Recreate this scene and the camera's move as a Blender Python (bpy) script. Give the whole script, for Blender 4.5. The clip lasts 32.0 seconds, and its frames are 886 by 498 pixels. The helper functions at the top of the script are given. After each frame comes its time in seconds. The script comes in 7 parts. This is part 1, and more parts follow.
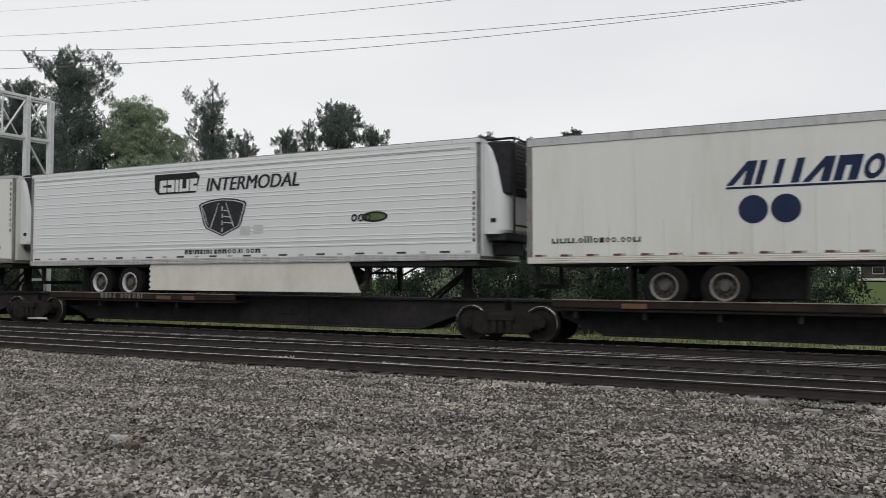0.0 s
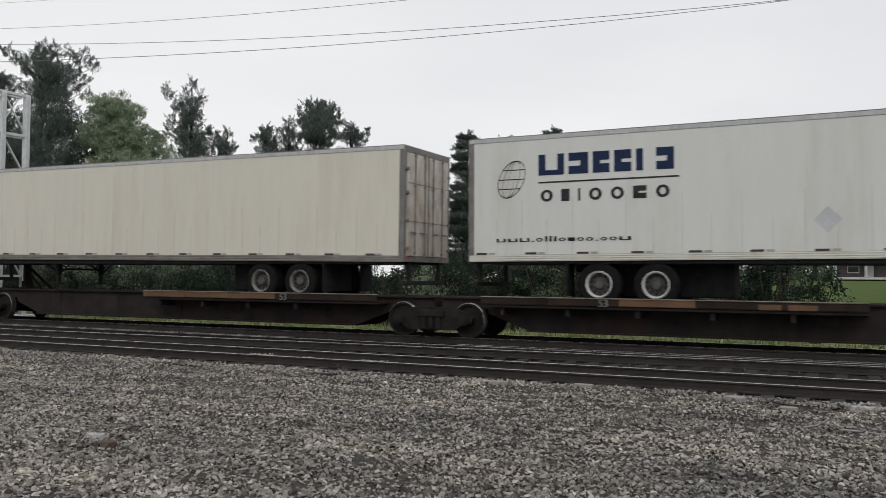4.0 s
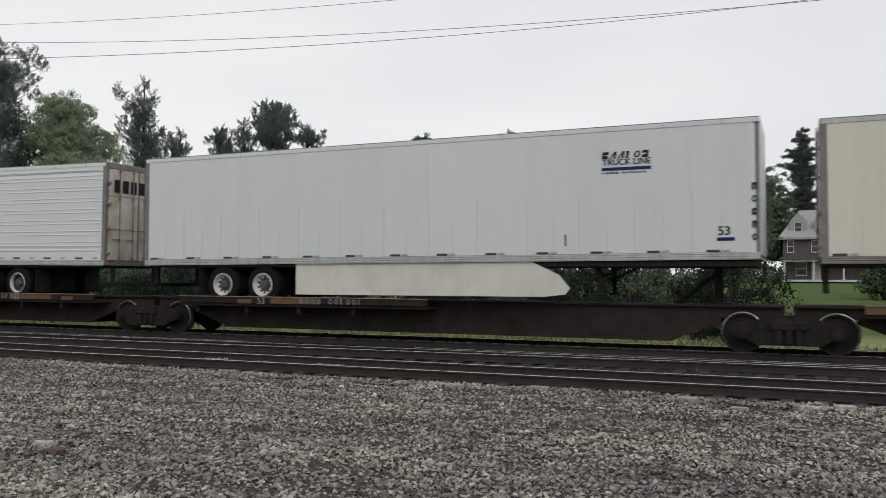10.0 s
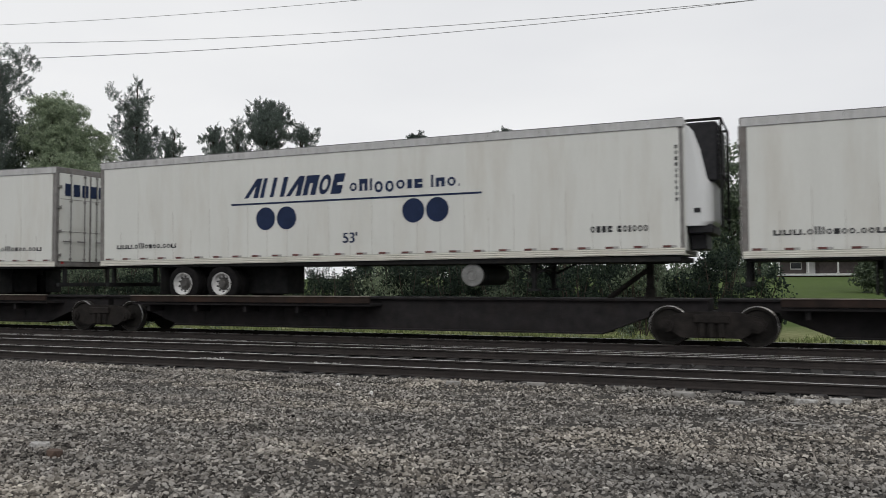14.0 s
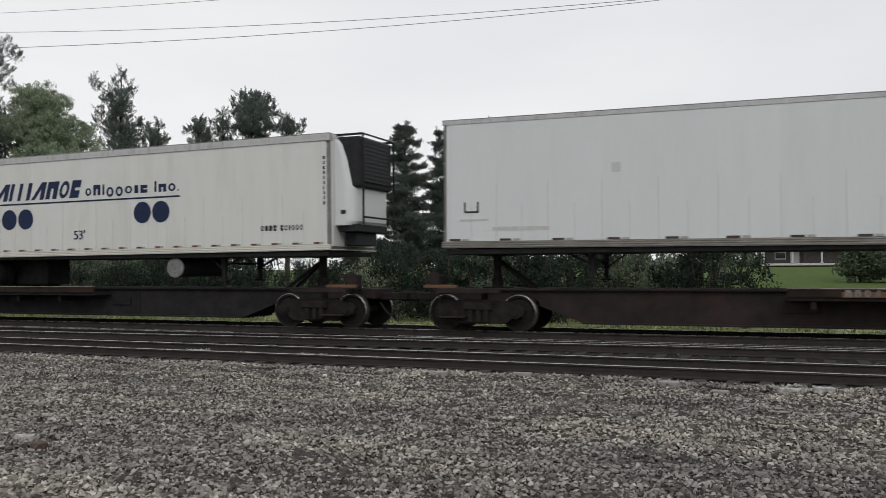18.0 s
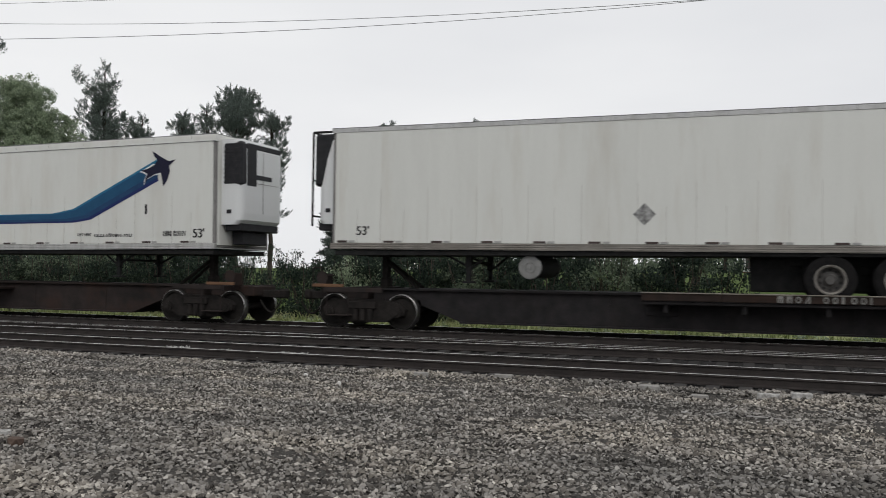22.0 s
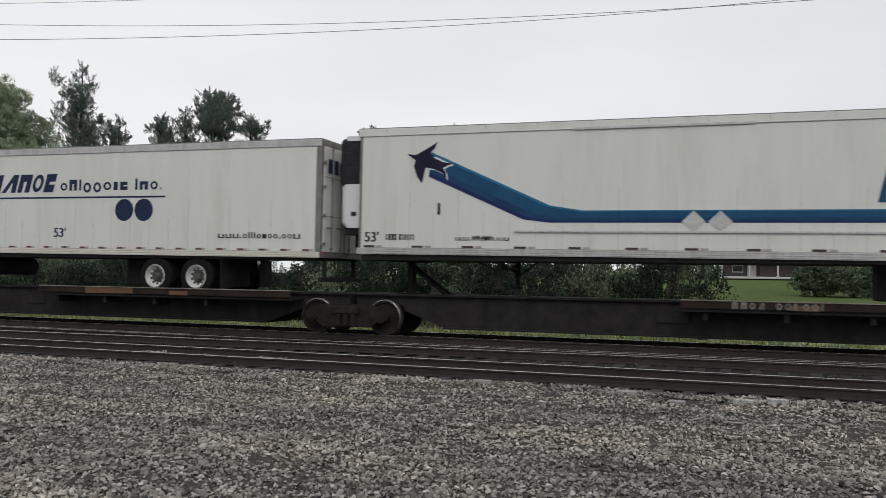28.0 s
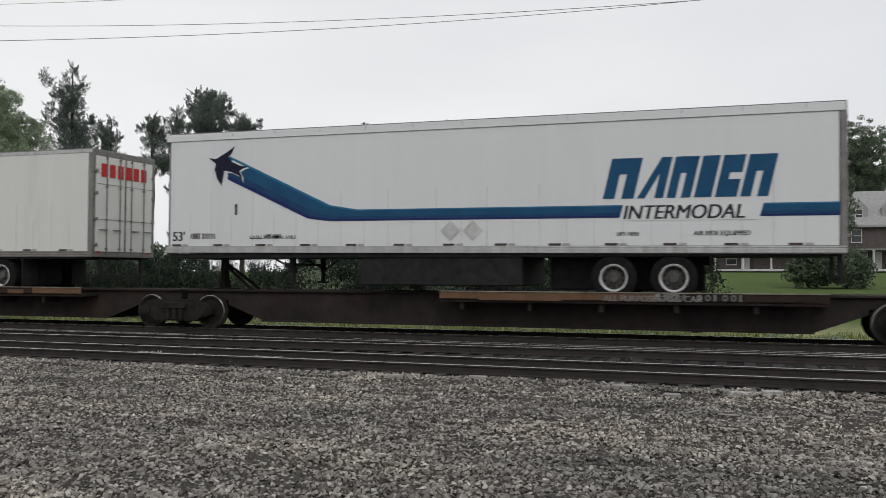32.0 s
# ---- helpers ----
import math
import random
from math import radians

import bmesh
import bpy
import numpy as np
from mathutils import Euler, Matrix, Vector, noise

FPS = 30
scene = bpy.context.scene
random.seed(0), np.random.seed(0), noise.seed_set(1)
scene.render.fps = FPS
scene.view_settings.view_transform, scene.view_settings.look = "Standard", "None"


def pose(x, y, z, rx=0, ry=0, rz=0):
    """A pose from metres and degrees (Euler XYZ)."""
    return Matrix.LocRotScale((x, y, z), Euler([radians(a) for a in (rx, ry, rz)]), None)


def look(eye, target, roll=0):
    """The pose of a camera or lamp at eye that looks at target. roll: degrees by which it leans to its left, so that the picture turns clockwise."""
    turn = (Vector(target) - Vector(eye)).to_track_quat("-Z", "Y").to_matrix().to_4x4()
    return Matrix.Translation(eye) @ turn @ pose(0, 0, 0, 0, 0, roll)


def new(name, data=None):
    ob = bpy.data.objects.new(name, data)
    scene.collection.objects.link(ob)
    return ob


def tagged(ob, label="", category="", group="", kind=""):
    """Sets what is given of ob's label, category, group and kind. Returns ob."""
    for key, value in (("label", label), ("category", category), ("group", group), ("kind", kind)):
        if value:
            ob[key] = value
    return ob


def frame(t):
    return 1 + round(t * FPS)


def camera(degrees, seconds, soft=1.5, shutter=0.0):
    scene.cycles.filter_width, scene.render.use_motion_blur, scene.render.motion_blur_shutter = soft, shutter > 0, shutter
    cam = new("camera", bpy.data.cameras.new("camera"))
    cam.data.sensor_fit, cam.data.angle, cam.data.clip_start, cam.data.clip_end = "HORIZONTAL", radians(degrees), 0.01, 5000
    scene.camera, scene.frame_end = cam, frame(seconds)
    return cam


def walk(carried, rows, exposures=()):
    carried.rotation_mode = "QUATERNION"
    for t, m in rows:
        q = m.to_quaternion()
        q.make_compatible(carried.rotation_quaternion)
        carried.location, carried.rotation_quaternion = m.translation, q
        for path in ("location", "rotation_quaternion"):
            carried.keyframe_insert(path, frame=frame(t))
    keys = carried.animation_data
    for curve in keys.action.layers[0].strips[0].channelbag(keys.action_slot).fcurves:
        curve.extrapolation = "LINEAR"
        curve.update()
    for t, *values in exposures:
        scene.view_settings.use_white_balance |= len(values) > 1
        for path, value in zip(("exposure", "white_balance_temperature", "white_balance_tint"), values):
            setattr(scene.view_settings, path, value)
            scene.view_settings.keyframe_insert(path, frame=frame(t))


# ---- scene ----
# Metres: x along the track (the train runs towards +x), y away from the camera, z = 0 at the train's rail heads.
EYE = (0.0, 0.0, 1.487)
SIDE = 18.88          # near flank of the trailers
TRACK = 20.18         # centre line of the train's track
DECK = 0.85           # trailer tyres rest here

cam = camera(54.46, 32.0, soft=0.5, shutter=0.08)


def aim(yaw, pitch, roll):
    a, b = radians(yaw), radians(pitch)
    way = Vector((math.sin(a) * math.cos(b), math.cos(a) * math.cos(b), math.sin(b)))
    return look(EYE, Vector(EYE) + 10 * way, roll)


walk(cam, [(t, aim(a, b, c)) for t, a, b, c in [
    (0, -27.18, 2.02, 0.27), (0.5, -26.93, 1.93, 0.28), (1, -26.70, 1.81, 0.21), (1.5, -26.56, 1.78, 0.34), (2, -26.48, 2.01, 0.51),
    (2.5, -26.29, 2.11, 0.74), (3, -26.12, 2.01, 0.67), (3.5, -26.03, 1.83, 0.49), (5.5, -25.14, 2.04, 0.61), (6, -25.07, 2.05, 0.66),
    (6.5, -24.86, 2.01, 0.52), (7, -24.61, 2.05, 0.48), (7.5, -24.36, 2.13, 0.52), (8, -23.98, 2.15, 0.68), (8.5, -23.61, 2.14, 0.60),
    (9, -23.41, 2.07, 0.41), (9.5, -23.12, 2.10, 0.28), (10, -22.97, 2.10, 0.33), (10.5, -22.81, 2.08, 0.42), (11, -22.55, 2.06, 0.53),
    (11.5, -22.33, 2.00, 0.36), (12, -22.25, 1.86, 0.17), (12.5, -22.22, 1.89, 0.06), (13, -22.27, 1.98, -0.18), (13.5, -22.57, 1.97, -0.14),
    (14, -22.65, 1.92, -0.22), (14.5, -22.41, 1.88, 0.02), (16.5, -21.77, 1.29, -0.24), (17, -21.71, 1.18, -0.37), (17.5, -21.72, 1.22, -0.44),
    (18, -21.76, 1.29, -0.35), (18.5, -21.72, 1.34, -0.32), (19, -21.65, 1.19, -0.33), (19.5, -21.59, 1.08, -0.35), (20, -21.61, 1.09, -0.21),
    (20.5, -21.65, 1.04, -0.29), (21, -21.54, 1.04, -0.10), (21.5, -21.16, 1.11, 0.35), (22, -20.65, 1.35, 0.59), (22.5, -20.45, 1.48, 0.48),
    (23, -20.45, 1.56, 0.31), (23.5, -20.43, 1.57, 0.18), (24, -20.34, 1.47, 0.13), (24.5, -20.29, 1.46, 0.20), (25, -20.27, 1.57, 0.69),
    (25.5, -20.13, 1.68, 0.52), (27.5, -19.61, 1.56, 0.73), (28, -19.28, 1.72, 0.85), (28.5, -19.11, 1.86, 0.92), (29, -19.03, 1.90, 0.80),
    (29.5, -18.85, 1.89, 0.70), (30, -18.75, 1.81, 0.75), (30.5, -18.75, 1.60, 0.53), (31, -18.88, 1.48, 0.46), (31.5, -18.99, 1.65, 0.42),
    (32, -18.88, 1.49, 0.10),]], exposures=[(0, 0.0), (32, 0.0)])

# ---- light: an overcast sky, brighter behind the camera ----
world = bpy.data.worlds.new("overcast")
scene.world = world
world.use_nodes = True
wt = world.node_tree
wt.nodes.clear()
w_out = wt.nodes.new("ShaderNodeOutputWorld")
w_bg = wt.nodes.new("ShaderNodeBackground")
w_sky = wt.nodes.new("ShaderNodeTexSky")
w_sky.sky_type = "NISHITA"
w_sky.sun_disc = False
w_sky.sun_elevation = radians(42)
w_sky.sun_rotation = radians(147)
w_hsv = wt.nodes.new("ShaderNodeHueSaturation")
w_hsv.inputs["Saturation"].default_value = 0.12
w_hsv.inputs["Value"].default_value = 0.35
w_co = wt.nodes.new("ShaderNodeTexCoord")
w_map = wt.nodes.new("ShaderNodeMapping")
w_map.inputs["Scale"].default_value = (1.2, 1.2, 4.0)
w_noise = wt.nodes.new("ShaderNodeTexNoise")
w_noise.inputs["Scale"].default_value = 1.6
w_noise.inputs["Detail"].default_value = 4
w_ramp = wt.nodes.new("ShaderNodeValToRGB")
w_ramp.color_ramp.elements[0].position, w_ramp.color_ramp.elements[0].color = 0.25, (0.812, 0.826, 0.862, 1)
w_ramp.color_ramp.elements[1].position, w_ramp.color_ramp.elements[1].color = 0.85, (0.985, 0.992, 1.005, 1)
w_gain = wt.nodes.new("ShaderNodeVectorMath")
w_gain.operation = "SCALE"
w_gain.inputs["Scale"].default_value = 10.0
w_mix = wt.nodes.new("ShaderNodeMix")
w_mix.data_type = "RGBA"
w_mix.inputs["Factor"].default_value = 0.85
w_bg.inputs["Strength"].default_value = 0.1
wt.links.new(w_sky.outputs["Color"], w_hsv.inputs["Color"])
wt.links.new(w_co.outputs["Generated"], w_map.inputs["Vector"])
wt.links.new(w_map.outputs["Vector"], w_noise.inputs["Vector"])
w_sep = wt.nodes.new("ShaderNodeSeparateXYZ")
w_side = wt.nodes.new("ShaderNodeMath")
w_side.operation = "MULTIPLY_ADD"
w_side.inputs[1].default_value = -0.42
wt.links.new(w_co.outputs["Generated"], w_sep.inputs[0])
wt.links.new(w_sep.outputs["X"], w_side.inputs[0])
wt.links.new(w_noise.outputs["Fac"], w_side.inputs[2])
wt.links.new(w_side.outputs[0], w_ramp.inputs["Fac"])
wt.links.new(w_hsv.outputs["Color"], w_mix.inputs[6])
wt.links.new(w_ramp.outputs["Color"], w_gain.inputs[0])
wt.links.new(w_gain.outputs["Vector"], w_mix.inputs[7])
wt.links.new(w_mix.outputs[2], w_bg.inputs["Color"])
wt.links.new(w_bg.outputs["Background"], w_out.inputs["Surface"])

sun_data = bpy.data.lights.new("veiled_sun", "SUN")
sun_data.energy, sun_data.angle, sun_data.color = 0.88, radians(40), (1.0, 0.975, 0.94)
sun = new("veiled_sun", sun_data)
sun.matrix_world = look((30, -26, 50), (0, 20, 0))


# ---- materials ----
def surf(name, a, b, scale=3.0, rough=0.6, metal=0.0, bump=0.15, fine=40.0, stain=None, stain_amount=0.35, stretch=(1, 1, 1),
         island=False, object_tone=0.0, spec=0.4, speck=0.35):
    """A surface of two tones at two scales, with stains, wear in the gloss and a fine relief."""
    m = bpy.data.materials.new(name)
    m.use_nodes = True
    t = m.node_tree
    n, l = t.nodes, t.links
    bsdf = n["Principled BSDF"]
    co = n.new("ShaderNodeTexCoord")
    mp = n.new("ShaderNodeMapping")
    mp.inputs["Scale"].default_value = stretch
    info = n.new("ShaderNodeObjectInfo")
    shift = n.new("ShaderNodeVectorMath")
    shift.operation = "MULTIPLY_ADD"
    shift.inputs[1].default_value = (37, 23, 11)
    l.new(info.outputs["Random"], shift.inputs[0])
    l.new(co.outputs["Object"], shift.inputs[2])
    l.new(shift.outputs[0], mp.inputs["Vector"])
    n1 = n.new("ShaderNodeTexNoise")
    n1.inputs["Scale"].default_value, n1.inputs["Detail"].default_value = scale, 6
    n1.inputs["Roughness"].default_value = 0.6
    n2 = n.new("ShaderNodeTexNoise")
    n2.inputs["Scale"].default_value, n2.inputs["Detail"].default_value = fine, 3
    for q in (n1, n2):
        l.new(mp.outputs["Vector"], q.inputs["Vector"])
    r1 = n.new("ShaderNodeValToRGB")
    r1.color_ramp.elements[0].position, r1.color_ramp.elements[0].color = 0.32, (*a, 1)
    r1.color_ramp.elements[1].position, r1.color_ramp.elements[1].color = 0.68, (*b, 1)
    if island:
        geo = n.new("ShaderNodeNewGeometry")
        mixf = n.new("ShaderNodeMix")
        mixf.inputs["Factor"].default_value = 0.7
        l.new(n1.outputs["Fac"], mixf.inputs["A"])
        l.new(geo.outputs["Random Per Island"], mixf.inputs["B"])
        l.new(mixf.outputs["Result"], r1.inputs["Fac"])
    else:
        l.new(n1.outputs["Fac"], r1.inputs["Fac"])
    colour = r1.outputs["Color"]
    if stain:
        n3 = n.new("ShaderNodeTexNoise")
        n3.inputs["Scale"].default_value, n3.inputs["Detail"].default_value = scale * 0.45, 8
        n3.inputs["Roughness"].default_value = 0.7
        l.new(mp.outputs["Vector"], n3.inputs["Vector"])
        r3 = n.new("ShaderNodeValToRGB")
        r3.color_ramp.elements[0].position, r3.color_ramp.elements[0].color = 0.5, (0, 0, 0, 1)
        r3.color_ramp.elements[1].position, r3.color_ramp.elements[1].color = 0.8, (stain_amount,) * 3 + (1,)
        l.new(n3.outputs["Fac"], r3.inputs["Fac"])
        ms = n.new("ShaderNodeMix")
        ms.data_type = "RGBA"
        ms.inputs[7].default_value = (*stain, 1)
        l.new(r3.outputs["Color"], ms.inputs["Factor"])
        l.new(colour, ms.inputs[6])
        colour = ms.outputs[2]
    grain = n.new("ShaderNodeMix")
    grain.data_type, grain.blend_type = "RGBA", "MULTIPLY"
    grain.inputs["Factor"].default_value = speck
    rg = n.new("ShaderNodeValToRGB")
    rg.color_ramp.elements[0].position, rg.color_ramp.elements[0].color = 0.25, (0.6, 0.6, 0.6, 1)
    rg.color_ramp.elements[1].position, rg.color_ramp.elements[1].color = 0.75, (1.15, 1.15, 1.15, 1)
    l.new(n2.outputs["Fac"], rg.inputs["Fac"])
    l.new(colour, grain.inputs[6])
    l.new(rg.outputs["Color"], grain.inputs[7])
    colour = grain.outputs[2]
    if object_tone:
        tone = n.new("ShaderNodeMapRange")
        tone.inputs["To Min"].default_value, tone.inputs["To Max"].default_value = 1 - object_tone, 1 + object_tone
        l.new(info.outputs["Random"], tone.inputs["Value"])
        mt = n.new("ShaderNodeVectorMath")
        mt.operation = "SCALE"
        l.new(colour, mt.inputs[0])
        l.new(tone.outputs["Result"], mt.inputs["Scale"])
        colour = mt.outputs["Vector"]
    l.new(colour, bsdf.inputs["Base Color"])
    gl = n.new("ShaderNodeMapRange")
    gl.inputs["To Min"].default_value, gl.inputs["To Max"].default_value = max(0.05, rough - 0.12), min(1, rough + 0.12)
    l.new(n1.outputs["Fac"], gl.inputs["Value"])
    l.new(gl.outputs["Result"], bsdf.inputs["Roughness"])
    bsdf.inputs["Metallic"].default_value = metal
    bsdf.inputs["Specular IOR Level"].default_value = spec
    if bump:
        bp = n.new("ShaderNodeBump")
        bp.inputs["Strength"].default_value, bp.inputs["Distance"].default_value = bump, 0.01
        l.new(n2.outputs["Fac"], bp.inputs["Height"])
        l.new(bp.outputs["Normal"], bsdf.inputs["Normal"])
    return m


def foliage(name, a, b, through_light=0.35, glint=0.2):
    """Leaf colour that varies from leaf to leaf; some light passes through."""
    m = surf(name, a, b, 0.5, 0.7, 0, 0, 20, None, 0, (1, 1, 1), True, spec=glint)
    n, l = m.node_tree.nodes, m.node_tree.links
    bsdf, out = n["Principled BSDF"], n["Material Output"]
    tr = n.new("ShaderNodeBsdfTranslucent")
    mix = n.new("ShaderNodeMixShader")
    mix.inputs[0].default_value = through_light
    l.new(bsdf.inputs["Base Color"].links[0].from_socket, tr.inputs["Color"])
    l.new(bsdf.outputs[0], mix.inputs[1])
    l.new(tr.outputs[0], mix.inputs[2])
    l.new(mix.outputs[0], out.inputs["Surface"])
    return m


def gravel_material():
    """Crushed stone: every stone its own grey, brown or pale tone, in large patches of warmer and cooler ones."""
    m = surf("crushed_stone", (0.1, 0.1, 0.1), (0.3, 0.3, 0.3), 9, 0.93, 0, 0.5, 70, spec=0.15)
    n, l = m.node_tree.nodes, m.node_tree.links
    geo = n.new("ShaderNodeNewGeometry")
    ramp = n.new("ShaderNodeValToRGB")
    e = ramp.color_ramp.elements
    e[0].position, e[0].color = 0.0, (0.040, 0.037, 0.036, 1)
    e[1].position, e[1].color = 1.0, (0.50, 0.485, 0.45, 1)
    for pos, c in ((0.25, (0.142, 0.133, 0.121)), (0.5, (0.222, 0.211, 0.193)), (0.72, (0.272, 0.265, 0.252)), (0.95, (0.37, 0.355, 0.33))):
        k = e.new(pos)
        k.color = (*c, 1)
    l.new(geo.outputs["Random Per Island"], ramp.inputs["Fac"])
    patch = n.new("ShaderNodeTexNoise")
    patch.inputs["Scale"].default_value, patch.inputs["Detail"].default_value = 0.45, 5
    squeeze = n.new("ShaderNodeMapping")
    squeeze.inputs["Scale"].default_value = (0.6, 1.6, 1)
    l.new(geo.outputs["Position"], squeeze.inputs["Vector"])
    l.new(squeeze.outputs["Vector"], patch.inputs["Vector"])
    pr = n.new("ShaderNodeValToRGB")
    pe = pr.color_ramp.elements
    pe[0].position, pe[0].color = 0.34, (0.74, 0.735, 0.735, 1)
    pe[1].position, pe[1].color = 0.64, (1.18, 1.13, 1.06, 1)
    k = pe.new(0.5)
    k.color = (0.94, 0.915, 0.895, 1)
    l.new(patch.outputs["Fac"], pr.inputs["Fac"])
    mul = n.new("ShaderNodeMix")
    mul.data_type, mul.blend_type = "RGBA", "MULTIPLY"
    mul.inputs["Factor"].default_value = 1.0
    l.new(ramp.outputs["Color"], mul.inputs[6])
    l.new(pr.outputs["Color"], mul.inputs[7])
    clump = n.new("ShaderNodeTexNoise")
    clump.inputs["Scale"].default_value, clump.inputs["Detail"].default_value = 3.2, 3
    cr = n.new("ShaderNodeValToRGB")
    ce = cr.color_ramp.elements
    ce[0].position, ce[0].color = 0.36, (0.74, 0.735, 0.73, 1)
    ce[1].position, ce[1].color = 0.60, (1.24, 1.24, 1.23, 1)
    l.new(squeeze.outputs["Vector"], clump.inputs["Vector"])
    l.new(clump.outputs["Fac"], cr.inputs["Fac"])
    fine = n.new("ShaderNodeMix")
    fine.data_type, fine.blend_type = "RGBA", "MULTIPLY"
    fine.inputs["Factor"].default_value = 1.0
    l.new(mul.outputs[2], fine.inputs[6])
    l.new(cr.outputs["Color"], fine.inputs[7])
    l.new(fine.outputs[2], n["Principled BSDF"].inputs["Base Color"])
    return m


STREAK = (2.2, 2.2, 0.35)
WARM = surf("white_paint_warm", (0.618, 0.624, 0.590), (0.648, 0.655, 0.620), 1.2, 0.42, 0, 0.04, 30, (0.42, 0.37, 0.30), 0.42, STREAK, object_tone=0.018, speck=0.08)
COOL = surf("white_paint_cool", (0.606, 0.630, 0.624), (0.632, 0.655, 0.650), 1.2, 0.38, 0, 0.04, 30, (0.45, 0.44, 0.42), 0.18, STREAK, object_tone=0.018, speck=0.08)
CREAM = surf("cream_paint", (0.617, 0.590, 0.506), (0.647, 0.620, 0.536), 1.2, 0.45, 0, 0.04, 30, (0.40, 0.32, 0.22), 0.35, STREAK, object_tone=0.018, speck=0.08)
WHITE = surf("white_paint", (0.634, 0.644, 0.644), (0.656, 0.667, 0.667), 1.2, 0.38, 0, 0.04, 30, (0.48, 0.45, 0.40), 0.15, STREAK, object_tone=0.018, speck=0.08)
UNITCREAM = surf("yellowed_cream_paint", (0.60, 0.535, 0.42), (0.66, 0.60, 0.49), 1.6, 0.45, 0, 0.04, 30, (0.42, 0.32, 0.2), 0.4, STREAK, speck=0.08)
SILVER = surf("weathered_aluminium", (0.42, 0.42, 0.41), (0.58, 0.58, 0.57), 4, 0.45, 0.6, 0.1, 60, (0.22, 0.19, 0.16), 0.5, STREAK)
REARFRAME = surf("rear_frame_grey", (0.15, 0.145, 0.138), (0.24, 0.23, 0.22), 4, 0.6, 0.2, 0.15, 60, (0.10, 0.06, 0.04), 0.6)
RUSTDOOR = surf("rust_stained_white", (0.42, 0.34, 0.26), (0.63, 0.61, 0.57), 2.6, 0.6, 0, 0.1, 40, (0.17, 0.085, 0.045), 1.0, (1.0, 1.0, 0.55), speck=0.2)
RUSTSPOT = surf("rust_stain", (0.42, 0.28, 0.16), (0.60, 0.52, 0.42), 9, 0.6, 0, 0.05, 40)
GREYSPOT = surf("grey_smudge", (0.44, 0.44, 0.43), (0.56, 0.56, 0.55), 6, 0.6, 0, 0.05, 40)
ALUDOOR = surf("dull_aluminium_door", (0.20, 0.20, 0.195), (0.38, 0.38, 0.375), 5, 0.45, 0.55, 0.15, 60, (0.10, 0.09, 0.08), 0.5)
WORNPLATE = surf("worn_placard", (0.05, 0.05, 0.05), (0.42, 0.42, 0.41), 11, 0.5, 0.2, 0.1, 60)
GRIMERAIL = surf("grimy_sill_rail", (0.17, 0.158, 0.14), (0.27, 0.252, 0.225), 3, 0.65, 0.1, 0.1, 50, (0.12, 0.10, 0.08), 0.6, (0.8, 1, 2))
DULL = surf("grimy_steel", (0.16, 0.155, 0.15), (0.26, 0.25, 0.24), 5, 0.6, 0.3, 0.15, 60, (0.10, 0.08, 0.06), 0.6)
ROOFRAIL = surf("roof_rail_metal", (0.43, 0.43, 0.425), (0.53, 0.53, 0.525), 4, 0.5, 0.35, 0.1, 60, (0.14, 0.12, 0.10), 0.5, STREAK)
SEAM = surf("grimy_seam", (0.26, 0.245, 0.22), (0.50, 0.48, 0.44), 5, 0.7, 0, 0.1, 60)
RAILTOP = surf("roof_edge_grey", (0.16, 0.16, 0.16), (0.24, 0.24, 0.235), 4, 0.55, 0.3, 0.1, 50)
SKIRT = surf("skirt_plastic", (0.575, 0.560, 0.495), (0.645, 0.632, 0.570), 1.5, 0.5, 0, 0.04, 30, (0.30, 0.26, 0.20), 0.4, (1.5, 1.5, 0.8), speck=0.08)
BLACK = surf("black_plastic", (0.013, 0.013, 0.015), (0.028, 0.028, 0.031), 6, 0.55, 0, 0.1, 60, spec=0.2)
CHASSIS = surf("chassis_black", (0.012, 0.0125, 0.013), (0.028, 0.028, 0.028), 5, 0.8, 0, 0.2, 50, (0.035, 0.03, 0.025), 0.5, spec=0.15)
RUBBER = surf("tyre_rubber", (0.009, 0.009, 0.0095), (0.018, 0.017, 0.017), 8, 0.9, 0, 0.2, 80, spec=0.06)
RIM = surf("wheel_rim_paint", (0.629, 0.629, 0.620), (0.714, 0.714, 0.705), 8, 0.4, 0.1, 0.1, 60, (0.30, 0.25, 0.20), 0.4)
DULLRIM = surf("grimy_rim", (0.20, 0.185, 0.165), (0.34, 0.32, 0.29), 8, 0.55, 0.1, 0.1, 60, (0.08, 0.06, 0.045), 0.7)
HUB = surf("hub_cap", (0.05, 0.048, 0.045), (0.11, 0.105, 0.10), 8, 0.5, 0.2, 0.1, 60)
DISH = surf("dark_rim_dish", (0.028, 0.026, 0.024), (0.072, 0.066, 0.061), 9, 0.7, 0.1, 0.15, 60, (0.035, 0.025, 0.02), 0.6)
TANK = surf("tank_aluminium", (0.18, 0.18, 0.175), (0.29, 0.29, 0.28), 6, 0.4, 0.4, 0.05, 60)
NAVY = surf("navy_vinyl", (0.013, 0.022, 0.057), (0.019, 0.032, 0.078), 3, 0.45, 0, 0.02, 40, spec=0.12)
INK = surf("black_vinyl", (0.012, 0.012, 0.013), (0.022, 0.022, 0.023), 3, 0.45, 0, 0.02, 40, spec=0.12)
GREYINK = surf("faded_black_vinyl", (0.022, 0.022, 0.025), (0.045, 0.045, 0.048), 5, 0.5, 0, 0.02, 40, spec=0.12)
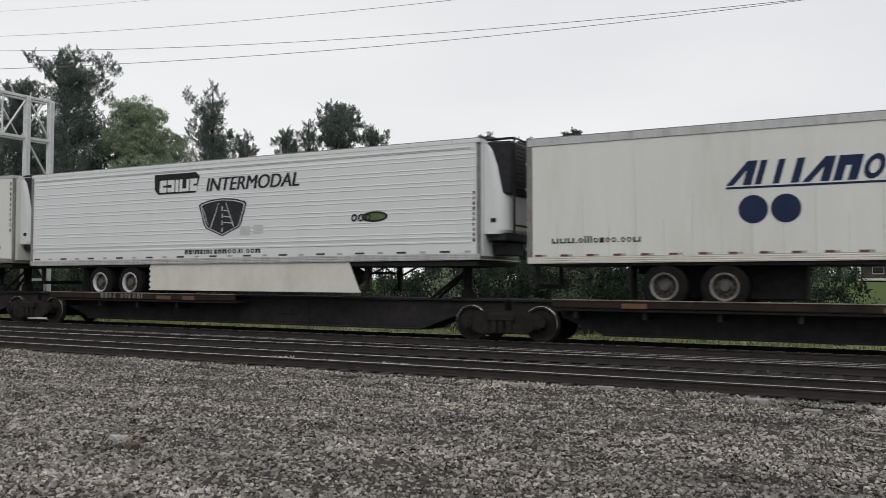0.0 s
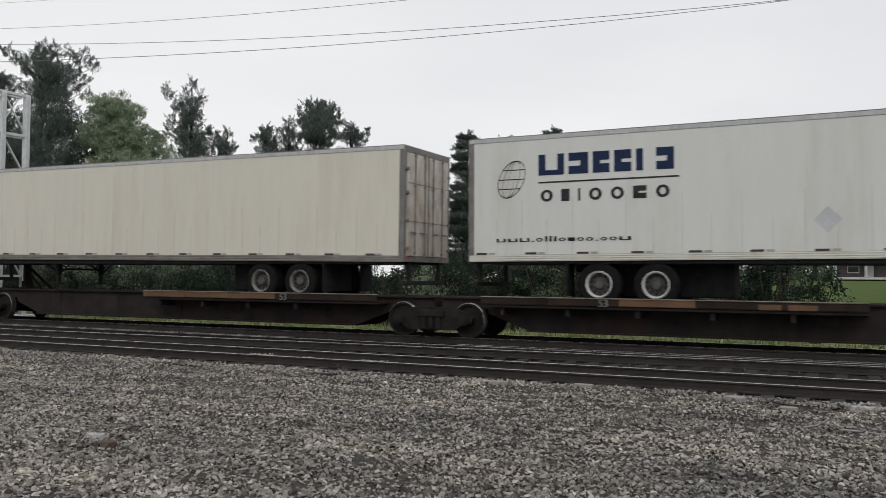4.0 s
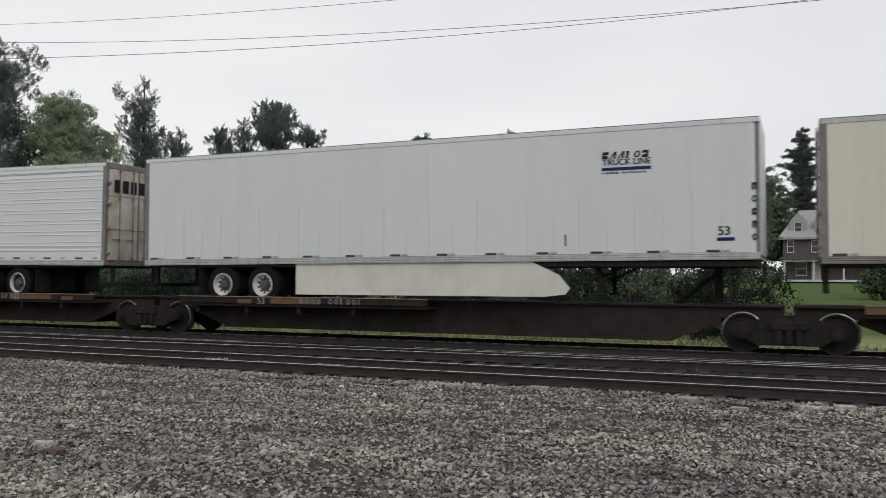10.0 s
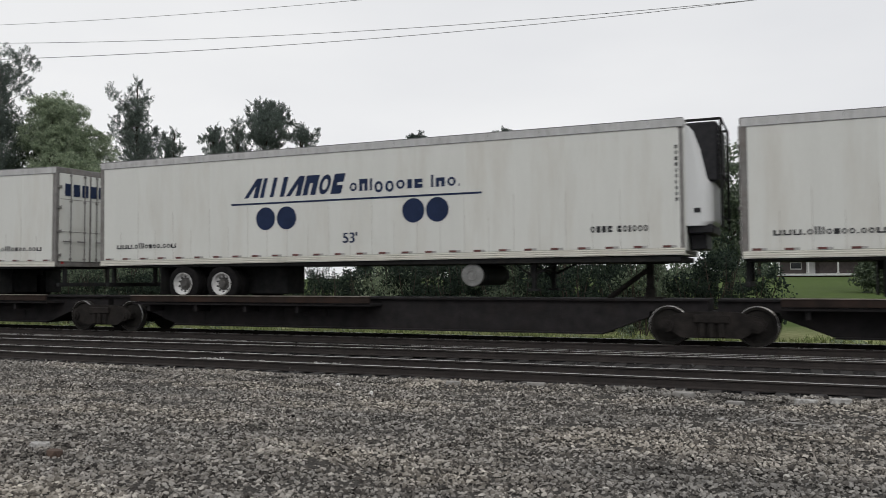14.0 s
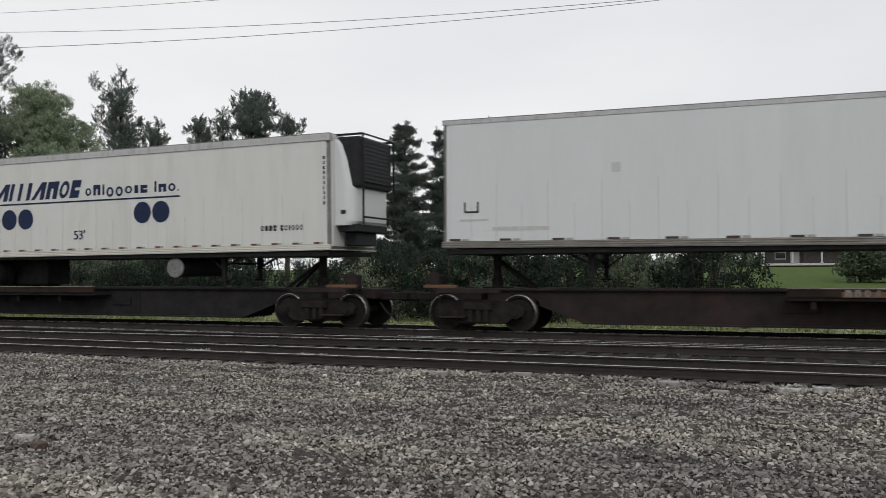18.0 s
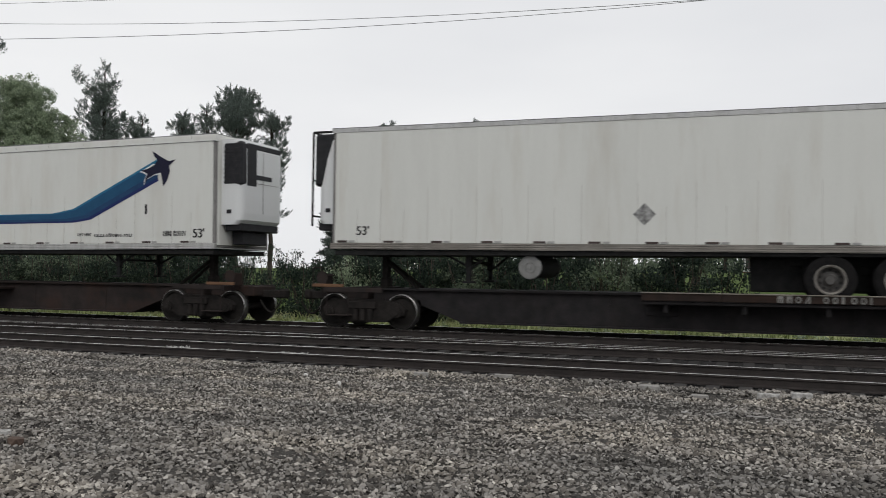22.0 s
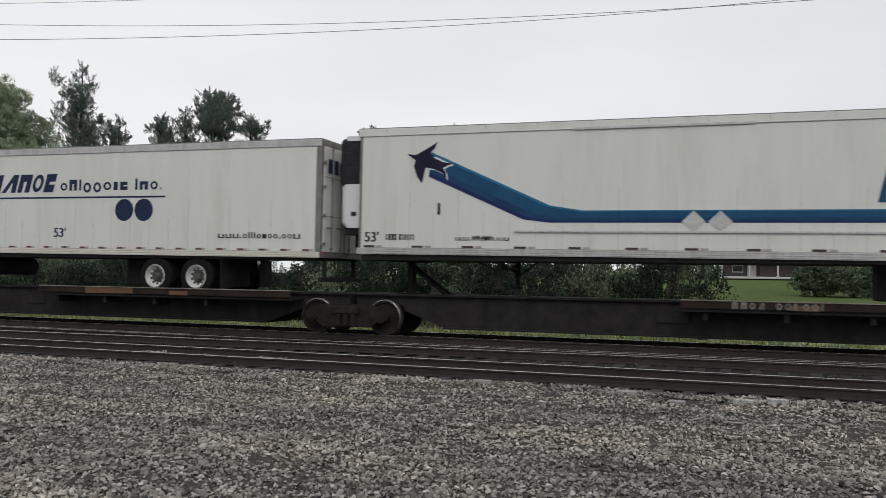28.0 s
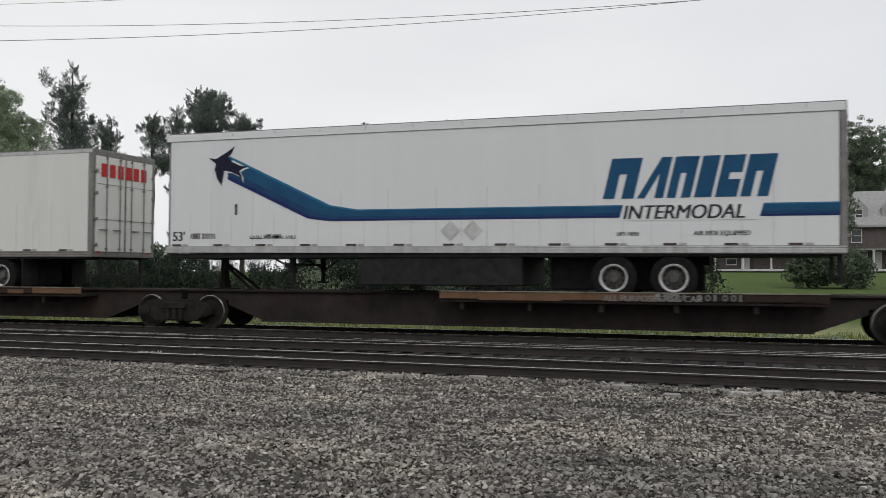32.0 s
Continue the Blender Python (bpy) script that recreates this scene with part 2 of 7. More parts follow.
CHAR = surf("charcoal_vinyl", (0.02, 0.021, 0.024), (0.035, 0.036, 0.04), 3, 0.45, 0, 0.02, 40, spec=0.12)
TEAL = surf("teal_blue_vinyl", (0.012, 0.062, 0.135), (0.017, 0.085, 0.17), 2, 0.4, 0, 0.02, 40, spec=0.12)
SKYBLUE = surf("light_blue_vinyl", (0.018, 0.13, 0.24), (0.025, 0.16, 0.28), 2, 0.4, 0, 0.02, 40, spec=0.12)
MIDBLUE = surf("dark_teal_vinyl", (0.012, 0.042, 0.11), (0.018, 0.06, 0.14), 2, 0.4, 0, 0.02, 40, spec=0.12)
DEEPBLUE = surf("deep_blue_vinyl", (0.012, 0.02, 0.09), (0.02, 0.03, 0.12), 2, 0.4, 0, 0.02, 40, spec=0.12)
DARTINK = surf("blue_black_vinyl", (0.010, 0.010, 0.026), (0.016, 0.016, 0.038), 2, 0.45, 0, 0.02, 40, spec=0.12)
REDV = surf("red_vinyl", (0.42, 0.032, 0.030), (0.50, 0.045, 0.042), 2, 0.45, 0, 0.02, 40, spec=0.12)
GREENV = surf("green_vinyl", (0.05, 0.10, 0.03), (0.11, 0.17, 0.05), 2, 0.45, 0, 0.02, 40)
YELLOWV = surf("yellow_sticker", (0.62, 0.36, 0.03), (0.70, 0.42, 0.05), 2, 0.45, 0, 0.02, 40)
PALEV = surf("pale_vinyl", (0.45, 0.46, 0.47), (0.55, 0.56, 0.57), 3, 0.4, 0.1, 0.02, 40)
TAPE = surf("dark_reflective_tape", (0.035, 0.022, 0.020), (0.06, 0.04, 0.035), 3, 0.4, 0, 0.02, 40)
PALETAPE = surf("pale_reflective_tape", (0.30, 0.30, 0.29), (0.38, 0.38, 0.36), 3, 0.35, 0, 0.02, 40)
REDTAPE = surf("red_reflective_tape", (0.09, 0.03, 0.027), (0.14, 0.05, 0.045), 3, 0.4, 0, 0.02, 40)
LAMP_RED = surf("red_lamp_plastic", (0.30, 0.01, 0.01), (0.38, 0.02, 0.02), 3, 0.3, 0, 0.02, 40)
CARBLACK = surf("freight_car_black", (0.015, 0.0145, 0.015), (0.031, 0.028, 0.029), 3, 0.8, 0, 0.25, 40, (0.027, 0.020, 0.017), 0.5, spec=0.12)
CARRUST = surf("freight_car_rust", (0.021, 0.0185, 0.018), (0.040, 0.032, 0.030), 2.0, 0.85, 0, 0.3, 40, (0.057, 0.032, 0.024), 0.8, spec=0.08)
CARTAN = surf("faded_orange_paint", (0.098, 0.050, 0.026), (0.155, 0.080, 0.040), 2.0, 0.7, 0, 0.2, 40, (0.06, 0.035, 0.02), 0.8)
EDGEBROWN = surf("rust_brown_edge", (0.018, 0.014, 0.0125), (0.036, 0.025, 0.021), 2.0, 0.8, 0, 0.2, 40, (0.055, 0.028, 0.018), 0.8, spec=0.1)
WORNLIP = surf("worn_steel_lip", (0.14, 0.12, 0.10), (0.32, 0.29, 0.25), 2.0, 0.5, 0.4, 0.1, 40, (0.05, 0.03, 0.02), 0.7)
CASTING = surf("truck_casting", (0.015, 0.0138, 0.013), (0.032, 0.028, 0.026), 5, 0.85, 0, 0.3, 40, spec=0.08)
WHEELFACE = surf("oily_wheel_face", (0.014, 0.0132, 0.0125), (0.027, 0.0245, 0.022), 6, 0.85, 0, 0.2, 40, spec=0.1)
TREAD = surf("polished_wheel_tread", (0.20, 0.195, 0.19), (0.42, 0.41, 0.40), 5, 0.33, 0.95, 0.05, 60)
MARK = surf("faded_white_marking", (0.11, 0.107, 0.10), (0.24, 0.235, 0.22), 3, 0.7, 0, 0.1, 40, (0.06, 0.05, 0.04), 0.6)
RAILWEB = surf("rusty_rail", (0.022, 0.0185, 0.0175), (0.044, 0.036, 0.033), 5, 0.8, 0.2, 0.3, 50)
RAILHEAD = surf("polished_rail", (0.50, 0.49, 0.47), (0.62, 0.61, 0.59), 5, 0.28, 0.9, 0.03, 60)
TIE = surf("creosoted_tie", (0.020, 0.0185, 0.018), (0.050, 0.046, 0.044), 4, 0.9, 0, 0.4, 40, None, 0, (1, 6, 6), False, 0.3)
STONE = gravel_material()
ROCK = surf("brown_rock", (0.060, 0.040, 0.031), (0.115, 0.080, 0.062), 14, 0.9, 0, 0.5, 40)
HEAPSTONE = surf("dusty_stone", (0.20, 0.195, 0.185), (0.52, 0.51, 0.49), 21, 0.9, 0, 0.4, 60)
PALESTONE = surf("pale_stone", (0.50, 0.49, 0.46), (0.66, 0.65, 0.62), 3, 0.9, 0, 0.4, 60, None, 0, (1, 1, 1), True)
GREYWOOD = surf("weathered_slab", (0.20, 0.19, 0.18), (0.36, 0.35, 0.33), 6, 0.9, 0, 0.4, 40, (0.08, 0.07, 0.06), 0.6)
DARKSTONE = surf("oily_ballast", (0.030, 0.028, 0.029), (0.078, 0.074, 0.073), 3, 0.9, 0, 0.5, 60, None, 0, (1, 1, 1), True)
GALV = surf("galvanised_steel", (0.50, 0.51, 0.51), (0.64, 0.65, 0.65), 6, 0.45, 0.4, 0.05, 50)
BARK = surf("bark", (0.035, 0.027, 0.022), (0.085, 0.068, 0.055), 6, 0.95, 0, 0.8, 25, None, 0, (1, 1, 0.2))
NEEDLE = foliage("pine_needles", (0.082, 0.104, 0.096), (0.195, 0.235, 0.206))
SPRUCE = foliage("spruce_needles", (0.062, 0.080, 0.074), (0.150, 0.180, 0.158))
LEAF = foliage("broad_leaves", (0.20, 0.25, 0.17), (0.42, 0.49, 0.34), 0.5)
DARKLEAF = foliage("dark_leaves", (0.070, 0.095, 0.066), (0.170, 0.212, 0.140))
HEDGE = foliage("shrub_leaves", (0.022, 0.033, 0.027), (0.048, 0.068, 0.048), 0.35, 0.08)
GRASSBLADE = surf("grass_blades", (0.176, 0.230, 0.081), (0.365, 0.405, 0.176), 1.0, 0.8, 0, 0, 20, None, 0, (1, 1, 1), True)
SIDING = surf("grey_siding", (0.075, 0.062, 0.060), (0.115, 0.097, 0.093), 3, 0.8, 0, 0.2, 30)
ROOFING = surf("pale_roof", (0.25, 0.25, 0.25), (0.35, 0.35, 0.35), 3, 0.8, 0, 0.3, 30)
TRIM = surf("white_trim", (0.48, 0.48, 0.47), (0.58, 0.58, 0.57), 3, 0.6, 0, 0.1, 30)
GLASS = surf("window_glass", (0.015, 0.018, 0.02), (0.03, 0.035, 0.04), 2, 0.12, 0, 0, 30, spec=0.6)
BRICKRED = surf("red_brick_base", (0.16, 0.07, 0.05), (0.24, 0.10, 0.07), 8, 0.9, 0, 0.3, 30)
CABLE = surf("cable_grey", (0.20, 0.20, 0.205), (0.28, 0.28, 0.285), 4, 0.6, 0.2, 0.05, 30)


def ground_material():
    """Gravel by the tracks, oily ballast between them, meadow and lawn behind."""
    m = bpy.data.materials.new("ground_cover")
    m.use_nodes = True
    n, l = m.node_tree.nodes, m.node_tree.links
    bsdf = n["Principled BSDF"]
    geo = n.new("ShaderNodeNewGeometry")
    sep = n.new("ShaderNodeSeparateXYZ")
    l.new(geo.outputs["Position"], sep.inputs[0])
    wob = n.new("ShaderNodeTexNoise")
    wob.inputs["Scale"].default_value, wob.inputs["Detail"].default_value = 0.8, 6
    l.new(geo.outputs["Position"], wob.inputs["Vector"])
    off = n.new("ShaderNodeMath")
    off.operation = "MULTIPLY_ADD"
    off.inputs[1].default_value = 1.6
    l.new(wob.outputs["Fac"], off.inputs[0])
    l.new(sep.outputs["Y"], off.inputs[2])

    def noise_ramp(scale, a, b, detail=6):
        q = n.new("ShaderNodeTexNoise")
        q.inputs["Scale"].default_value, q.inputs["Detail"].default_value = scale, detail
        q.inputs["Roughness"].default_value = 0.7
        l.new(geo.outputs["Position"], q.inputs["Vector"])
        r = n.new("ShaderNodeValToRGB")
        r.color_ramp.elements[0].position, r.color_ramp.elements[0].color = 0.3, (*a, 1)
        r.color_ramp.elements[1].position, r.color_ramp.elements[1].color = 0.7, (*b, 1)
        l.new(q.outputs["Fac"], r.inputs["Fac"])
        return r.outputs["Color"], q.outputs["Fac"]

    def step(lo, hi):
        s = n.new("ShaderNodeMapRange")
        s.inputs["From Min"].default_value, s.inputs["From Max"].default_value = lo, hi
        l.new(off.outputs[0], s.inputs["Value"])
        return s.outputs["Result"]

    def blend(f, a, b):
        q = n.new("ShaderNodeMix")
        q.data_type = "RGBA"
        l.new(f, q.inputs["Factor"])
        l.new(a, q.inputs[6])
        l.new(b, q.inputs[7])
        return q.outputs[2]

    gravel, height = noise_ramp(48, (0.02, 0.019, 0.018), (0.12, 0.113, 0.104))
    oily, _ = noise_ramp(22, (0.022, 0.0212, 0.021), (0.052, 0.0495, 0.049))
    weeds, _ = noise_ramp(3.5, (0.16, 0.18, 0.075), (0.33, 0.335, 0.18))
    lawn, _ = noise_ramp(1.2, (0.066, 0.098, 0.032), (0.100, 0.138, 0.048))
    c = blend(step(15.1, 15.3), gravel, oily)
    c = blend(step(24.1, 24.9), c, weeds)
    c = blend(step(30.0, 34.0), c, lawn)
    l.new(c, bsdf.inputs["Base Color"])
    bsdf.inputs["Roughness"].default_value = 0.95
    bsdf.inputs["Specular IOR Level"].default_value = 0.05
    bp = n.new("ShaderNodeBump")
    bp.inputs["Strength"].default_value, bp.inputs["Distance"].default_value = 0.8, 0.03
    l.new(height, bp.inputs["Height"])
    l.new(bp.outputs["Normal"], bsdf.inputs["Normal"])
    return m


GROUND = ground_material()


# ---- mesh tools ----
class Shape:
    """Gathers vertices and faces for one mesh."""

    def __init__(self):
        self.v, self.f, self.m = [], [], []

    def add(self, verts, faces, slot=0):
        k = len(self.v)
        self.v += [tuple(p) for p in verts]
        self.f += [tuple(k + i for i in q) for q in faces]
        self.m += [slot] * len(faces)
        return self

    def box(self, x0, x1, y0, y1, z0, z1, c=0.0, slot=0):
        """A box; c chamfers its twelve edges."""
        if c <= 0:
            v = [(x, y, z) for z in (z0, z1) for y in (y0, y1) for x in (x0, x1)]
            return self.add(v, [(0, 2, 3, 1), (4, 5, 7, 6), (0, 1, 5, 4), (2, 6, 7, 3), (0, 4, 6, 2), (1, 3, 7, 5)], slot)
        b = bmesh.new()
        bmesh.ops.create_cube(b, size=1)
        for q in b.verts:
            q.co = Vector((x0 + (x1 - x0) * (q.co.x + 0.5), y0 + (y1 - y0) * (q.co.y + 0.5), z0 + (z1 - z0) * (q.co.z + 0.5)))
        bmesh.ops.bevel(b, geom=list(b.edges), offset=c, segments=1, affect="EDGES")
        b.verts.index_update()
        self.add([q.co[:] for q in b.verts], [[q.index for q in f.verts] for f in b.faces], slot)
        b.free()
        return self

    def prism(self, poly, y0, y1, slot=0):
        """A polygon in x and z (anticlockwise seen from -y), drawn out from y0 to y1."""
        n = len(poly)
        v = [(x, y0, z) for x, z in poly] + [(x, y1, z) for x, z in poly]
        f = [tuple(range(n)), tuple(range(2 * n - 1, n - 1, -1))] + [(i, n + i, n + (i + 1) % n, (i + 1) % n) for i in range(n)]
        return self.add(v, f, slot)

    def tube(self, p, q, r, n=10, r2=None, slot=0):
        """A round bar from p to q."""
        p, q = Vector(p), Vector(q)
        w = (q - p).normalized()
        a = w.orthogonal().normalized()
        b = w.cross(a)
        r2 = r if r2 is None else r2
        v = []
        for c, s in ((p, r), (q, r2)):
            v += [c + s * (math.cos(math.tau * i / n) * a + math.sin(math.tau * i / n) * b) for i in range(n)]
        f = [(i, (i + 1) % n, n + (i + 1) % n, n + i) for i in range(n)] + [tuple(range(n - 1, -1, -1)), tuple(range(n, 2 * n))]
        return self.add([u[:] for u in v], f, slot)

    def lathe(self, profile, cx, cz, n=24, slot=0):
        """A profile of (y, radius) turned about the y axis through (cx, cz)."""
        k = len(profile)
        v = [(cx + r * math.cos(math.tau * i / n), y, cz + r * math.sin(math.tau * i / n)) for i in range(n) for y, r in profile]
        f = [(i * k + j, i * k + j + 1, ((i + 1) % n) * k + j + 1, ((i + 1) % n) * k + j) for i in range(n) for j in range(k - 1)]
        return self.add(v, f, slot)

    def mesh(self, name, *materials):
        me = bpy.data.meshes.new(name)
        me.from_pydata(self.v, [], self.f)
        for m in materials:
            me.materials.append(m)
        if len(materials) > 1:
            me.polygons.foreach_set("material_index", self.m)
        b = bmesh.new()
        b.from_mesh(me)
        bmesh.ops.recalc_face_normals(b, faces=b.faces)
        b.to_mesh(me)
        b.free()
        return me


def part(name, data, parent, label="", m=None):
    """Links a mesh as one part under a thing or a part."""
    ob = new(name, data)
    ob.parent = parent
    if m is not None:
        ob.matrix_basis = m
    if label:
        ob["label"] = label
    return ob


def thing(name, label, category, group="", kind="", m=None, data=None):
    ob = new(name, data)
    if m is not None:
        ob.matrix_basis = m
    return tagged(ob, label, category, group, kind)


STORE = {}


def shared(key, make):
    if key not in STORE:
        STORE[key] = make()
    return STORE[key]


def words(text, size, shear, material, x, z, y, mirror=False):
    """Flat raised lettering on the near flank: a mesh with its lower left corner at (x, z)."""
    def make():
        cu = bpy.data.curves.new("lettering", "FONT")
        cu.body, cu.size, cu.shear, cu.extrude = text, size, shear, 0.002
        cu.materials.append(material)
        ob = bpy.data.objects.new("lettering", cu)
        me = bpy.data.meshes.new_from_object(ob)
        bpy.data.objects.remove(ob)
        me.transform(pose(0, 0, 0, 90, 0, 0))
        # heavier strokes: the same outline three times, a hair apart
        v = [tuple(c.co) for c in me.vertices]
        f = [tuple(c.vertices) for c in me.polygons]
        k = len(v)
        bold = bpy.data.meshes.new("lettering")
        bold.from_pydata([(x + d * 0.030 * size, y + abs(d) * 0.0008 + (0.0004 if d > 0 else 0), z) for d in (-1, 0, 1) for x, y, z in v], [], [tuple(i + j * k for i in g) for j in range(3) for g in f])
        bold.materials.append(material)
        return bold
    return shared(("words", text, size, shear, material.name), make), pose(x, y, z)


# ---- the trailers ----
LEN, HALF = 16.15, 1.295
ZB, ZT = 1.063, 3.985      # box, above the deck
TILT = 0.36                # nose-high, degrees
FACE = -HALF - 0.0065      # vinyl lies here


def body_mesh():
    s = Shape().box(-LEN / 2 + 0.02, LEN / 2 - 0.02, -HALF + 0.03, HALF, ZB + 0.02, ZT - 0.02, 0.03)
    return s.mesh("box_core", DULL)


def panel_mesh(mat):
    w = 1.222
    s = Shape().box(-w / 2, w / 2, -HALF, -HALF + 0.028, ZB + 0.15, ZT - 0.09, 0.004)
    s.box(-w / 2 - 0.012, -w / 2 + 0.03, -HALF - 0.0035, -HALF + 0.01, ZB + 0.15, ZT - 0.09, 0)
    s.box(-w / 2 - 0.016, -w / 2 - 0.009, -HALF - 0.0045, -HALF + 0.01, ZB + 0.15, ZB + 1.45, 0, 1)
    s.box(-0.02, -0.014, -HALF - 0.002, -HALF + 0.01, ZB + 0.15, ZB + 0.95, 0, 1)
    return s.mesh("side_panel", mat, SEAM)


def ribbed_mesh(mat):
    """A flank of fine horizontal corrugations between smooth bands."""
    s = Shape()
    x0, x1 = -LEN / 2 + 0.1, LEN / 2 - 0.1
    z, top = ZB + 0.46, ZT - 0.26
    n = 7
    step = (top - z) / n
    poly = [(-HALF + 0.02, z)]
    for i in range(n):
        for a in (z + i * step + 0.08, z + i * step + 0.18):
            poly += [(-HALF, a), (-HALF - 0.008, a + 0.012), (-HALF - 0.009, a + 0.02), (-HALF - 0.003, a + 0.034), (-HALF, a + 0.036)]
    poly.append((-HALF + 0.02, top))
    k = len(poly)
    s.add([(x, y, zz) for x in (x0, x1) for y, zz in poly], [(i, i + 1, k + i + 1, k + i) for i in range(k - 1)])
    s.box(x0, x1, -HALF - 0.002, -HALF + 0.03, ZB + 0.15, z + 0.004, 0)
    s.box(x0, x1, -HALF - 0.002, -HALF + 0.03, top - 0.004, ZT - 0.09, 0)
    s.box(x0 + 0.1, x1 - 0.15, -HALF - 0.018, -HALF, z - 0.055, z - 0.005, 0.008)
    s.box(x0 + 0.1, x1 - 0.15, -HALF - 0.018, -HALF, top + 0.02, top + 0.065, 0.008)
    return s.mesh("corrugated_side", mat)


def top_rail_mesh(mat, tall=0.12):
    s = Shape().box(-LEN / 2, LEN / 2, -HALF - 0.012, HALF + 0.012, ZT - tall, ZT - 0.022, 0.006)
    if tall > 0.15:
        s.box(-LEN / 2, LEN / 2, -HALF - 0.015, -HALF, ZT - tall, ZT - tall + 0.012, 0, 1)
    s.box(-LEN / 2, LEN / 2, -HALF - 0.004, HALF + 0.004, ZT - 0.022, ZT, 0.005, 1)
    for x in range(13):
        u = -7.33 + 1.2217 * x
        s.box(u - 0.004, u + 0.004, -HALF - 0.0135, -HALF, ZT - 0.12, ZT - 0.025, 0, 1)
    return s.mesh("top_rail", mat, RAILTOP)


def bottom_rail_mesh(mat):
    """Both sill rails of one extrusion, with three lengthwise ribs."""
    s = Shape()
    prof = [(0.06, 0.0), (-0.012, 0.0)]
    for z in (0.015, 0.062, 0.110):
        prof += [(-0.012, z), (-0.022, z + 0.005), (-0.022, z + 0.02), (-0.012, z + 0.025)]
    prof += [(-0.012, 0.145), (0.06, 0.145)]
    k = len(prof)
    v = [(x, -HALF + a, ZB + b) for x in (-LEN / 2, LEN / 2) for a, b in prof]
    s.add(v, [(i, (i + 1) % k, k + (i + 1) % k, k + i) for i in range(k)] + [tuple(range(k)), tuple(range(k, 2 * k))])
    s.box(-LEN / 2, LEN / 2, -HALF + 0.06, HALF, ZB, ZB + 0.03, 0)
    return s.mesh("bottom_rail", mat)


def nose_post_mesh(n, mat):
    b = Shape()
    x = n * LEN / 2
    prof = []
    for i in range(7):
        a = math.pi / 2 * i / 6
        prof.append((x - n * 0.22 + n * 0.22 * math.sin(a), -HALF - 0.008 + 0.20 * (1 - math.cos(a))))
    v = [(px, py, z) for z in (ZB + 0.1, ZT - 0.02) for px, py in prof]
    k = len(prof)
    b.add(v, [(i, i + 1, k + i + 1, k + i) for i in range(k - 1)])
    xi, xo = sorted((x - n * 0.05, x + n * 0.004))
    b.box(xi, xo, -HALF + 0.17, HALF - 0.17, ZB + 0.1, ZT - 0.02, 0)
    return b.mesh("nose_corner", mat)


def rear_frame_mesh(n):
    x = -n * LEN / 2
    s = Shape()
    lo, hi = sorted((x - n * 0.02, x + n * 0.11))
    for y0, y1 in ((-HALF - 0.01, -HALF + 0.11), (HALF - 0.11, HALF + 0.01)):
        s.box(lo, hi, y0, y1, ZB, ZT - 0.01, 0.012)
    s.box(lo, hi, -HALF + 0.11, HALF - 0.11, ZT - 0.17, ZT - 0.01, 0.01)
    s.box(lo, hi, -HALF + 0.11, HALF - 0.11, ZB, ZB + 0.14, 0.01)
    return s.mesh("rear_frame", REARFRAME)


def door_mesh(n, mat):
    x = -n * LEN / 2
    lo, hi = sorted((x - n * 0.035, x + n * 0.03))
    s = Shape().box(lo, hi, 0.01, HALF - 0.12, ZB + 0.15, ZT - 0.18, 0.008)
    a, b = sorted((x - n * 0.043, x - n * 0.03))
    s.box(a, b, 0.004, 0.03, ZB + 0.15, ZT - 0.18, 0, 1)
    for z in (ZB + 1.02, ZB + 1.98):
        s.box(a + 0.004, b, 0.03, HALF - 0.12, z, z + 0.012, 0, 1)
    return s.mesh("door", mat, REARFRAME)


def rod_mesh(n):
    x = -n * LEN / 2 - n * 0.06
    s = Shape().tube((x, 0, ZB + 0.06), (x, 0, ZT - 0.1), 0.016, 8)
    for z in (ZB + 0.2, ZB + 1.0, ZB + 1.9, ZT - 0.25):
        a, b = sorted((x + n * 0.03, x - n * 0.02))
        s.box(a, b, -0.035, 0.035, z, z + 0.05, 0.004)
    a, b = sorted((x - n * 0.01, x - n * 0.03))
    s.box(a, b, -0.02, 0.3, ZB + 0.72, ZB + 0.76, 0.004)
    return s.mesh("lock_rod", DULL)


def hinge_mesh(n):
    x = -n * LEN / 2 - n * 0.05
    a, b = sorted((x + n * 0.04, x - n * 0.02))
    s = Shape().box(a, b, -0.06, 0.06, -0.035, 0.035, 0.006).tube((x - n * 0.01, -0.05, -0.05), (x - n * 0.01, -0.05, 0.05), 0.014, 6)
    return s.mesh("hinge", DULL)


def bumper_mesh(n):
    x = -n * LEN / 2 + n * 0.12
    a, b = sorted((x, x - n * 0.1))
    s = Shape().box(a, b, -1.12, 1.12, 0.42, 0.53, 0.01)
    for y in (-0.85, 0.85):
        s.box(a, b, y - 0.05, y + 0.05, 0.5, ZB, 0.01)
    return s.mesh("rear_guard", CHASSIS)


def wheel_mesh():
    """Dual tyres: sidewall, shoulder and treads in one turning."""
    prof = [(-0.03, 0.29), (0.0, 0.30), (0.005, 0.44), (0.03, 0.485), (0.06, 0.50), (0.22, 0.50), (0.25, 0.485), (0.275, 0.44), (0.30, 0.40),
            (0.325, 0.44), (0.35, 0.485), (0.54, 0.50), (0.58, 0.45), (0.585, 0.30)]
    return Shape().lathe(prof, 0, 0.5, 32).mesh("wheel", RUBBER)


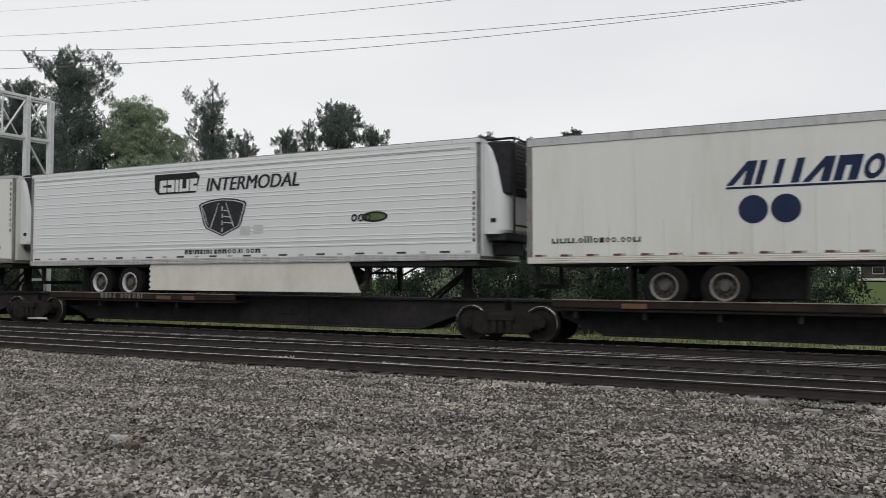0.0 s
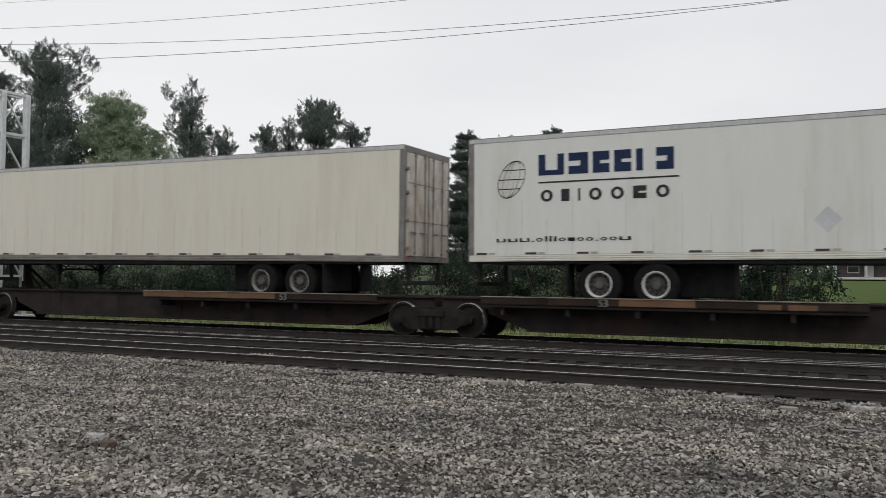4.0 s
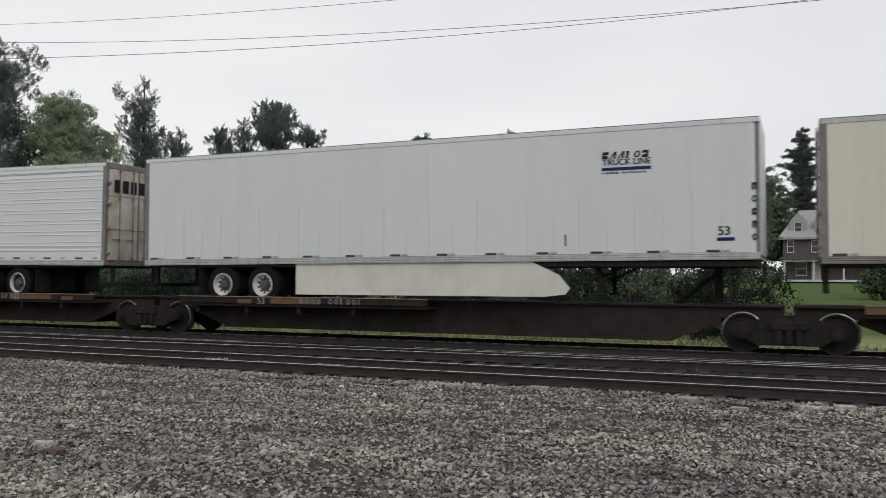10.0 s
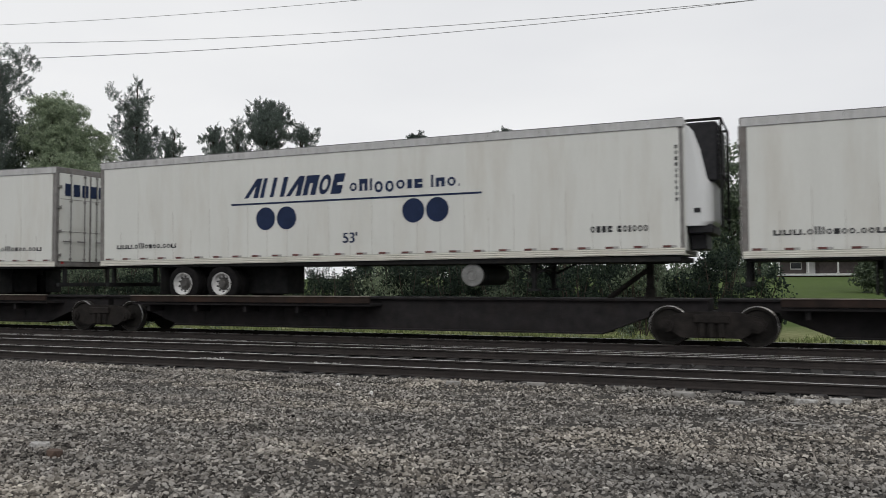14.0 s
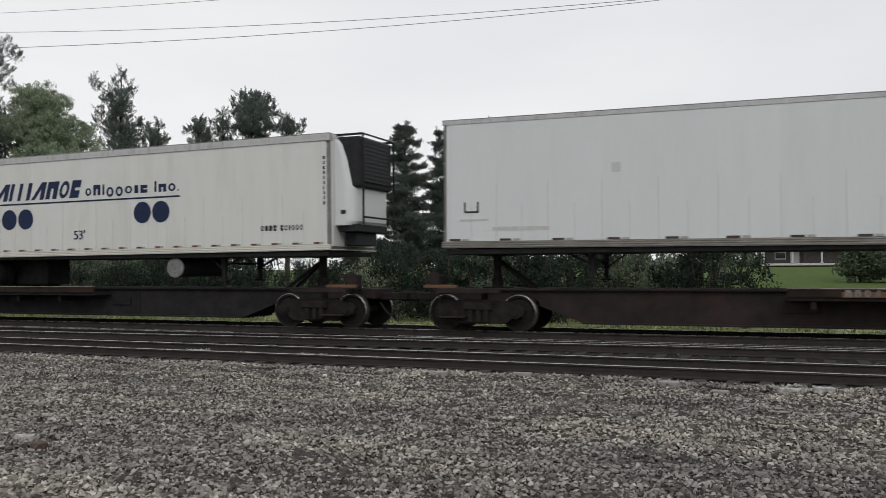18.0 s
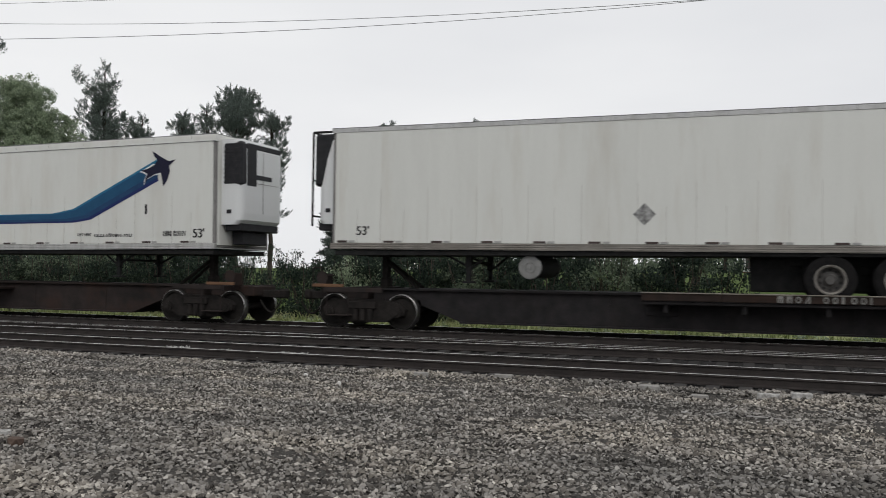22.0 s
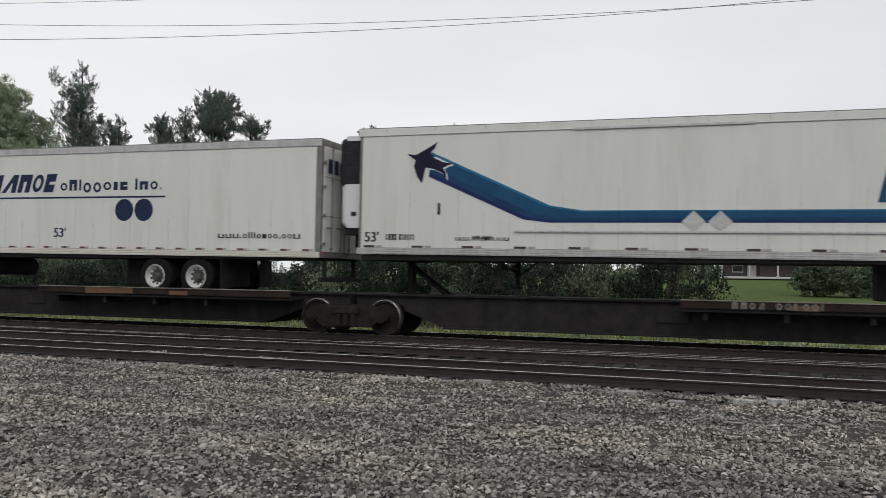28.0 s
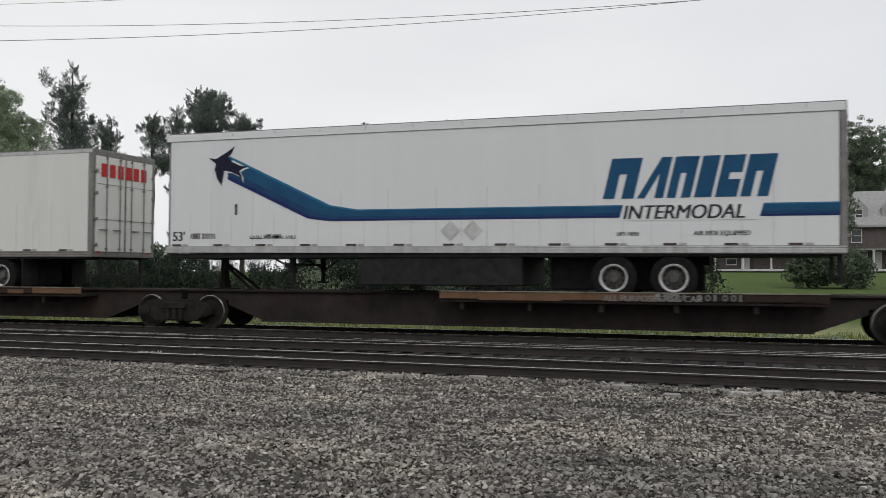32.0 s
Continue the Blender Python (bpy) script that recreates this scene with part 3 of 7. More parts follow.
def rim_mesh(mat, dish):
    s = Shape().lathe([(0.0, 0.308), (-0.018, 0.300), (-0.014, 0.270), (0.03, 0.262), (0.07, 0.255)], 0, 0.5, 28)
    s.lathe([(0.07, 0.255), (0.10, 0.235), (0.115, 0.175)], 0, 0.5, 28, 2)
    s.lathe([(0.115, 0.175), (0.10, 0.125), (0.03, 0.112), (0.0, 0.085), (0.0, 0.0)], 0, 0.5, 20, 3)
    for i in range(10):
        a = math.tau * i / 10
        x, z = 0.150 * math.cos(a), 0.5 + 0.150 * math.sin(a)
        s.tube((x, 0.12, z), (x, 0.085, z), 0.014, 6, slot=3)
        a += math.tau / 20
        x, z = 0.203 * math.cos(a), 0.5 + 0.203 * math.sin(a)
        s.tube((x, 0.12, z), (x, 0.1, z), 0.030, 8, slot=1)
    return s.mesh("rim", mat, CHASSIS, dish, HUB)


def axle_frame_mesh(n, xa, xb):
    s = Shape()
    lo, hi = min(xa, xb) - 0.75, max(xa, xb) + 0.75
    for y in (-0.55, 0.47):
        s.box(lo, hi, y, y + 0.08, ZB - 0.28, ZB - 0.02, 0.01)
    for x in (xa, xb):
        s.tube((x, -1.0, 0.5), (x, 1.0, 0.5), 0.065, 10)
        for y in (-0.5, 0.5):
            s.box(x - 0.12, x + 0.12, y - 0.08, y + 0.08, 0.45, ZB - 0.2, 0.02)
            s.tube((x + n * 0.5, y, ZB - 0.25), (x, y, 0.42), 0.045, 8)
    for i in range(5):
        x = lo + (hi - lo) * (i + 0.5) / 5
        s.box(x - 0.04, x + 0.04, -HALF + 0.1, HALF - 0.1, ZB - 0.12, ZB + 0.01, 0)
    s.tube(((xa + xb) / 2, -0.35, 0.62), ((xa + xb) / 2 + 0.7, -0.35, 0.62), 0.11, 10)
    fwd = max(xa * n, xb * n) * n
    # black block stands in for the shade inside and ahead of the axles
    s.box(*sorted((xa - n * 0.6, fwd + n * 1.55)), -0.45, 0.45, 0.22, ZB - 0.05, 0.03)
    return s.mesh("axle_frame", CHASSIS)


def leg_mesh(n):
    s = Shape().box(-0.07, 0.07, -0.07, 0.07, 0.62, ZB + 0.02, 0.01)
    s.box(-0.05, 0.05, -0.05, 0.05, 0.36, 0.63, 0.01).box(-0.13, 0.13, -0.13, 0.13, 0.32, 0.37, 0.008)
    s.tube((0, 0, 0.7), (n * 0.75, 0, ZB), 0.03, 6).tube((0, 0, 0.62), (-n * 0.6, 0, ZB), 0.025, 6)
    return s.mesh("landing_leg", CHASSIS)


def floor_mesh():
    return Shape().box(-LEN / 2 + 0.1, LEN / 2 - 0.1, -HALF + 0.06, HALF - 0.06, ZB - 0.1, ZB + 0.02, 0.01).mesh("floor_frame", CHASSIS)


def mudflap_mesh():
    return Shape().box(-0.01, 0.01, -0.3, 0.3, 0.12, 0.82, 0.003).box(-0.02, 0.02, -0.32, 0.32, 0.8, 0.86, 0.004).mesh("mudflap", CHASSIS)


def tank_mesh():
    """A fuel tank set crosswise under the floor, its end cap to the side, with straps."""
    s = Shape().lathe([(-1.105, 0.0), (-1.105, 0.10), (-1.118, 0.11), (-1.118, 0.125), (-1.105, 0.135), (-1.10, 0.255), (-1.09, 0.272), (-1.05, 0.278)], 0, 0.70, 28)
    s.lathe([(-1.05, 0.278), (-1.05, 0.25), (0.96, 0.25), (1.0, 0.22), (1.02, 0.0)], 0, 0.70, 24, 1)
    s.lathe([(-1.13, 0.0), (-1.13, 0.035), (-1.105, 0.04)], 0, 0.70, 12)
    for y in (-0.7, 0.7):
        s.lathe([(y, 0.252), (y, 0.262), (y + 0.06, 0.262), (y + 0.06, 0.252)], 0, 0.70, 24, 1)
        s.box(-0.3, 0.3, y, y + 0.06, 0.95, ZB + 0.02, 0, 1)
    return s.mesh("fuel_tank", TANK, CHASSIS)


def reefer_shell(n, style):
    """The cooling unit on the nose."""
    x = n * LEN / 2
    s = Shape()
    d = {"a": 0.62, "b": 0.78, "c": 0.62, "d": 0.60}[style]
    z0, z1 = ZB + 0.62, ZT - (0.12 if style != "b" else 0.2)
    outer = []
    steps = 6
    w = 0.82 if style == "b" else 1.02
    r = {"a": 0.34, "b": 0.10, "c": 0.20, "d": 0.12}[style]
    for i in range(steps + 1):
        a = math.pi / 2 * i / steps
        outer.append((d - r + r * math.cos(a), -w + r - r * math.sin(a)))
    ring = [(0.0, w)] + [(p, -q) for p, q in reversed(outer)]
    ring = [(0.0, -w)] + [(p, q) for p, q in reversed(outer)] + [(p, -q) for p, q in outer] + [(0.0, w)]
    levels = [(z0, 0.78), (z0 + 0.12, 0.98), (z0 + 0.3, 1.0), ((z0 + z1) / 2, 1.0), (z1 - 0.25, 1.0), (z1, 0.86)]
    if style == "a":
        levels = [(z0, 0.80), (z0 + 0.1, 0.93), (z0 + 0.9, 0.93), (z0 + 1.15, 0.82), (z1 - 0.55, 0.62), (z1 - 0.15, 0.35), (z1 - 0.02, 0.15)]
    k = len(ring)
    v = [(x + n * px * f, py, z) for z, f in levels for px, py in ring]
    faces = [(j * k + i, j * k + i + 1, (j + 1) * k + i + 1, (j + 1) * k + i) for j in range(len(levels) - 1) for i in range(k - 1)]
    faces += [tuple(range(k)), tuple(range((len(levels) - 1) * k, len(levels) * k))]
    s.add(v, faces)
    return s, d, z0, z1, x


def reefer_parts(owner, n, style, mat, tilt):
    s, d, z0, z1, x = shared(("reefer", n, style, mat.name), lambda: reefer_shell(n, style))
    me = shared(("reefer_mesh", n, style, mat.name), lambda: s.mesh("cooling_unit", mat))
    unit = part("cooling_unit", me, owner, "refrigeration unit with a dark grille on the nose", tilt)

    def grille():
        g = Shape()
        mid = (z0 + z1) / 2
        if style in ("b", "c"):
            # dark upper side and front windows
            if style == "b":
                a, b = sorted((x + n * 0.05, x + n * (d - 0.07)))
                g.box(a, b, -0.845, -0.80, z1 - 1.12, z1 - 0.10, 0.02)
                g.box(*sorted((x, x + n * (d - 0.03))), -0.75, 0.75, z1 - 0.02, z1 + 0.03, 0.02)
            else:
                a, b = sorted((x + n * 0.03, x + n * (d + 0.006)))
                g.box(a, b, -1.035, -0.74, z1 - 1.2, z1 - 0.06, 0.07)
                g.box(*sorted((x + n * (d - 0.05), x + n * (d + 0.006))), -0.74, 0.9, z1 - 0.22, z1 - 0.08, 0.02)
                g.box(*sorted((x + n * (d - 0.05), x + n * (d + 0.007))), -0.80, -0.30, z1 - 1.2, z1 - 0.10, 0.03)
                for i in range(9):
                    z = z1 - 1.12 + 0.11 * i
                    g.box(*sorted((x + n * 0.08, x + n * (d - 0.06))), -1.042, -1.03, z, z + 0.05, 0)
        elif style == "a":
            a, b = sorted((x, x + n * (d + 0.06)))
            g.box(a, b, -0.93, 0.93, mid - 0.15, z1 + 0.05, 0.05)
            for i in range(12):
                z = mid - 0.1 + i * 0.1
                g.box(b - 0.02 if n > 0 else a - 0.015, b + 0.015 if n > 0 else a + 0.02, -0.85, 0.85, z, z + 0.045, 0)
        else:
            a, b = sorted((x + n * 0.03, x + n * (d + 0.02)))
            g.box(a, b, -1.05, 1.0, mid + 0.02, z1, 0.02)
            for i in range(11):
                z = mid + 0.06 + i * 0.095
                g.box(a - 0.012, b + 0.012, -1.065, 1.0, z, z + 0.05, 0)
        return g.mesh("grille", BLACK)

    part("grille", shared(("grille", n, style), grille), unit, "black louvred grille")

    def chin():
        g = Shape()
        a, b = sorted((x + n * 0.04, x + n * (d - 0.08)))
        g.box(a, b, -0.92, 0.92, z0 - 0.16, z0 + 0.03, 0.02)
        a, b = sorted((x + n * 0.05, x + n * (d - 0.25)))
        g.box(a, b, -0.6, 0.6, z0 - 0.5, z0 - 0.16, 0.02)
        return g.mesh("underside_duct", BLACK)

    part("underside_duct", shared(("chin", n, style), chin), unit)

    def seam():
        g = Shape()
        a, b = sorted((x + n * 0.05, x + n * (d - 0.2)))
        c = (a + b) / 2
        yy = 0.825 if style == "b" else 1.025
        g.box(c - 0.07, c + 0.07, -yy - 0.01, -yy + 0.015, z0 + 0.28, z0 + 0.38, 0.006)
        return g.mesh("service_hatch", BLACK)

    part("service_hatch", shared(("seam", n, style), seam), unit, "small dark service hatch")
    if style in ("b", "c"):
        def front_seams():
            g = Shape()
            o = sorted((x + n * (d - 0.01), x + n * (d + 0.006)))
            g.box(*o, -0.006, 0.006, z0 + 0.3, z1 - 0.28, 0)
            g.box(*o, -0.75, 0.75, (z0 + z1) / 2 - 0.006, (z0 + z1) / 2 + 0.006, 0)
            return g.mesh("panel_seams", DULL)
        part("panel_seams", shared(("fseams", n, style), front_seams), unit)
        plate = shared(("fplate", n, style), lambda: Shape().box(*sorted((x + n * (d - 0.01), x + n * (d + 0.008))), -0.42, 0.42, 0, 0.12, 0).mesh("name_bar", CHAR))
        if mat is not UNITCREAM:
            part("name_bar", plate, unit, "", pose(0, 0, (z0 + z1) / 2 + 0.1))
    if style in ("a", "d"):
        def guard():
            g = Shape()
            o = x + n * (d + 0.12)
            for y in (-0.9, 0.9):
                g.tube((o, y, z0 - 0.05), (o, y, z1 + 0.1), 0.03, 8)
                g.tube((x, y, z1 + 0.1), (o, y, z1 + 0.1), 0.03, 8)
            for z in (z0 + 0.2, (z0 + z1) / 2, z1 + 0.1):
                g.tube((o, -0.9, z), (o, 0.9, z), 0.024, 8)
            return g.mesh("guard_rack", CHASSIS)
        part("guard_rack", shared(("guard", n, style), guard), unit, "black tube guard rack")


def skirt_mesh(x0, x1, mat, n, style):
    """A side skirt; its forward end tapers up."""
    lo, top = 0.28, ZB + 0.02
    if style == "saw":
        teeth = [(0.07 if i % 2 else 0.0, lo + (top - lo) * i / 10) for i in range(11)]
        if n > 0:
            poly = [(x1 + 0.12, lo), (x1 + 0.05, lo + 0.12), (x1 - 0.25, top)] + [(x0 + d, z) for d, z in teeth[::-1]]
        else:
            poly = [(x1 - d, z) for d, z in teeth] + [(x0 + 0.25, top), (x0 - 0.05, lo + 0.12), (x0 - 0.12, lo)]
    elif style == "round":
        if n > 0:
            poly = [(x0, lo - 0.02), (x1 - 0.6, lo), (x1 - 0.1, lo + 0.06), (x1, lo + 0.2), (x1 - 0.25, lo + 0.5), (x1 - 0.9, top), (x0, top)]
        else:
            poly = [(x0 + 0.6, lo), (x1, lo - 0.02), (x1, top), (x0 + 0.9, top), (x0 + 0.25, lo + 0.5), (x0, lo + 0.2), (x0 + 0.1, lo + 0.06)]
    else:
        poly = [(x0 + 0.35, lo + 0.15), (x1 - 0.35, lo + 0.15), (x1, top), (x0, top)]
    s = Shape().prism(poly, -HALF + 0.04, -HALF + 0.07)
    for i in range(1, 6):
        x = x0 + (x1 - x0) * i / 6
        s.box(x - 0.004, x + 0.004, -HALF + 0.034, -HALF + 0.04, lo + 0.1, top, 0)
        s.box(x - 0.03, x + 0.03, -HALF + 0.07, -HALF + 0.4, ZB - 0.1, ZB, 0)
    return s.mesh("side_skirt", mat)


def flat(poly, mat, name="vinyl", depth=0.003, y=None):
    y = FACE if y is None else y
    return Shape().prism(poly, y, y + depth).mesh(name, mat)


# plain marks of logos: wedge, bar, slim bar, blocks notched on one side or below, open comb
FORMS = {
    "w": ((0, 0), (0.30, 0), (0.66, 0.60), (0.66, 0), (1, 0), (1, 1), (0.60, 1)),
    "i": ((0, 0), (1, 0), (1, 1), (0, 1)),
    "j": ((0, 0), (0.46, 0), (0.46, 1), (0, 1)),
    "b": ((0, 0), (1, 0), (1, 0.42), (0.45, 0.42), (0.45, 0.58), (1, 0.58), (1, 1), (0, 1)),
    "h": ((0, 0), (0.38, 0), (0.38, 0.6), (0.6, 0.6), (0.6, 0), (1, 0), (1, 1), (0, 1)),
    "d": ((0, 0), (1, 0), (1, 1), (0, 1), (0, 0.62), (0.6, 0.62), (0.6, 0.38), (0, 0.38)),
    "u": ((0, 0), (1, 0), (1, 1), (0.74, 1), (0.74, 0.24), (0.28, 0.24), (0.28, 1), (0, 1)),
}


def letter_block(w, h, slant, mat, form="i"):
    """One plain slanted mark of a logo in a box of that width and height; "o" is a ring."""
    sh = Shape()
    at_ = lambda px, pz: (w * px + slant * h * pz, h * pz)
    if form == "o":
        ring = [(0.5 + 0.5 * math.cos(math.tau * i / 14), 0.5 + 0.5 * math.sin(math.tau * i / 14)) for i in range(14)]
        core = [(0.5 + 0.46 * (px - 0.5), 0.5 + 0.56 * (pz - 0.5)) for px, pz in ring]
        v = [(at_(px, pz)[0], y, at_(px, pz)[1]) for y in (FACE, FACE + 0.003) for loop in (ring, core) for px, pz in loop]
        f = []
        for i in range(14):
            k = (i + 1) % 14
            f += [(i, k, 14 + k, 14 + i), (28 + i, 42 + i, 42 + k, 28 + k), (i, 28 + i, 28 + k, k), (14 + i, 14 + k, 42 + k, 42 + i)]
        sh.add(v, f)
    else:
        sh.prism([at_(px, pz) for px, pz in FORMS[form]], FACE, FACE + 0.003)
    return sh.mesh("letter_bar", mat)


def letters(body, x0, x1, z0, z1, widths, slant, mat, gap=0.14, dy=0.0, rises=None, forms=""):
    """A brand word as a row of plain marks, each a part of its own. rises: lower and upper ends, as shares of the height."""
    unit = (x1 - x0 - slant * (z1 - z0)) / sum(abs(w) for w in widths)
    x = x0
    for i, w in enumerate(widths):
        if w > 0:
            ww = round((w - gap) * unit, 3)
            lo, hi = rises[i] if rises else (0, 1)
            h = round((hi - lo) * (z1 - z0), 3)
            form = forms[i] if forms else "i"
            part("letter_bar", shared(("letter", ww, h, slant, mat.name, form), lambda: letter_block(ww, h, slant, mat, form)), body, "", pose(x, dy, z0 + lo * (z1 - z0)))
        x += abs(w) * unit


def disc(cx, cz, r, mat, name="disc"):
    return flat([(cx + r * math.cos(math.tau * i / 32), cz + r * math.sin(math.tau * i / 32)) for i in range(32)], mat, name)


def diamond(cx, cz, r, mat, name="placard_holder"):
    return flat([(cx, cz - r), (cx + r, cz), (cx, cz + r), (cx - r, cz)], mat, name)


LOWER = ((0.05, 0.75), (0.05, 1.0), (0.05, 1.0), (-0.15, 0.75), (-0.15, 0.75), (0.05, 0.75), (0.05, 0.75), (0.05, 0.75), (0, 1), (0.05, 1.0), (0.05, 0.75), (0.05, 0.75), (0.05, 0.22))


WEB = ((0, 0.7), (0, 0.7), (0, 0.7), (0, 0.18), (0, 0.7), (0, 1), (0, 1), (0, 0.95), (0, 0.7), (0, 0.7), (0, 0.7), (0, 0.7), (0, 0.18), (0, 0.7), (0, 0.7), (0, 0.7))


def livery(body, kind, n, spec):
    """What is painted and stuck on the near flank. u runs from the left end, h is the height over the rails."""
    X = lambda u: u - LEN / 2
    Z = lambda h: h - DECK
    lift = -0.006 if kind == "shield" else 0.0

    def put(name, key, make, label=""):
        part(name, shared(("livery", n) + key, make), body, label, pose(0, lift, 0))

    def write(name, text, size, shear, mat, u, h, label=""):
        me, m = words(text, size, shear, mat, X(u), Z(h), FACE)
        part(name, me, body, label, pose(0, lift, 0) @ m)

    def code(u0, u1, h0, h1, count, mat=INK, name="code_marking"):
        if name == "web_marking":
            widths, rises, forms, gap = [1.2, 1.2, 1.2, 0.45, 0.9, 0.45, 0.45, 0.45, 0.9, 0.9, 0.85, 0.9, 0.45, 0.85, 0.9, 1.3], WEB, "uuuioiiioiooioou", 0.2
        else:
            widths, rises, forms, gap = [1, 0.9, 0.9, 1, -0.6, 0.9, 0.9, 0.6, 0.9, 0.9, 0.9], None, "oiib-boiooo", 0.24
        letters(body, X(u0), X(u1), Z(h0), Z(h1), widths, 0, mat if mat is not NAVY else GREYINK, gap, lift, rises, forms)

    def upright(u0, u1, h0, dh, h, count):
        """A code that runs up the corner post, one bar for each sign."""
        for i, form in zip(range(count), "hobhoojooh"):
            me = shared(("upright", round(u1 - u0, 3), h, form), lambda: letter_block(u1 - u0, h, 0, GREYINK, form))
            part("code_bar", me, body, "", pose(X(u0), lift - 0.006, Z(h0 + dh * (count - 1 - i))))

    if kind == "dots":
        if n > 0:
            a, c, h, k, foot, web, num, hd = 4.49, 11.57, 3.50, (5.03, 10.45), 7.85, (0.6, 2.7), (14.12, 15.41), (2.99, 3.03)
        else:
            a, c, h, k, foot, web, num, hd = 4.58, 11.55, 3.64, (5.15, 10.1), 7.95, (13.25, 15.65), (0.25, 1.6), (3.16, 3.125)
        a, c, k, h = spec.get("word", (a, c, k, h))
        b = a + 0.503 * (c - a)
        k1, k2 = (k[0], k[0] + 0.64), (k[1], k[1] + 0.63)
        if "word" in spec:
            hd = (h - 0.52, h - 0.50) if n < 0 else (h - 0.55, h - 0.50)
        hd = spec.get("disc_height", hd)
        letters(body, X(a), X(b), Z(h), Z(h + 0.50), [1.3, 0.8, 0.8, 0.5, 1.3, 1.15, 1.0, 0.95], 0.28, NAVY, 0.14, 0, None, "wjjiwhob")
        letters(body, X(b + 0.06), X(c), Z(h + 0.02), Z(h + 0.33), [0.85, 0.95, 0.4, 0.95, 0.95, 0.95, 0.6, 0.9, -0.5, 0.4, 0.95, 0.9, 0.3], 0, NAVY, 0.2, 0, LOWER, "ohioooib-ihoi")
        put("underline", ("dots_line",), lambda: flat([(X(a), Z(h - 0.075)), (X(c), Z(h - 0.075)), (X(c), Z(h - 0.03)), (X(a), Z(h - 0.03))], NAVY, "underline"))
        for us, hh in zip((k1, k2), hd):
            for u in us:
                put("disc", ("dot", u, hh), lambda u=u, hh=hh: disc(X(u), Z(hh), 0.295, NAVY), "navy blue painted disc")
        write("length_mark", "53'", 0.36, 0, NAVY, foot, 2.37)
        code(web[0], web[1], 2.37, 2.53, 15, NAVY, "web_marking")
        code(num[0], num[1], 2.43 if n > 0 else 2.58, 2.57 if n > 0 else 2.72, 10, NAVY)
        if n > 0:
            upright(15.97, 16.03, 3.05, 0.125, 0.075, 10)
    elif kind == "shield":
        a = 5.48 if n > 0 else 5.2
        put("brand_block", ("shield_block",), lambda: flat([(X(a), Z(4.08)), (X(a + 0.14), Z(3.94)), (X(a + 1.62), Z(3.94)), (X(a + 1.76), Z(4.40)), (X(a + 1.62), Z(4.52)), (X(a), Z(4.52))], INK, "brand_block"), "black block of a logo")
        letters(body, X(a + 0.2), X(a + 1.72), Z(3.99), Z(4.34), [1, 1, 0.5, 1.3, 1], 0.05, WHITE, 0.14, -0.010, None, "bdiub")
        write("lettering", "INTERMODAL", 0.53, 0.22, CHAR, a + 1.98, 3.95, "black slanted lettering")
        c = a + 2.62
        edge = [(0, -0.54), (0.62, -0.30), (0.70, -0.18), (0.88, 0.36), (0.80, 0.42), (0.45, 0.50), (0, 0.53), (-0.45, 0.50), (-0.80, 0.42), (-0.88, 0.36), (-0.70, -0.18), (-0.62, -0.30)]

        def shield(k, y, mat, name):
            return Shape().prism([(X(c) + k * u, Z(3.20) + (k if v > 0 else k * 0.99) * v) for u, v in edge], FACE - y, FACE - y + 0.003).mesh(name, mat)
        put("emblem", ("shield_emblem",), lambda: shield(1.0, 0.0, CHAR, "emblem"), "dark shield emblem with pale lines")
        put("emblem_outline", ("shield_ring",), lambda: shield(0.93, 0.0015, PALEV, "emblem_outline"))
        put("emblem_field", ("shield_field",), lambda: shield(0.885, 0.003, CHAR, "emblem_field"))
        marks = [[(-0.44, -0.28), (-0.405, -0.28), (-0.12, 0.40), (-0.14, 0.40)], [(0.405, -0.28), (0.44, -0.28), (0.14, 0.40), (0.12, 0.40)], [(-0.74, 0.30), (-0.72, 0.30), (-0.52, -0.20), (-0.54, -0.20)]]
        marks += [[(-0.02, -0.42 + 0.2 * i), (0.02, -0.42 + 0.2 * i), (0.02, -0.30 + 0.2 * i), (-0.02, -0.30 + 0.2 * i)] for i in range(4)]
        marks += [[(0.05, -0.16 + 0.17 * i), (0.36 - 0.07 * i, -0.19 + 0.17 * i), (0.36 - 0.07 * i, -0.165 + 0.17 * i), (0.05, -0.135 + 0.17 * i)] for i in range(3)]
        for i, poly in enumerate(marks):
            put("emblem_line", ("shield_line", i), lambda: Shape().prism([(X(c) + u, Z(3.20) + v) for u, v in poly], FACE - 0.0045, FACE - 0.0015).mesh("emblem_line", PALEV))
        letters(body, X(a + 1.22), X(a + 4.02), Z(2.185), Z(2.30), [1, 1, 0.5, 1.3, 0.9, 0.5, 1.1, 0.9, 0.9, 1, 1.3, 1.1, 1.1, 1, 0.8, 0.3, 1, 1.1, 1.3], 0, CHAR, 0.24, lift, [(0, 1)] * 15 + [(0, 0.25)] + [(0, 1)] * 3, "hbihbihjbhhoowjioohh"[:19])
        ep = spec.get("eco")
        if ep:
            u, h = ep
            oval = lambda rx, rz, y, mat, name: Shape().prism([(X(u + 0.72) + rx * math.cos(math.tau * i / 24) + 0.1 * rz * math.sin(math.tau * i / 24), Z(h) + rz * math.sin(math.tau * i / 24)) for i in range(24)], FACE - y, FACE - y + 0.003).mesh(name, mat)
            if h < 2:
                put("badge_rim", ("ecorim", u, h), lambda: oval(0.47, 0.175, -0.0015, PALEV, "badge_rim"), "pale rim of an oval badge")
            put("leaf_badge", ("eco", u, h), lambda: oval(0.40, 0.135, 0.0, INK, "leaf_badge"), "dark oval badge with a green leaf")
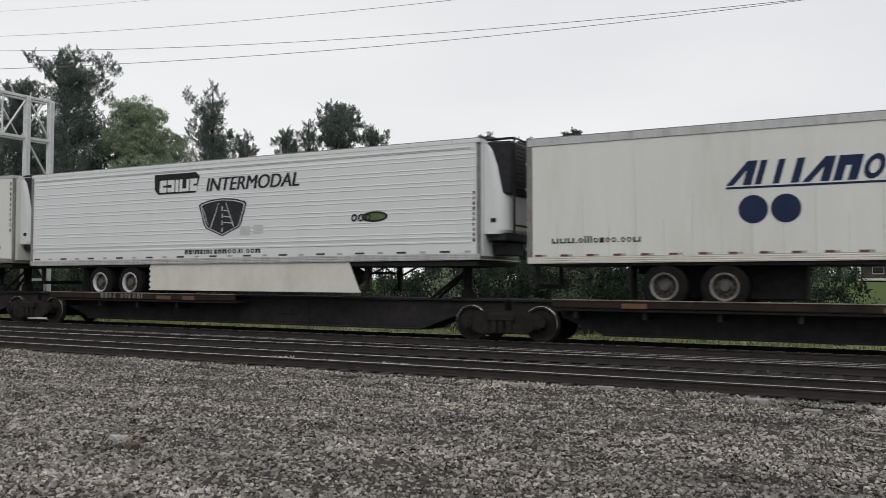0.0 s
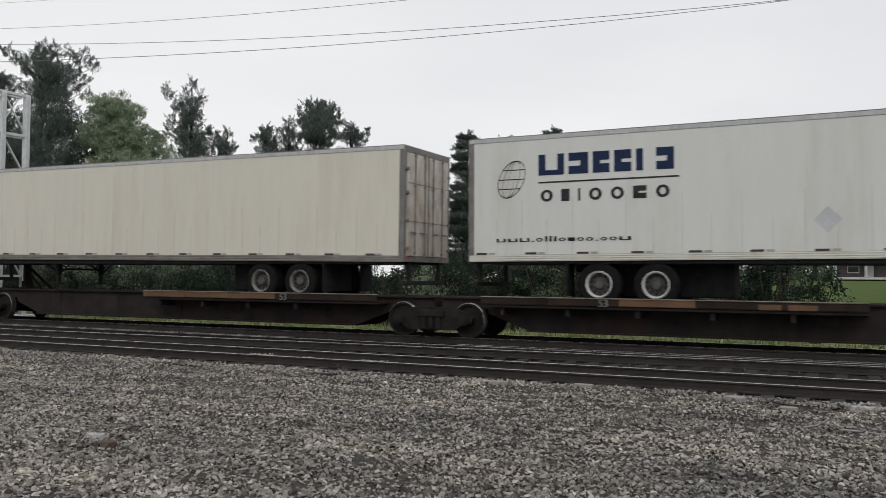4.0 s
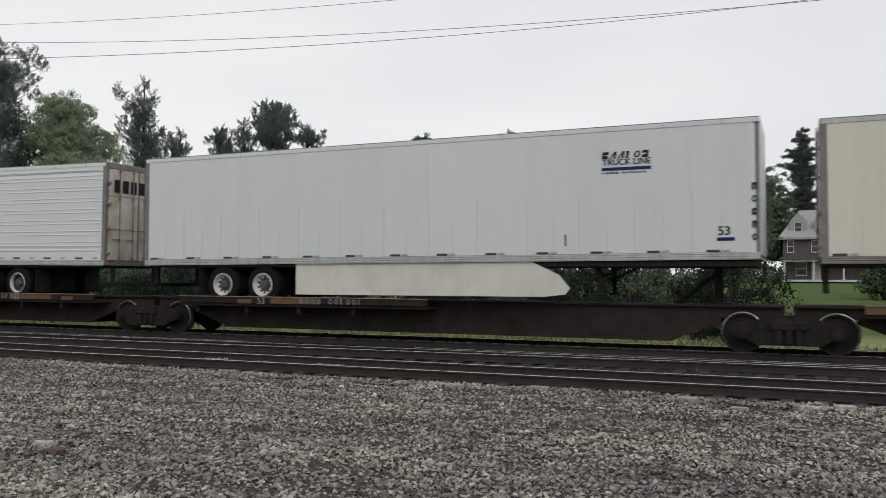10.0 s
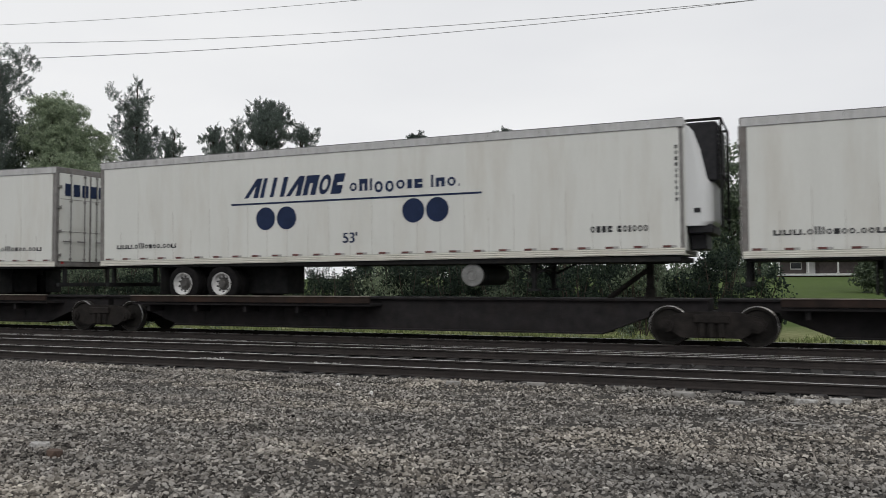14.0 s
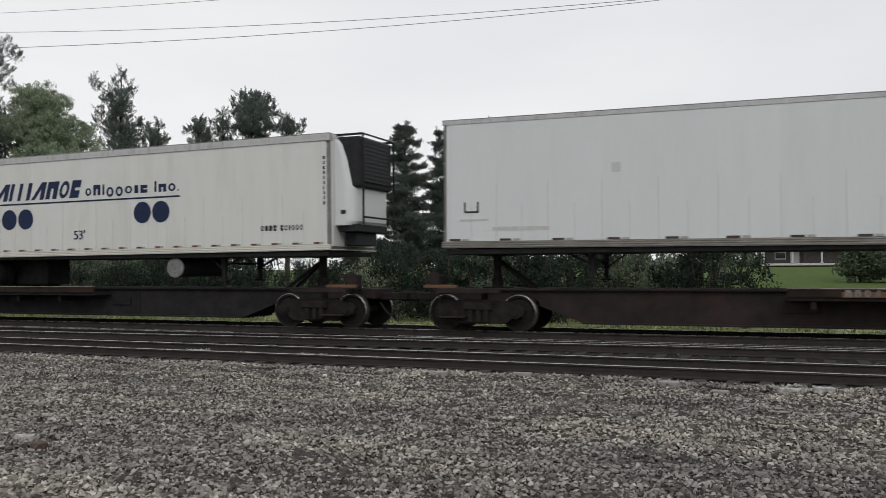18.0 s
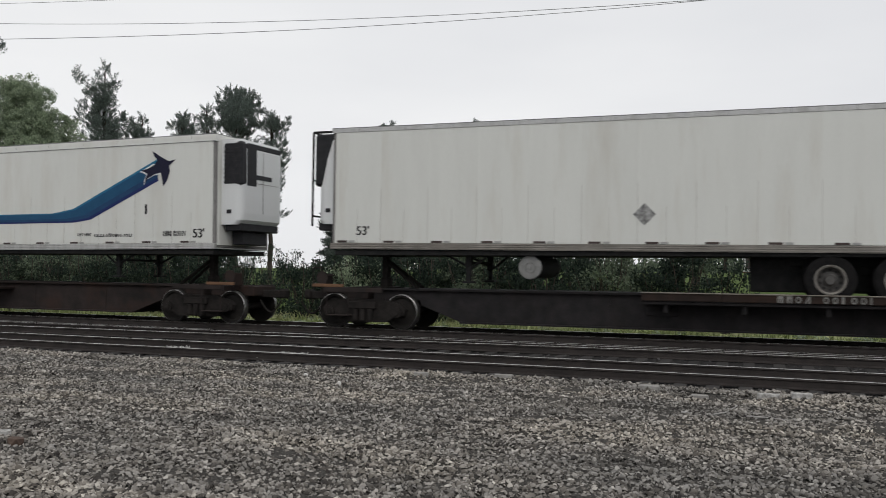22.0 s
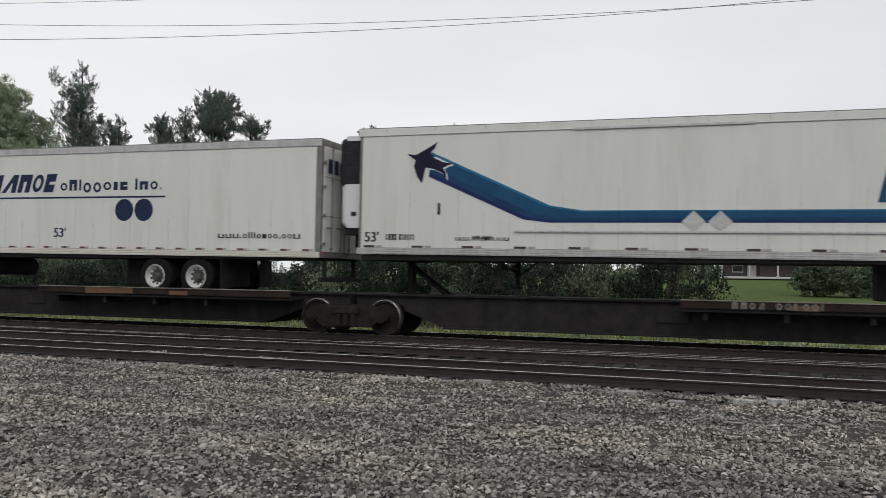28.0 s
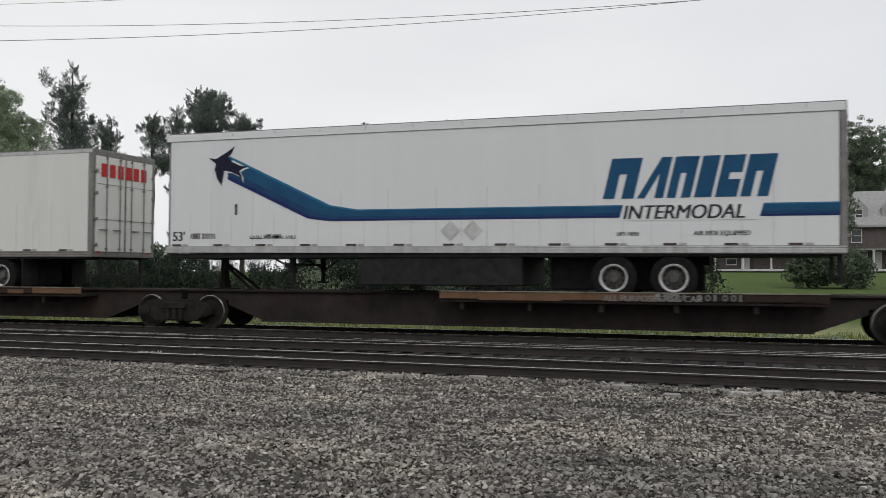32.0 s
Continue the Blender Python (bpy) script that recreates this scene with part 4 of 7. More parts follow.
            put("leaf", ("ecoleaf", u, h), lambda: oval(0.33, 0.085, 0.0015, GREENV, "leaf"), "olive green leaf")
            letters(body, X(u), X(u + 0.66), Z(h - 0.11), Z(h + 0.09), [1, 1, 1], 0.15, INK, 0.12, lift - 0.004, None, "ooo")
        for u, h in spec.get("stickers", ()):
            put("sticker", ("sticker", u), lambda: flat([(X(u - 0.05), Z(h - 0.1)), (X(u + 0.05), Z(h - 0.1)), (X(u + 0.05), Z(h + 0.1)), (X(u - 0.05), Z(h + 0.1))], YELLOWV, "sticker"), "small yellow sticker")
        for u in spec.get("low_diamonds", ()):
            put("placard_holder", ("lowdia", u), lambda: Shape().prism([(X(u), Z(1.33)), (X(u + 0.22), Z(1.56)), (X(u), Z(1.79)), (X(u - 0.22), Z(1.56))], -HALF + 0.08, -HALF + 0.095).mesh("placard_holder", WHITE), "white diamond placard holder")
        if spec.get("vertical_code"):
            u = 15.95 if n > 0 else 0.12
            upright(u + 0.02, u + 0.08, 2.35, 0.125, 0.075, 10)
    elif kind == "arrow":
        q = 1 if n > 0 else -1
        M = (lambda u: X(u)) if n > 0 else (lambda u: X(LEN - u))

        def band(e0, e1, mat, name):
            # straight run, a rounded knee, then rising towards the nose
            low = lambda e: (0.12, 2.64 + 0.26 * e)
            knee0 = lambda e: (11.45 - 0.75 * e, 2.64 + 0.26 * e)
            knee1 = lambda e: (12.05 - 0.62 * e, 2.71 + 0.30 * e)
            tip = lambda e: (14.33 - 0.05 * e, 3.68 + 0.56 * e)
            poly = [low(e0), knee0(e0), knee1(e0), tip(e0), tip(e1), knee1(e1), knee0(e1), low(e1)]
            poly = [(M(u), Z(h)) for u, h in poly]
            return flat(poly if n > 0 else poly[::-1], mat, name)
        for e0, e1, mat, lab in ((0.0, 0.16, DEEPBLUE, "deep blue"), (0.16, 0.40, MIDBLUE, "dark teal"), (0.40, 0.90, TEAL, "teal"), (0.90, 1.0, SKYBLUE, "light blue")):
            put("stripe", ("band", e0), lambda: band(e0, e1, mat, "stripe"), lab + " swoosh stripe")

        def outline(pts, y0, y1, mat, name):
            pts = [(M(u), Z(h)) for u, h in pts]
            return Shape().prism(pts if n > 0 else pts[::-1], y0, y1).mesh(name, mat)
        swept = [(14.12, 4.47), (14.36, 4.33), (14.67, 4.18), (14.88, 4.21), (14.67, 4.06), (14.71, 3.93), (14.63, 3.70), (14.5, 3.53), (14.45, 3.75), (14.42, 3.89), (14.2, 3.85), (13.98, 3.75), (13.89, 3.61),
                 (13.91, 3.76), (13.98, 3.87), (13.86, 3.93), (13.74, 3.96), (14.0, 4.01), (14.2, 4.10), (14.30, 4.22), (14.2, 4.32)]
        put("emblem_outline", ("dartline",), lambda: outline([(u + (0.03 if u > 14.25 else -0.035), h + (0.03 if h > 4 else -0.03)) for u, h in swept[9:19]] + [(14.34, 4.1), (14.36, 3.95)], FACE - 0.004, FACE, WHITE, "emblem_outline"))
        put("emblem", ("dart",), lambda: outline(swept[::-1], FACE - 0.008, FACE - 0.0005, DARTINK, "emblem"), "dark blue swept emblem")
        a = 1.36 if n > 0 else 11.3
        letters(body, X(a), X(a + 3.65), Z(3.03), Z(3.86), [1.3, 1.1, 1.0, 0.75, 0.9, 1.1], 0.24, TEAL, 0.12, 0, None, "hwhibh")
        if spec.get("inter"):
            put("patch", ("inter_patch",), lambda: Shape().prism([(X(a + 0.35), Z(2.58)), (X(a + 3.2), Z(2.58)), (X(a + 3.3), Z(2.92)), (X(a + 0.45), Z(2.92))], FACE - 0.003, FACE).mesh("patch", WHITE))
            me, m = words("INTERMODAL", 0.40, 0.22, CHAR, X(a + 0.42), Z(2.61), FACE - 0.004)
            part("lettering", me, body, "black slanted lettering", m)
        dz = spec.get("low_mark", 2.66)
        for du in (-0.27, 0.27):
            put("placard_holder", ("dia", du, dz), lambda du=du: Shape().prism([(X(8.07 + du), Z(dz - 0.23)), (X(8.31 + du), Z(dz)), (X(8.07 + du), Z(dz + 0.23)), (X(7.83 + du), Z(dz))], FACE - 0.008, FACE).prism([(X(8.07 + du), Z(dz - 0.15)), (X(8.22 + du), Z(dz)), (X(8.07 + du), Z(dz + 0.15)), (X(7.92 + du), Z(dz))], FACE - 0.0095, FACE - 0.006, 1).mesh("placard_holder", SILVER, GREYSPOT), "bare metal diamond placard holder")
        write("length_mark", "53'", 0.32, 0, INK, 15.45 if n > 0 else 0.2, 2.20)
        write("notice", "AIR RIDE EQUIPPED", 0.13, 0.2, INK, 1.0 if n > 0 else 13.2, 2.27)
        for u in (2.9, 11.6):
            write("notice", "LIFT HERE", 0.11, 0.0, INK, u, 2.27)
        code(14.5 if n > 0 else 0.75, 15.25 if n > 0 else 1.5, 2.24, 2.38, 5)
        code(12.2 if n > 0 else 2.5, 13.5 if n > 0 else 3.8, 2.24, 2.35, 12, INK, "web_marking")
        u = 13.9 if n > 0 else 2.05
        put("hatch", ("slot", u), lambda: flat([(X(u), Z(2.82)), (X(u + 0.07), Z(2.82)), (X(u + 0.07), Z(3.08)), (X(u), Z(3.08))], BLACK, "hatch"))
        if spec.get("drip"):
            put("load_bar", ("bar",), lambda: Shape().box(X(3.9), X(11.9), FACE - 0.03, FACE, Z(2.42), Z(2.47), 0.008).mesh("load_bar", SILVER), "long aluminium rub bar")
            put("roof_strip", ("bar2",), lambda: Shape().box(X(5.2), X(9.0), FACE - 0.03, FACE, Z(4.62), Z(4.68), 0.008).mesh("roof_strip", SILVER))
    elif kind == "truckline":
        a = 2.02 if n < 0 else 12.85
        letters(body, X(a), X(a + 1.08), Z(4.12), Z(4.27), [1, 1, 1, 1, 1, 1], 0.2, INK, 0.2, 0, None, "bwwjod")
        write("lettering", "TRUCK LINE", 0.19, 0, INK, a + 0.02, 3.98)
        put("brand_bar", ("tl2",), lambda: flat([(X(a), Z(3.86)), (X(a + 1.08), Z(3.86)), (X(a + 1.08), Z(3.93)), (X(a), Z(3.93))], DEEPBLUE, "brand_bar"))
        code(a, a + 1.0, 3.79, 3.83, 14)
        write("length_mark", "53", 0.26, 0, INK, 0.2 if n < 0 else 15.3, 2.42)
        v = 0.18 if n < 0 else 15.28
        put("brand_bar", ("tl53", v), lambda: flat([(X(v), Z(2.30)), (X(v + 0.36), Z(2.30)), (X(v + 0.36), Z(2.37)), (X(v), Z(2.37))], DEEPBLUE, "brand_bar"))
        u = 6.2 if n < 0 else 12.0
        put("hatch", ("tlh", u), lambda: flat([(X(u), Z(2.25)), (X(u + 0.04), Z(2.25)), (X(u + 0.04), Z(2.5)), (X(u), Z(2.5))], BLACK, "hatch"))
        if n > 0:
            upright(15.98, 16.08, 2.3, 0.26, 0.14, 5)
    elif kind == "globe":
        letters(body, X(1.75), X(4.95), Z(3.88), Z(4.36), [1.4, 1.1, 0.95, 0.95, 0.85, 0.95], 0, NAVY, 0.2, 0, None, "udbbjd")
        letters(body, X(1.8), X(4.95), Z(3.27), Z(3.55), [0.5, 0.4, 0.25, 0.5, 0.5, 0.5, 0.5], 0, GREYINK, 0.2, 0, None, "oiioobo")
        put("underline", ("wh3",), lambda: flat([(X(1.75), Z(3.70)), (X(4.95), Z(3.70)), (X(4.95), Z(3.735)), (X(1.75), Z(3.735))], CHAR, "underline"))

        def globe():
            s = Shape()
            for k in (0.25, 0.6, 1.0):
                for i in range(20):
                    a0, a1 = math.tau * i / 20, math.tau * (i + 1) / 20
                    r = 0.42
                    o = lambda a, e: (X(1.08) + k * (r + e) * math.cos(a) * 0.75 + 0.12 * math.sin(a), Z(3.82) + (r + e) * math.sin(a))
                    s.prism([o(a0, 0), o(a0, 0.022), o(a1, 0.022), o(a1, 0)], FACE, FACE + 0.003)
            for h in (-0.22, 0.0, 0.22):
                w = math.sqrt(0.42 ** 2 - h * h) * 0.75
                s.box(X(1.08) - w + 0.28 * h, X(1.08) + w + 0.28 * h, FACE, FACE + 0.003, Z(3.82 + h) - 0.01, Z(3.82 + h) + 0.01)
            return s.mesh("emblem", CHAR)
        put("emblem", ("wh4",), globe, "dark wire-globe emblem")
        code(0.7, 3.95, 2.36, 2.48, 20, INK, "web_marking")
        code(14.5, 15.85, 2.46, 2.6, 10)
        put("placard_holder", ("whd",), lambda: diamond(X(7.87), Z(2.70), 0.27, PALEV), "grey diamond placard")
    elif kind == "star":
        a = 11.92
        put("sign", ("st1",), lambda: flat([(X(a), Z(3.58)), (X(a + 0.98), Z(3.58)), (X(a + 0.98), Z(4.09)), (X(a), Z(4.09))], CREAM, "sign"), "pale rectangular sign")
        letters(body, X(a + 0.3), X(a + 0.95), Z(3.78), Z(3.90), [1] * 7, 0.15, NAVY, 0.2, -0.004)

        def star():
            p = [(X(a + 0.17) + (0.15 if i % 2 == 0 else 0.06) * math.sin(math.tau * i / 10), Z(3.84) + (0.15 if i % 2 == 0 else 0.06) * math.cos(math.tau * i / 10)) for i in range(10)]
            return Shape().prism(p[::-1], FACE - 0.004, FACE).mesh("star", NAVY)
        put("star", ("st3",), star)
        code(11.78, 13.1, 2.18, 2.3, 10)
        for i, (u0, u1, h0, h1) in enumerate(spec.get("spots", ())):
            put("stain", ("spot", u0), lambda: flat([(X(u0), Z(h0)), (X(u1 - 0.1), Z(h0 - 0.05)), (X(u1), Z(h0 + 0.2)), (X(u1 - 0.05), Z(h1)), (X(u0 + 0.12), Z(h1 - 0.06))], RUSTSPOT if i == 0 else GREYSPOT, "stain"), "faint stain on the paint")
        for u, h in spec.get("marks", ((6.66, 2.82), (7.18, 2.80), (9.3, 2.73))):
            put("placard", ("std", u), lambda u=u, h=h: diamond(X(u), Z(h), 0.2, WORNPLATE if u < 9 else PALEV), "worn diamond placard")

        upright(15.98, 16.08, 2.75, 0.19, 0.11, 10)
    elif kind == "redsign":
        put("sign", ("rb1",), lambda: flat([(X(13.73), Z(3.55)), (X(14.6), Z(3.55)), (X(14.6), Z(4.28)), (X(13.73), Z(4.28))], REDV, "sign"), "square red sign with a white shape")
        put("sign_shape", ("rb2",), lambda: Shape().prism([(X(13.85), Z(3.68)), (X(14.05), Z(3.62)), (X(14.5), Z(3.85)), (X(14.5), Z(4.05)), (X(14.2), Z(4.2)), (X(13.95), Z(4.05)), (X(14.1), Z(3.85))], FACE - 0.004, FACE).mesh("sign_shape", WHITE))
        code(13.73, 14.6, 3.43, 3.52, 9, CHAR)
        code(13.73, 14.6, 3.33, 3.40, 9, REDV)
        code(15.3, 15.9, 2.22, 2.32, 6)
        put("patch", ("rb3",), lambda: flat([(X(5.9), Z(2.2)), (X(6.3), Z(2.2)), (X(6.3), Z(2.32)), (X(5.9), Z(2.32))], PALEV, "patch"))
    if kind in ("plain", "panelled"):
        for u, h, r in spec.get("dia", ()):
            put("placard", ("pd", u, h, r), lambda u=u, h=h, r=r: diamond(X(u), Z(h), r, WORNPLATE), "worn dark diamond placard")
        if spec.get("fifty"):
            write("length_mark", "53'", 0.30, 0, INK, 15.2 if n > 0 else 0.7, 2.25)
        if spec.get("vertical_code"):
            upright(15.99, 16.05, 2.95, 0.17, 0.1, 10)
    for u0, u1, h0, h1, mname in spec.get("patches", ()):
        mat = {"pale": PALEV, "ink": CHAR, "cream": CREAM, "rust": RUSTSPOT, "smudge": GREYSPOT}[mname]
        put("patch", ("pp", u0, h0), lambda u0=u0, u1=u1, h0=h0, h1=h1, mat=mat: flat([(X(u0), Z(h0)), (X(u1), Z(h0)), (X(u1), Z(h1)), (X(u0), Z(h1))], mat, "patch"))


def trailer(off, n, kind, paint, label, reefer=None, skirt=None, spec=None, axle=3.0):
    """One trailer on its deck. off: place of its left end on the train; n: +1 nose towards +x."""
    spec = spec or {}
    root = thing("semi_trailer", label, "trailer", "trailers on the train")
    grow = spec.get("grow", {"arrow": 1.035, "shield": 1.02, "truckline": 1.02}.get(kind, 1.008))
    tilt = pose(0, 0, 0, 0, -n * TILT, 0) @ Matrix.Translation((0, 0, ZB)) @ Matrix.Diagonal((1, 1, grow, 1)) @ Matrix.Translation((0, 0, -ZB))
    body = part("box_body", shared(("core",), body_mesh), root, "", tilt)
    if kind in ("shield", "ribbed"):
        part("corrugated_side", shared(("rib", paint.name), lambda: ribbed_mesh(paint)), body, "white horizontally ribbed side")
    else:
        me = shared(("panel", paint.name), lambda: panel_mesh(paint))
        for i in range(13):
            part("side_panel", me, body, "", pose(-7.33 + 1.2217 * i, 0, 0))
    top_mat = paint if kind in ("shield", "ribbed", "truckline", "arrow") else ROOFRAIL
    tall = (0.27 if paint is CREAM else 0.2) if kind == "dots" else 0.2 if kind == "arrow" else 0.12
    part("top_rail", shared(("toprail", top_mat.name, tall), lambda: top_rail_mesh(top_mat, tall)), body, "roof rail with a dark edge")
    rail_mat = GRIMERAIL if kind in ("plain", "star") else SKIRT if kind in ("dots", "globe") else SILVER
    part("bottom_rail", shared(("botrail", rail_mat.name), lambda: bottom_rail_mesh(rail_mat)), body, "weathered off-white sill rail" if rail_mat is SKIRT else "grimy grey-brown sill rail" if rail_mat is GRIMERAIL else "weathered aluminium sill rail")
    part("nose_corner", shared(("nose", n, paint.name), lambda: nose_post_mesh(n, paint)), body)
    part("rear_frame", shared(("rearframe", n), lambda: rear_frame_mesh(n)), body, "weathered metal door frame")
    ribbed = kind in ("shield", "ribbed")
    if kind == "dots":
        tape = shared(("redtape",), lambda: Shape().box(-0.09, 0.09, -HALF - 0.010, -HALF - 0.004, ZB + 0.158, ZB + 0.205, 0).box(0.09, 0.2, -HALF - 0.009, -HALF - 0.004, ZB + 0.158, ZB + 0.205, 0, 1).mesh("reflector", REDTAPE, PALETAPE))
        for i in range(26):
            part("reflector", tape, body, "", pose(-7.8 + 0.62 * i, 0, 0))
    else:
        for i in range(26):
            mat, w = ((TAPE, 0.14), (PALETAPE, 0.08))[i % 2]
            tape = shared(("tape", mat.name), lambda: Shape().box(-w, w, -HALF - 0.010, -HALF - 0.004, ZB + 0.158, ZB + 0.205, 0).mesh("reflector", mat))
            part("reflector", tape, body, "", pose(-7.75 + 0.62 * i - (0.36 if i % 2 and not ribbed else 0.0), 0, 0.02 if ribbed else 0.0))
    livery(body, kind, n, spec)
    # the rear doors
    dm = spec.get("door", paint)
    door = shared(("door", n, dm.name), lambda: door_mesh(n, dm))
    for q in (1, -1):
        leaf = part("door", door, root, "", tilt if q > 0 else tilt @ pose(0, 0, 0) @ Matrix.Diagonal((1, -1, 1, 1)))
        for y in (0.24, 0.78):
            part("lock_rod", shared(("rod", n), lambda: rod_mesh(n)), leaf, "steel lock rod", pose(0, y, 0))
        for z in (1.4, 2.1, 2.8, 3.4):
            part("hinge", shared(("hinge", n), lambda: hinge_mesh(n)), leaf, "", pose(0, HALF - 0.1, z))
    part("rear_guard", shared(("guard", n), lambda: bumper_mesh(n)), root)
    for y in (-1.05, 1.05):
        part("tail_lamp", shared(("lamp", n), lambda: Shape().box(*sorted((-n * LEN / 2 - n * 0.03, -n * LEN / 2)), -0.06, 0.06, ZB + 0.03, ZB + 0.1, 0.006).mesh("tail_lamp", LAMP_RED)), root, "red tail lamp", pose(0, y, 0))
    # running gear
    xa, xb = -n * (LEN / 2 - axle), -n * (LEN / 2 - axle - 1.27)
    part("axle_frame", shared(("axles", n, axle), lambda: axle_frame_mesh(n, xa, xb)), root, "black axle and suspension frame with a block filling its shade")
    wm = shared(("wheel",), wheel_mesh)
    rim, dish = {"bright": (RIM, RIM), "dull": (DULLRIM, DISH)}.get(spec.get("rim"), (RIM, DISH))
    rm = shared(("rim", rim.name, dish.name), lambda: rim_mesh(rim, dish))
    for x in (xa, xb):
        for q in (1, -1):
            w = part("wheel", wm, root, "dual black tyres", pose(x, -1.24, 0) if q > 0 else pose(x, 1.24, 0, 0, 0, 180))
            part("rim", rm, w, "pale steel wheel rim")
    part("floor_frame", shared(("floor",), floor_mesh), root)
    for y in (-0.85, 0.85):
        part("landing_leg", shared(("leg", n), lambda: leg_mesh(n)), root, "raised black landing leg", pose(n * 4.6, y, 0))
    part("cross_tube", shared(("cross",), lambda: Shape().tube((0, -0.85, 0.8), (0, 0.85, 0.8), 0.03, 8).mesh("cross_tube", CHASSIS)), root, "", pose(n * 4.6, 0, 0))
    for y in (-0.95, 0.95):
        part("mudflap", shared(("flap",), mudflap_mesh), root, "", pose(xa - n * 0.75, y, 0.1))
    if reefer:
        reefer_parts(root, n, reefer, spec.get("unit", WHITE), tilt)
        if not spec.get("no_tank") and reefer != "c":
            part("fuel_tank", shared(("tank",), tank_mesh), root, "round pale fuel tank", pose(n * 3.15 if n > 0 else -3.05, 0, 0))
    if skirt:
        u0, u1, st = skirt
        part("side_skirt", shared(("skirt", n, u0, u1, st), lambda: skirt_mesh(u0 - LEN / 2, u1 - LEN / 2, SKIRT, n, st)), root, "off-white side skirt")
    if spec.get("tool_box"):
        part("storage_box", shared(("toolbox", n), lambda: Shape().box(-2.6, 1.4, -HALF + 0.1, HALF - 0.1, 0.30, ZB, 0.03).mesh("storage_box", CHASSIS)), root, "long black box under the floor")
    if spec.get("rear_name"):
        mat = {"red": REDV, "navy": NAVY, "teal": TEAL, "ink": INK}[spec["rear_name"]]

        a, b = sorted((-n * LEN / 2 - n * 0.05, -n * LEN / 2 - n * 0.044))
        h = {"red": 3.25, "teal": 1.95}.get(spec["rear_name"], 3.15)
        for i in range(6):
            y = -1.0 + i * 0.33
            part("brand_bar", shared(("rearname", n, spec["rear_name"], i), lambda: Shape().box(a, b, y, y + 0.24, h, h + 0.36).mesh("brand_bar", mat)), root, "plain painted bar on the doors", tilt)
        if spec["rear_name"] == "teal":
            part("stripe", shared(("rearstripe", n), lambda: Shape().box(*sorted((-n * LEN / 2 - n * 0.05, -n * LEN / 2 - n * 0.044)), -1.15, 1.15, 1.62, 1.86).mesh("stripe", SKYBLUE)), root, "", tilt)
    return root, off + LEN / 2


ALLI = "white trailer with navy blue bars and discs on spine car"
SHIELD = "white ribbed trailer with dark shield emblem on spine car"
BARE = "plain off-white trailer with worn panels on spine car"
ARROW = "white trailer with blue swoosh stripe on spine car"
TLINE = "pale grey dry van trailer with a small sign"
TEMP = "off-white refrigerated trailer with a small star sign"

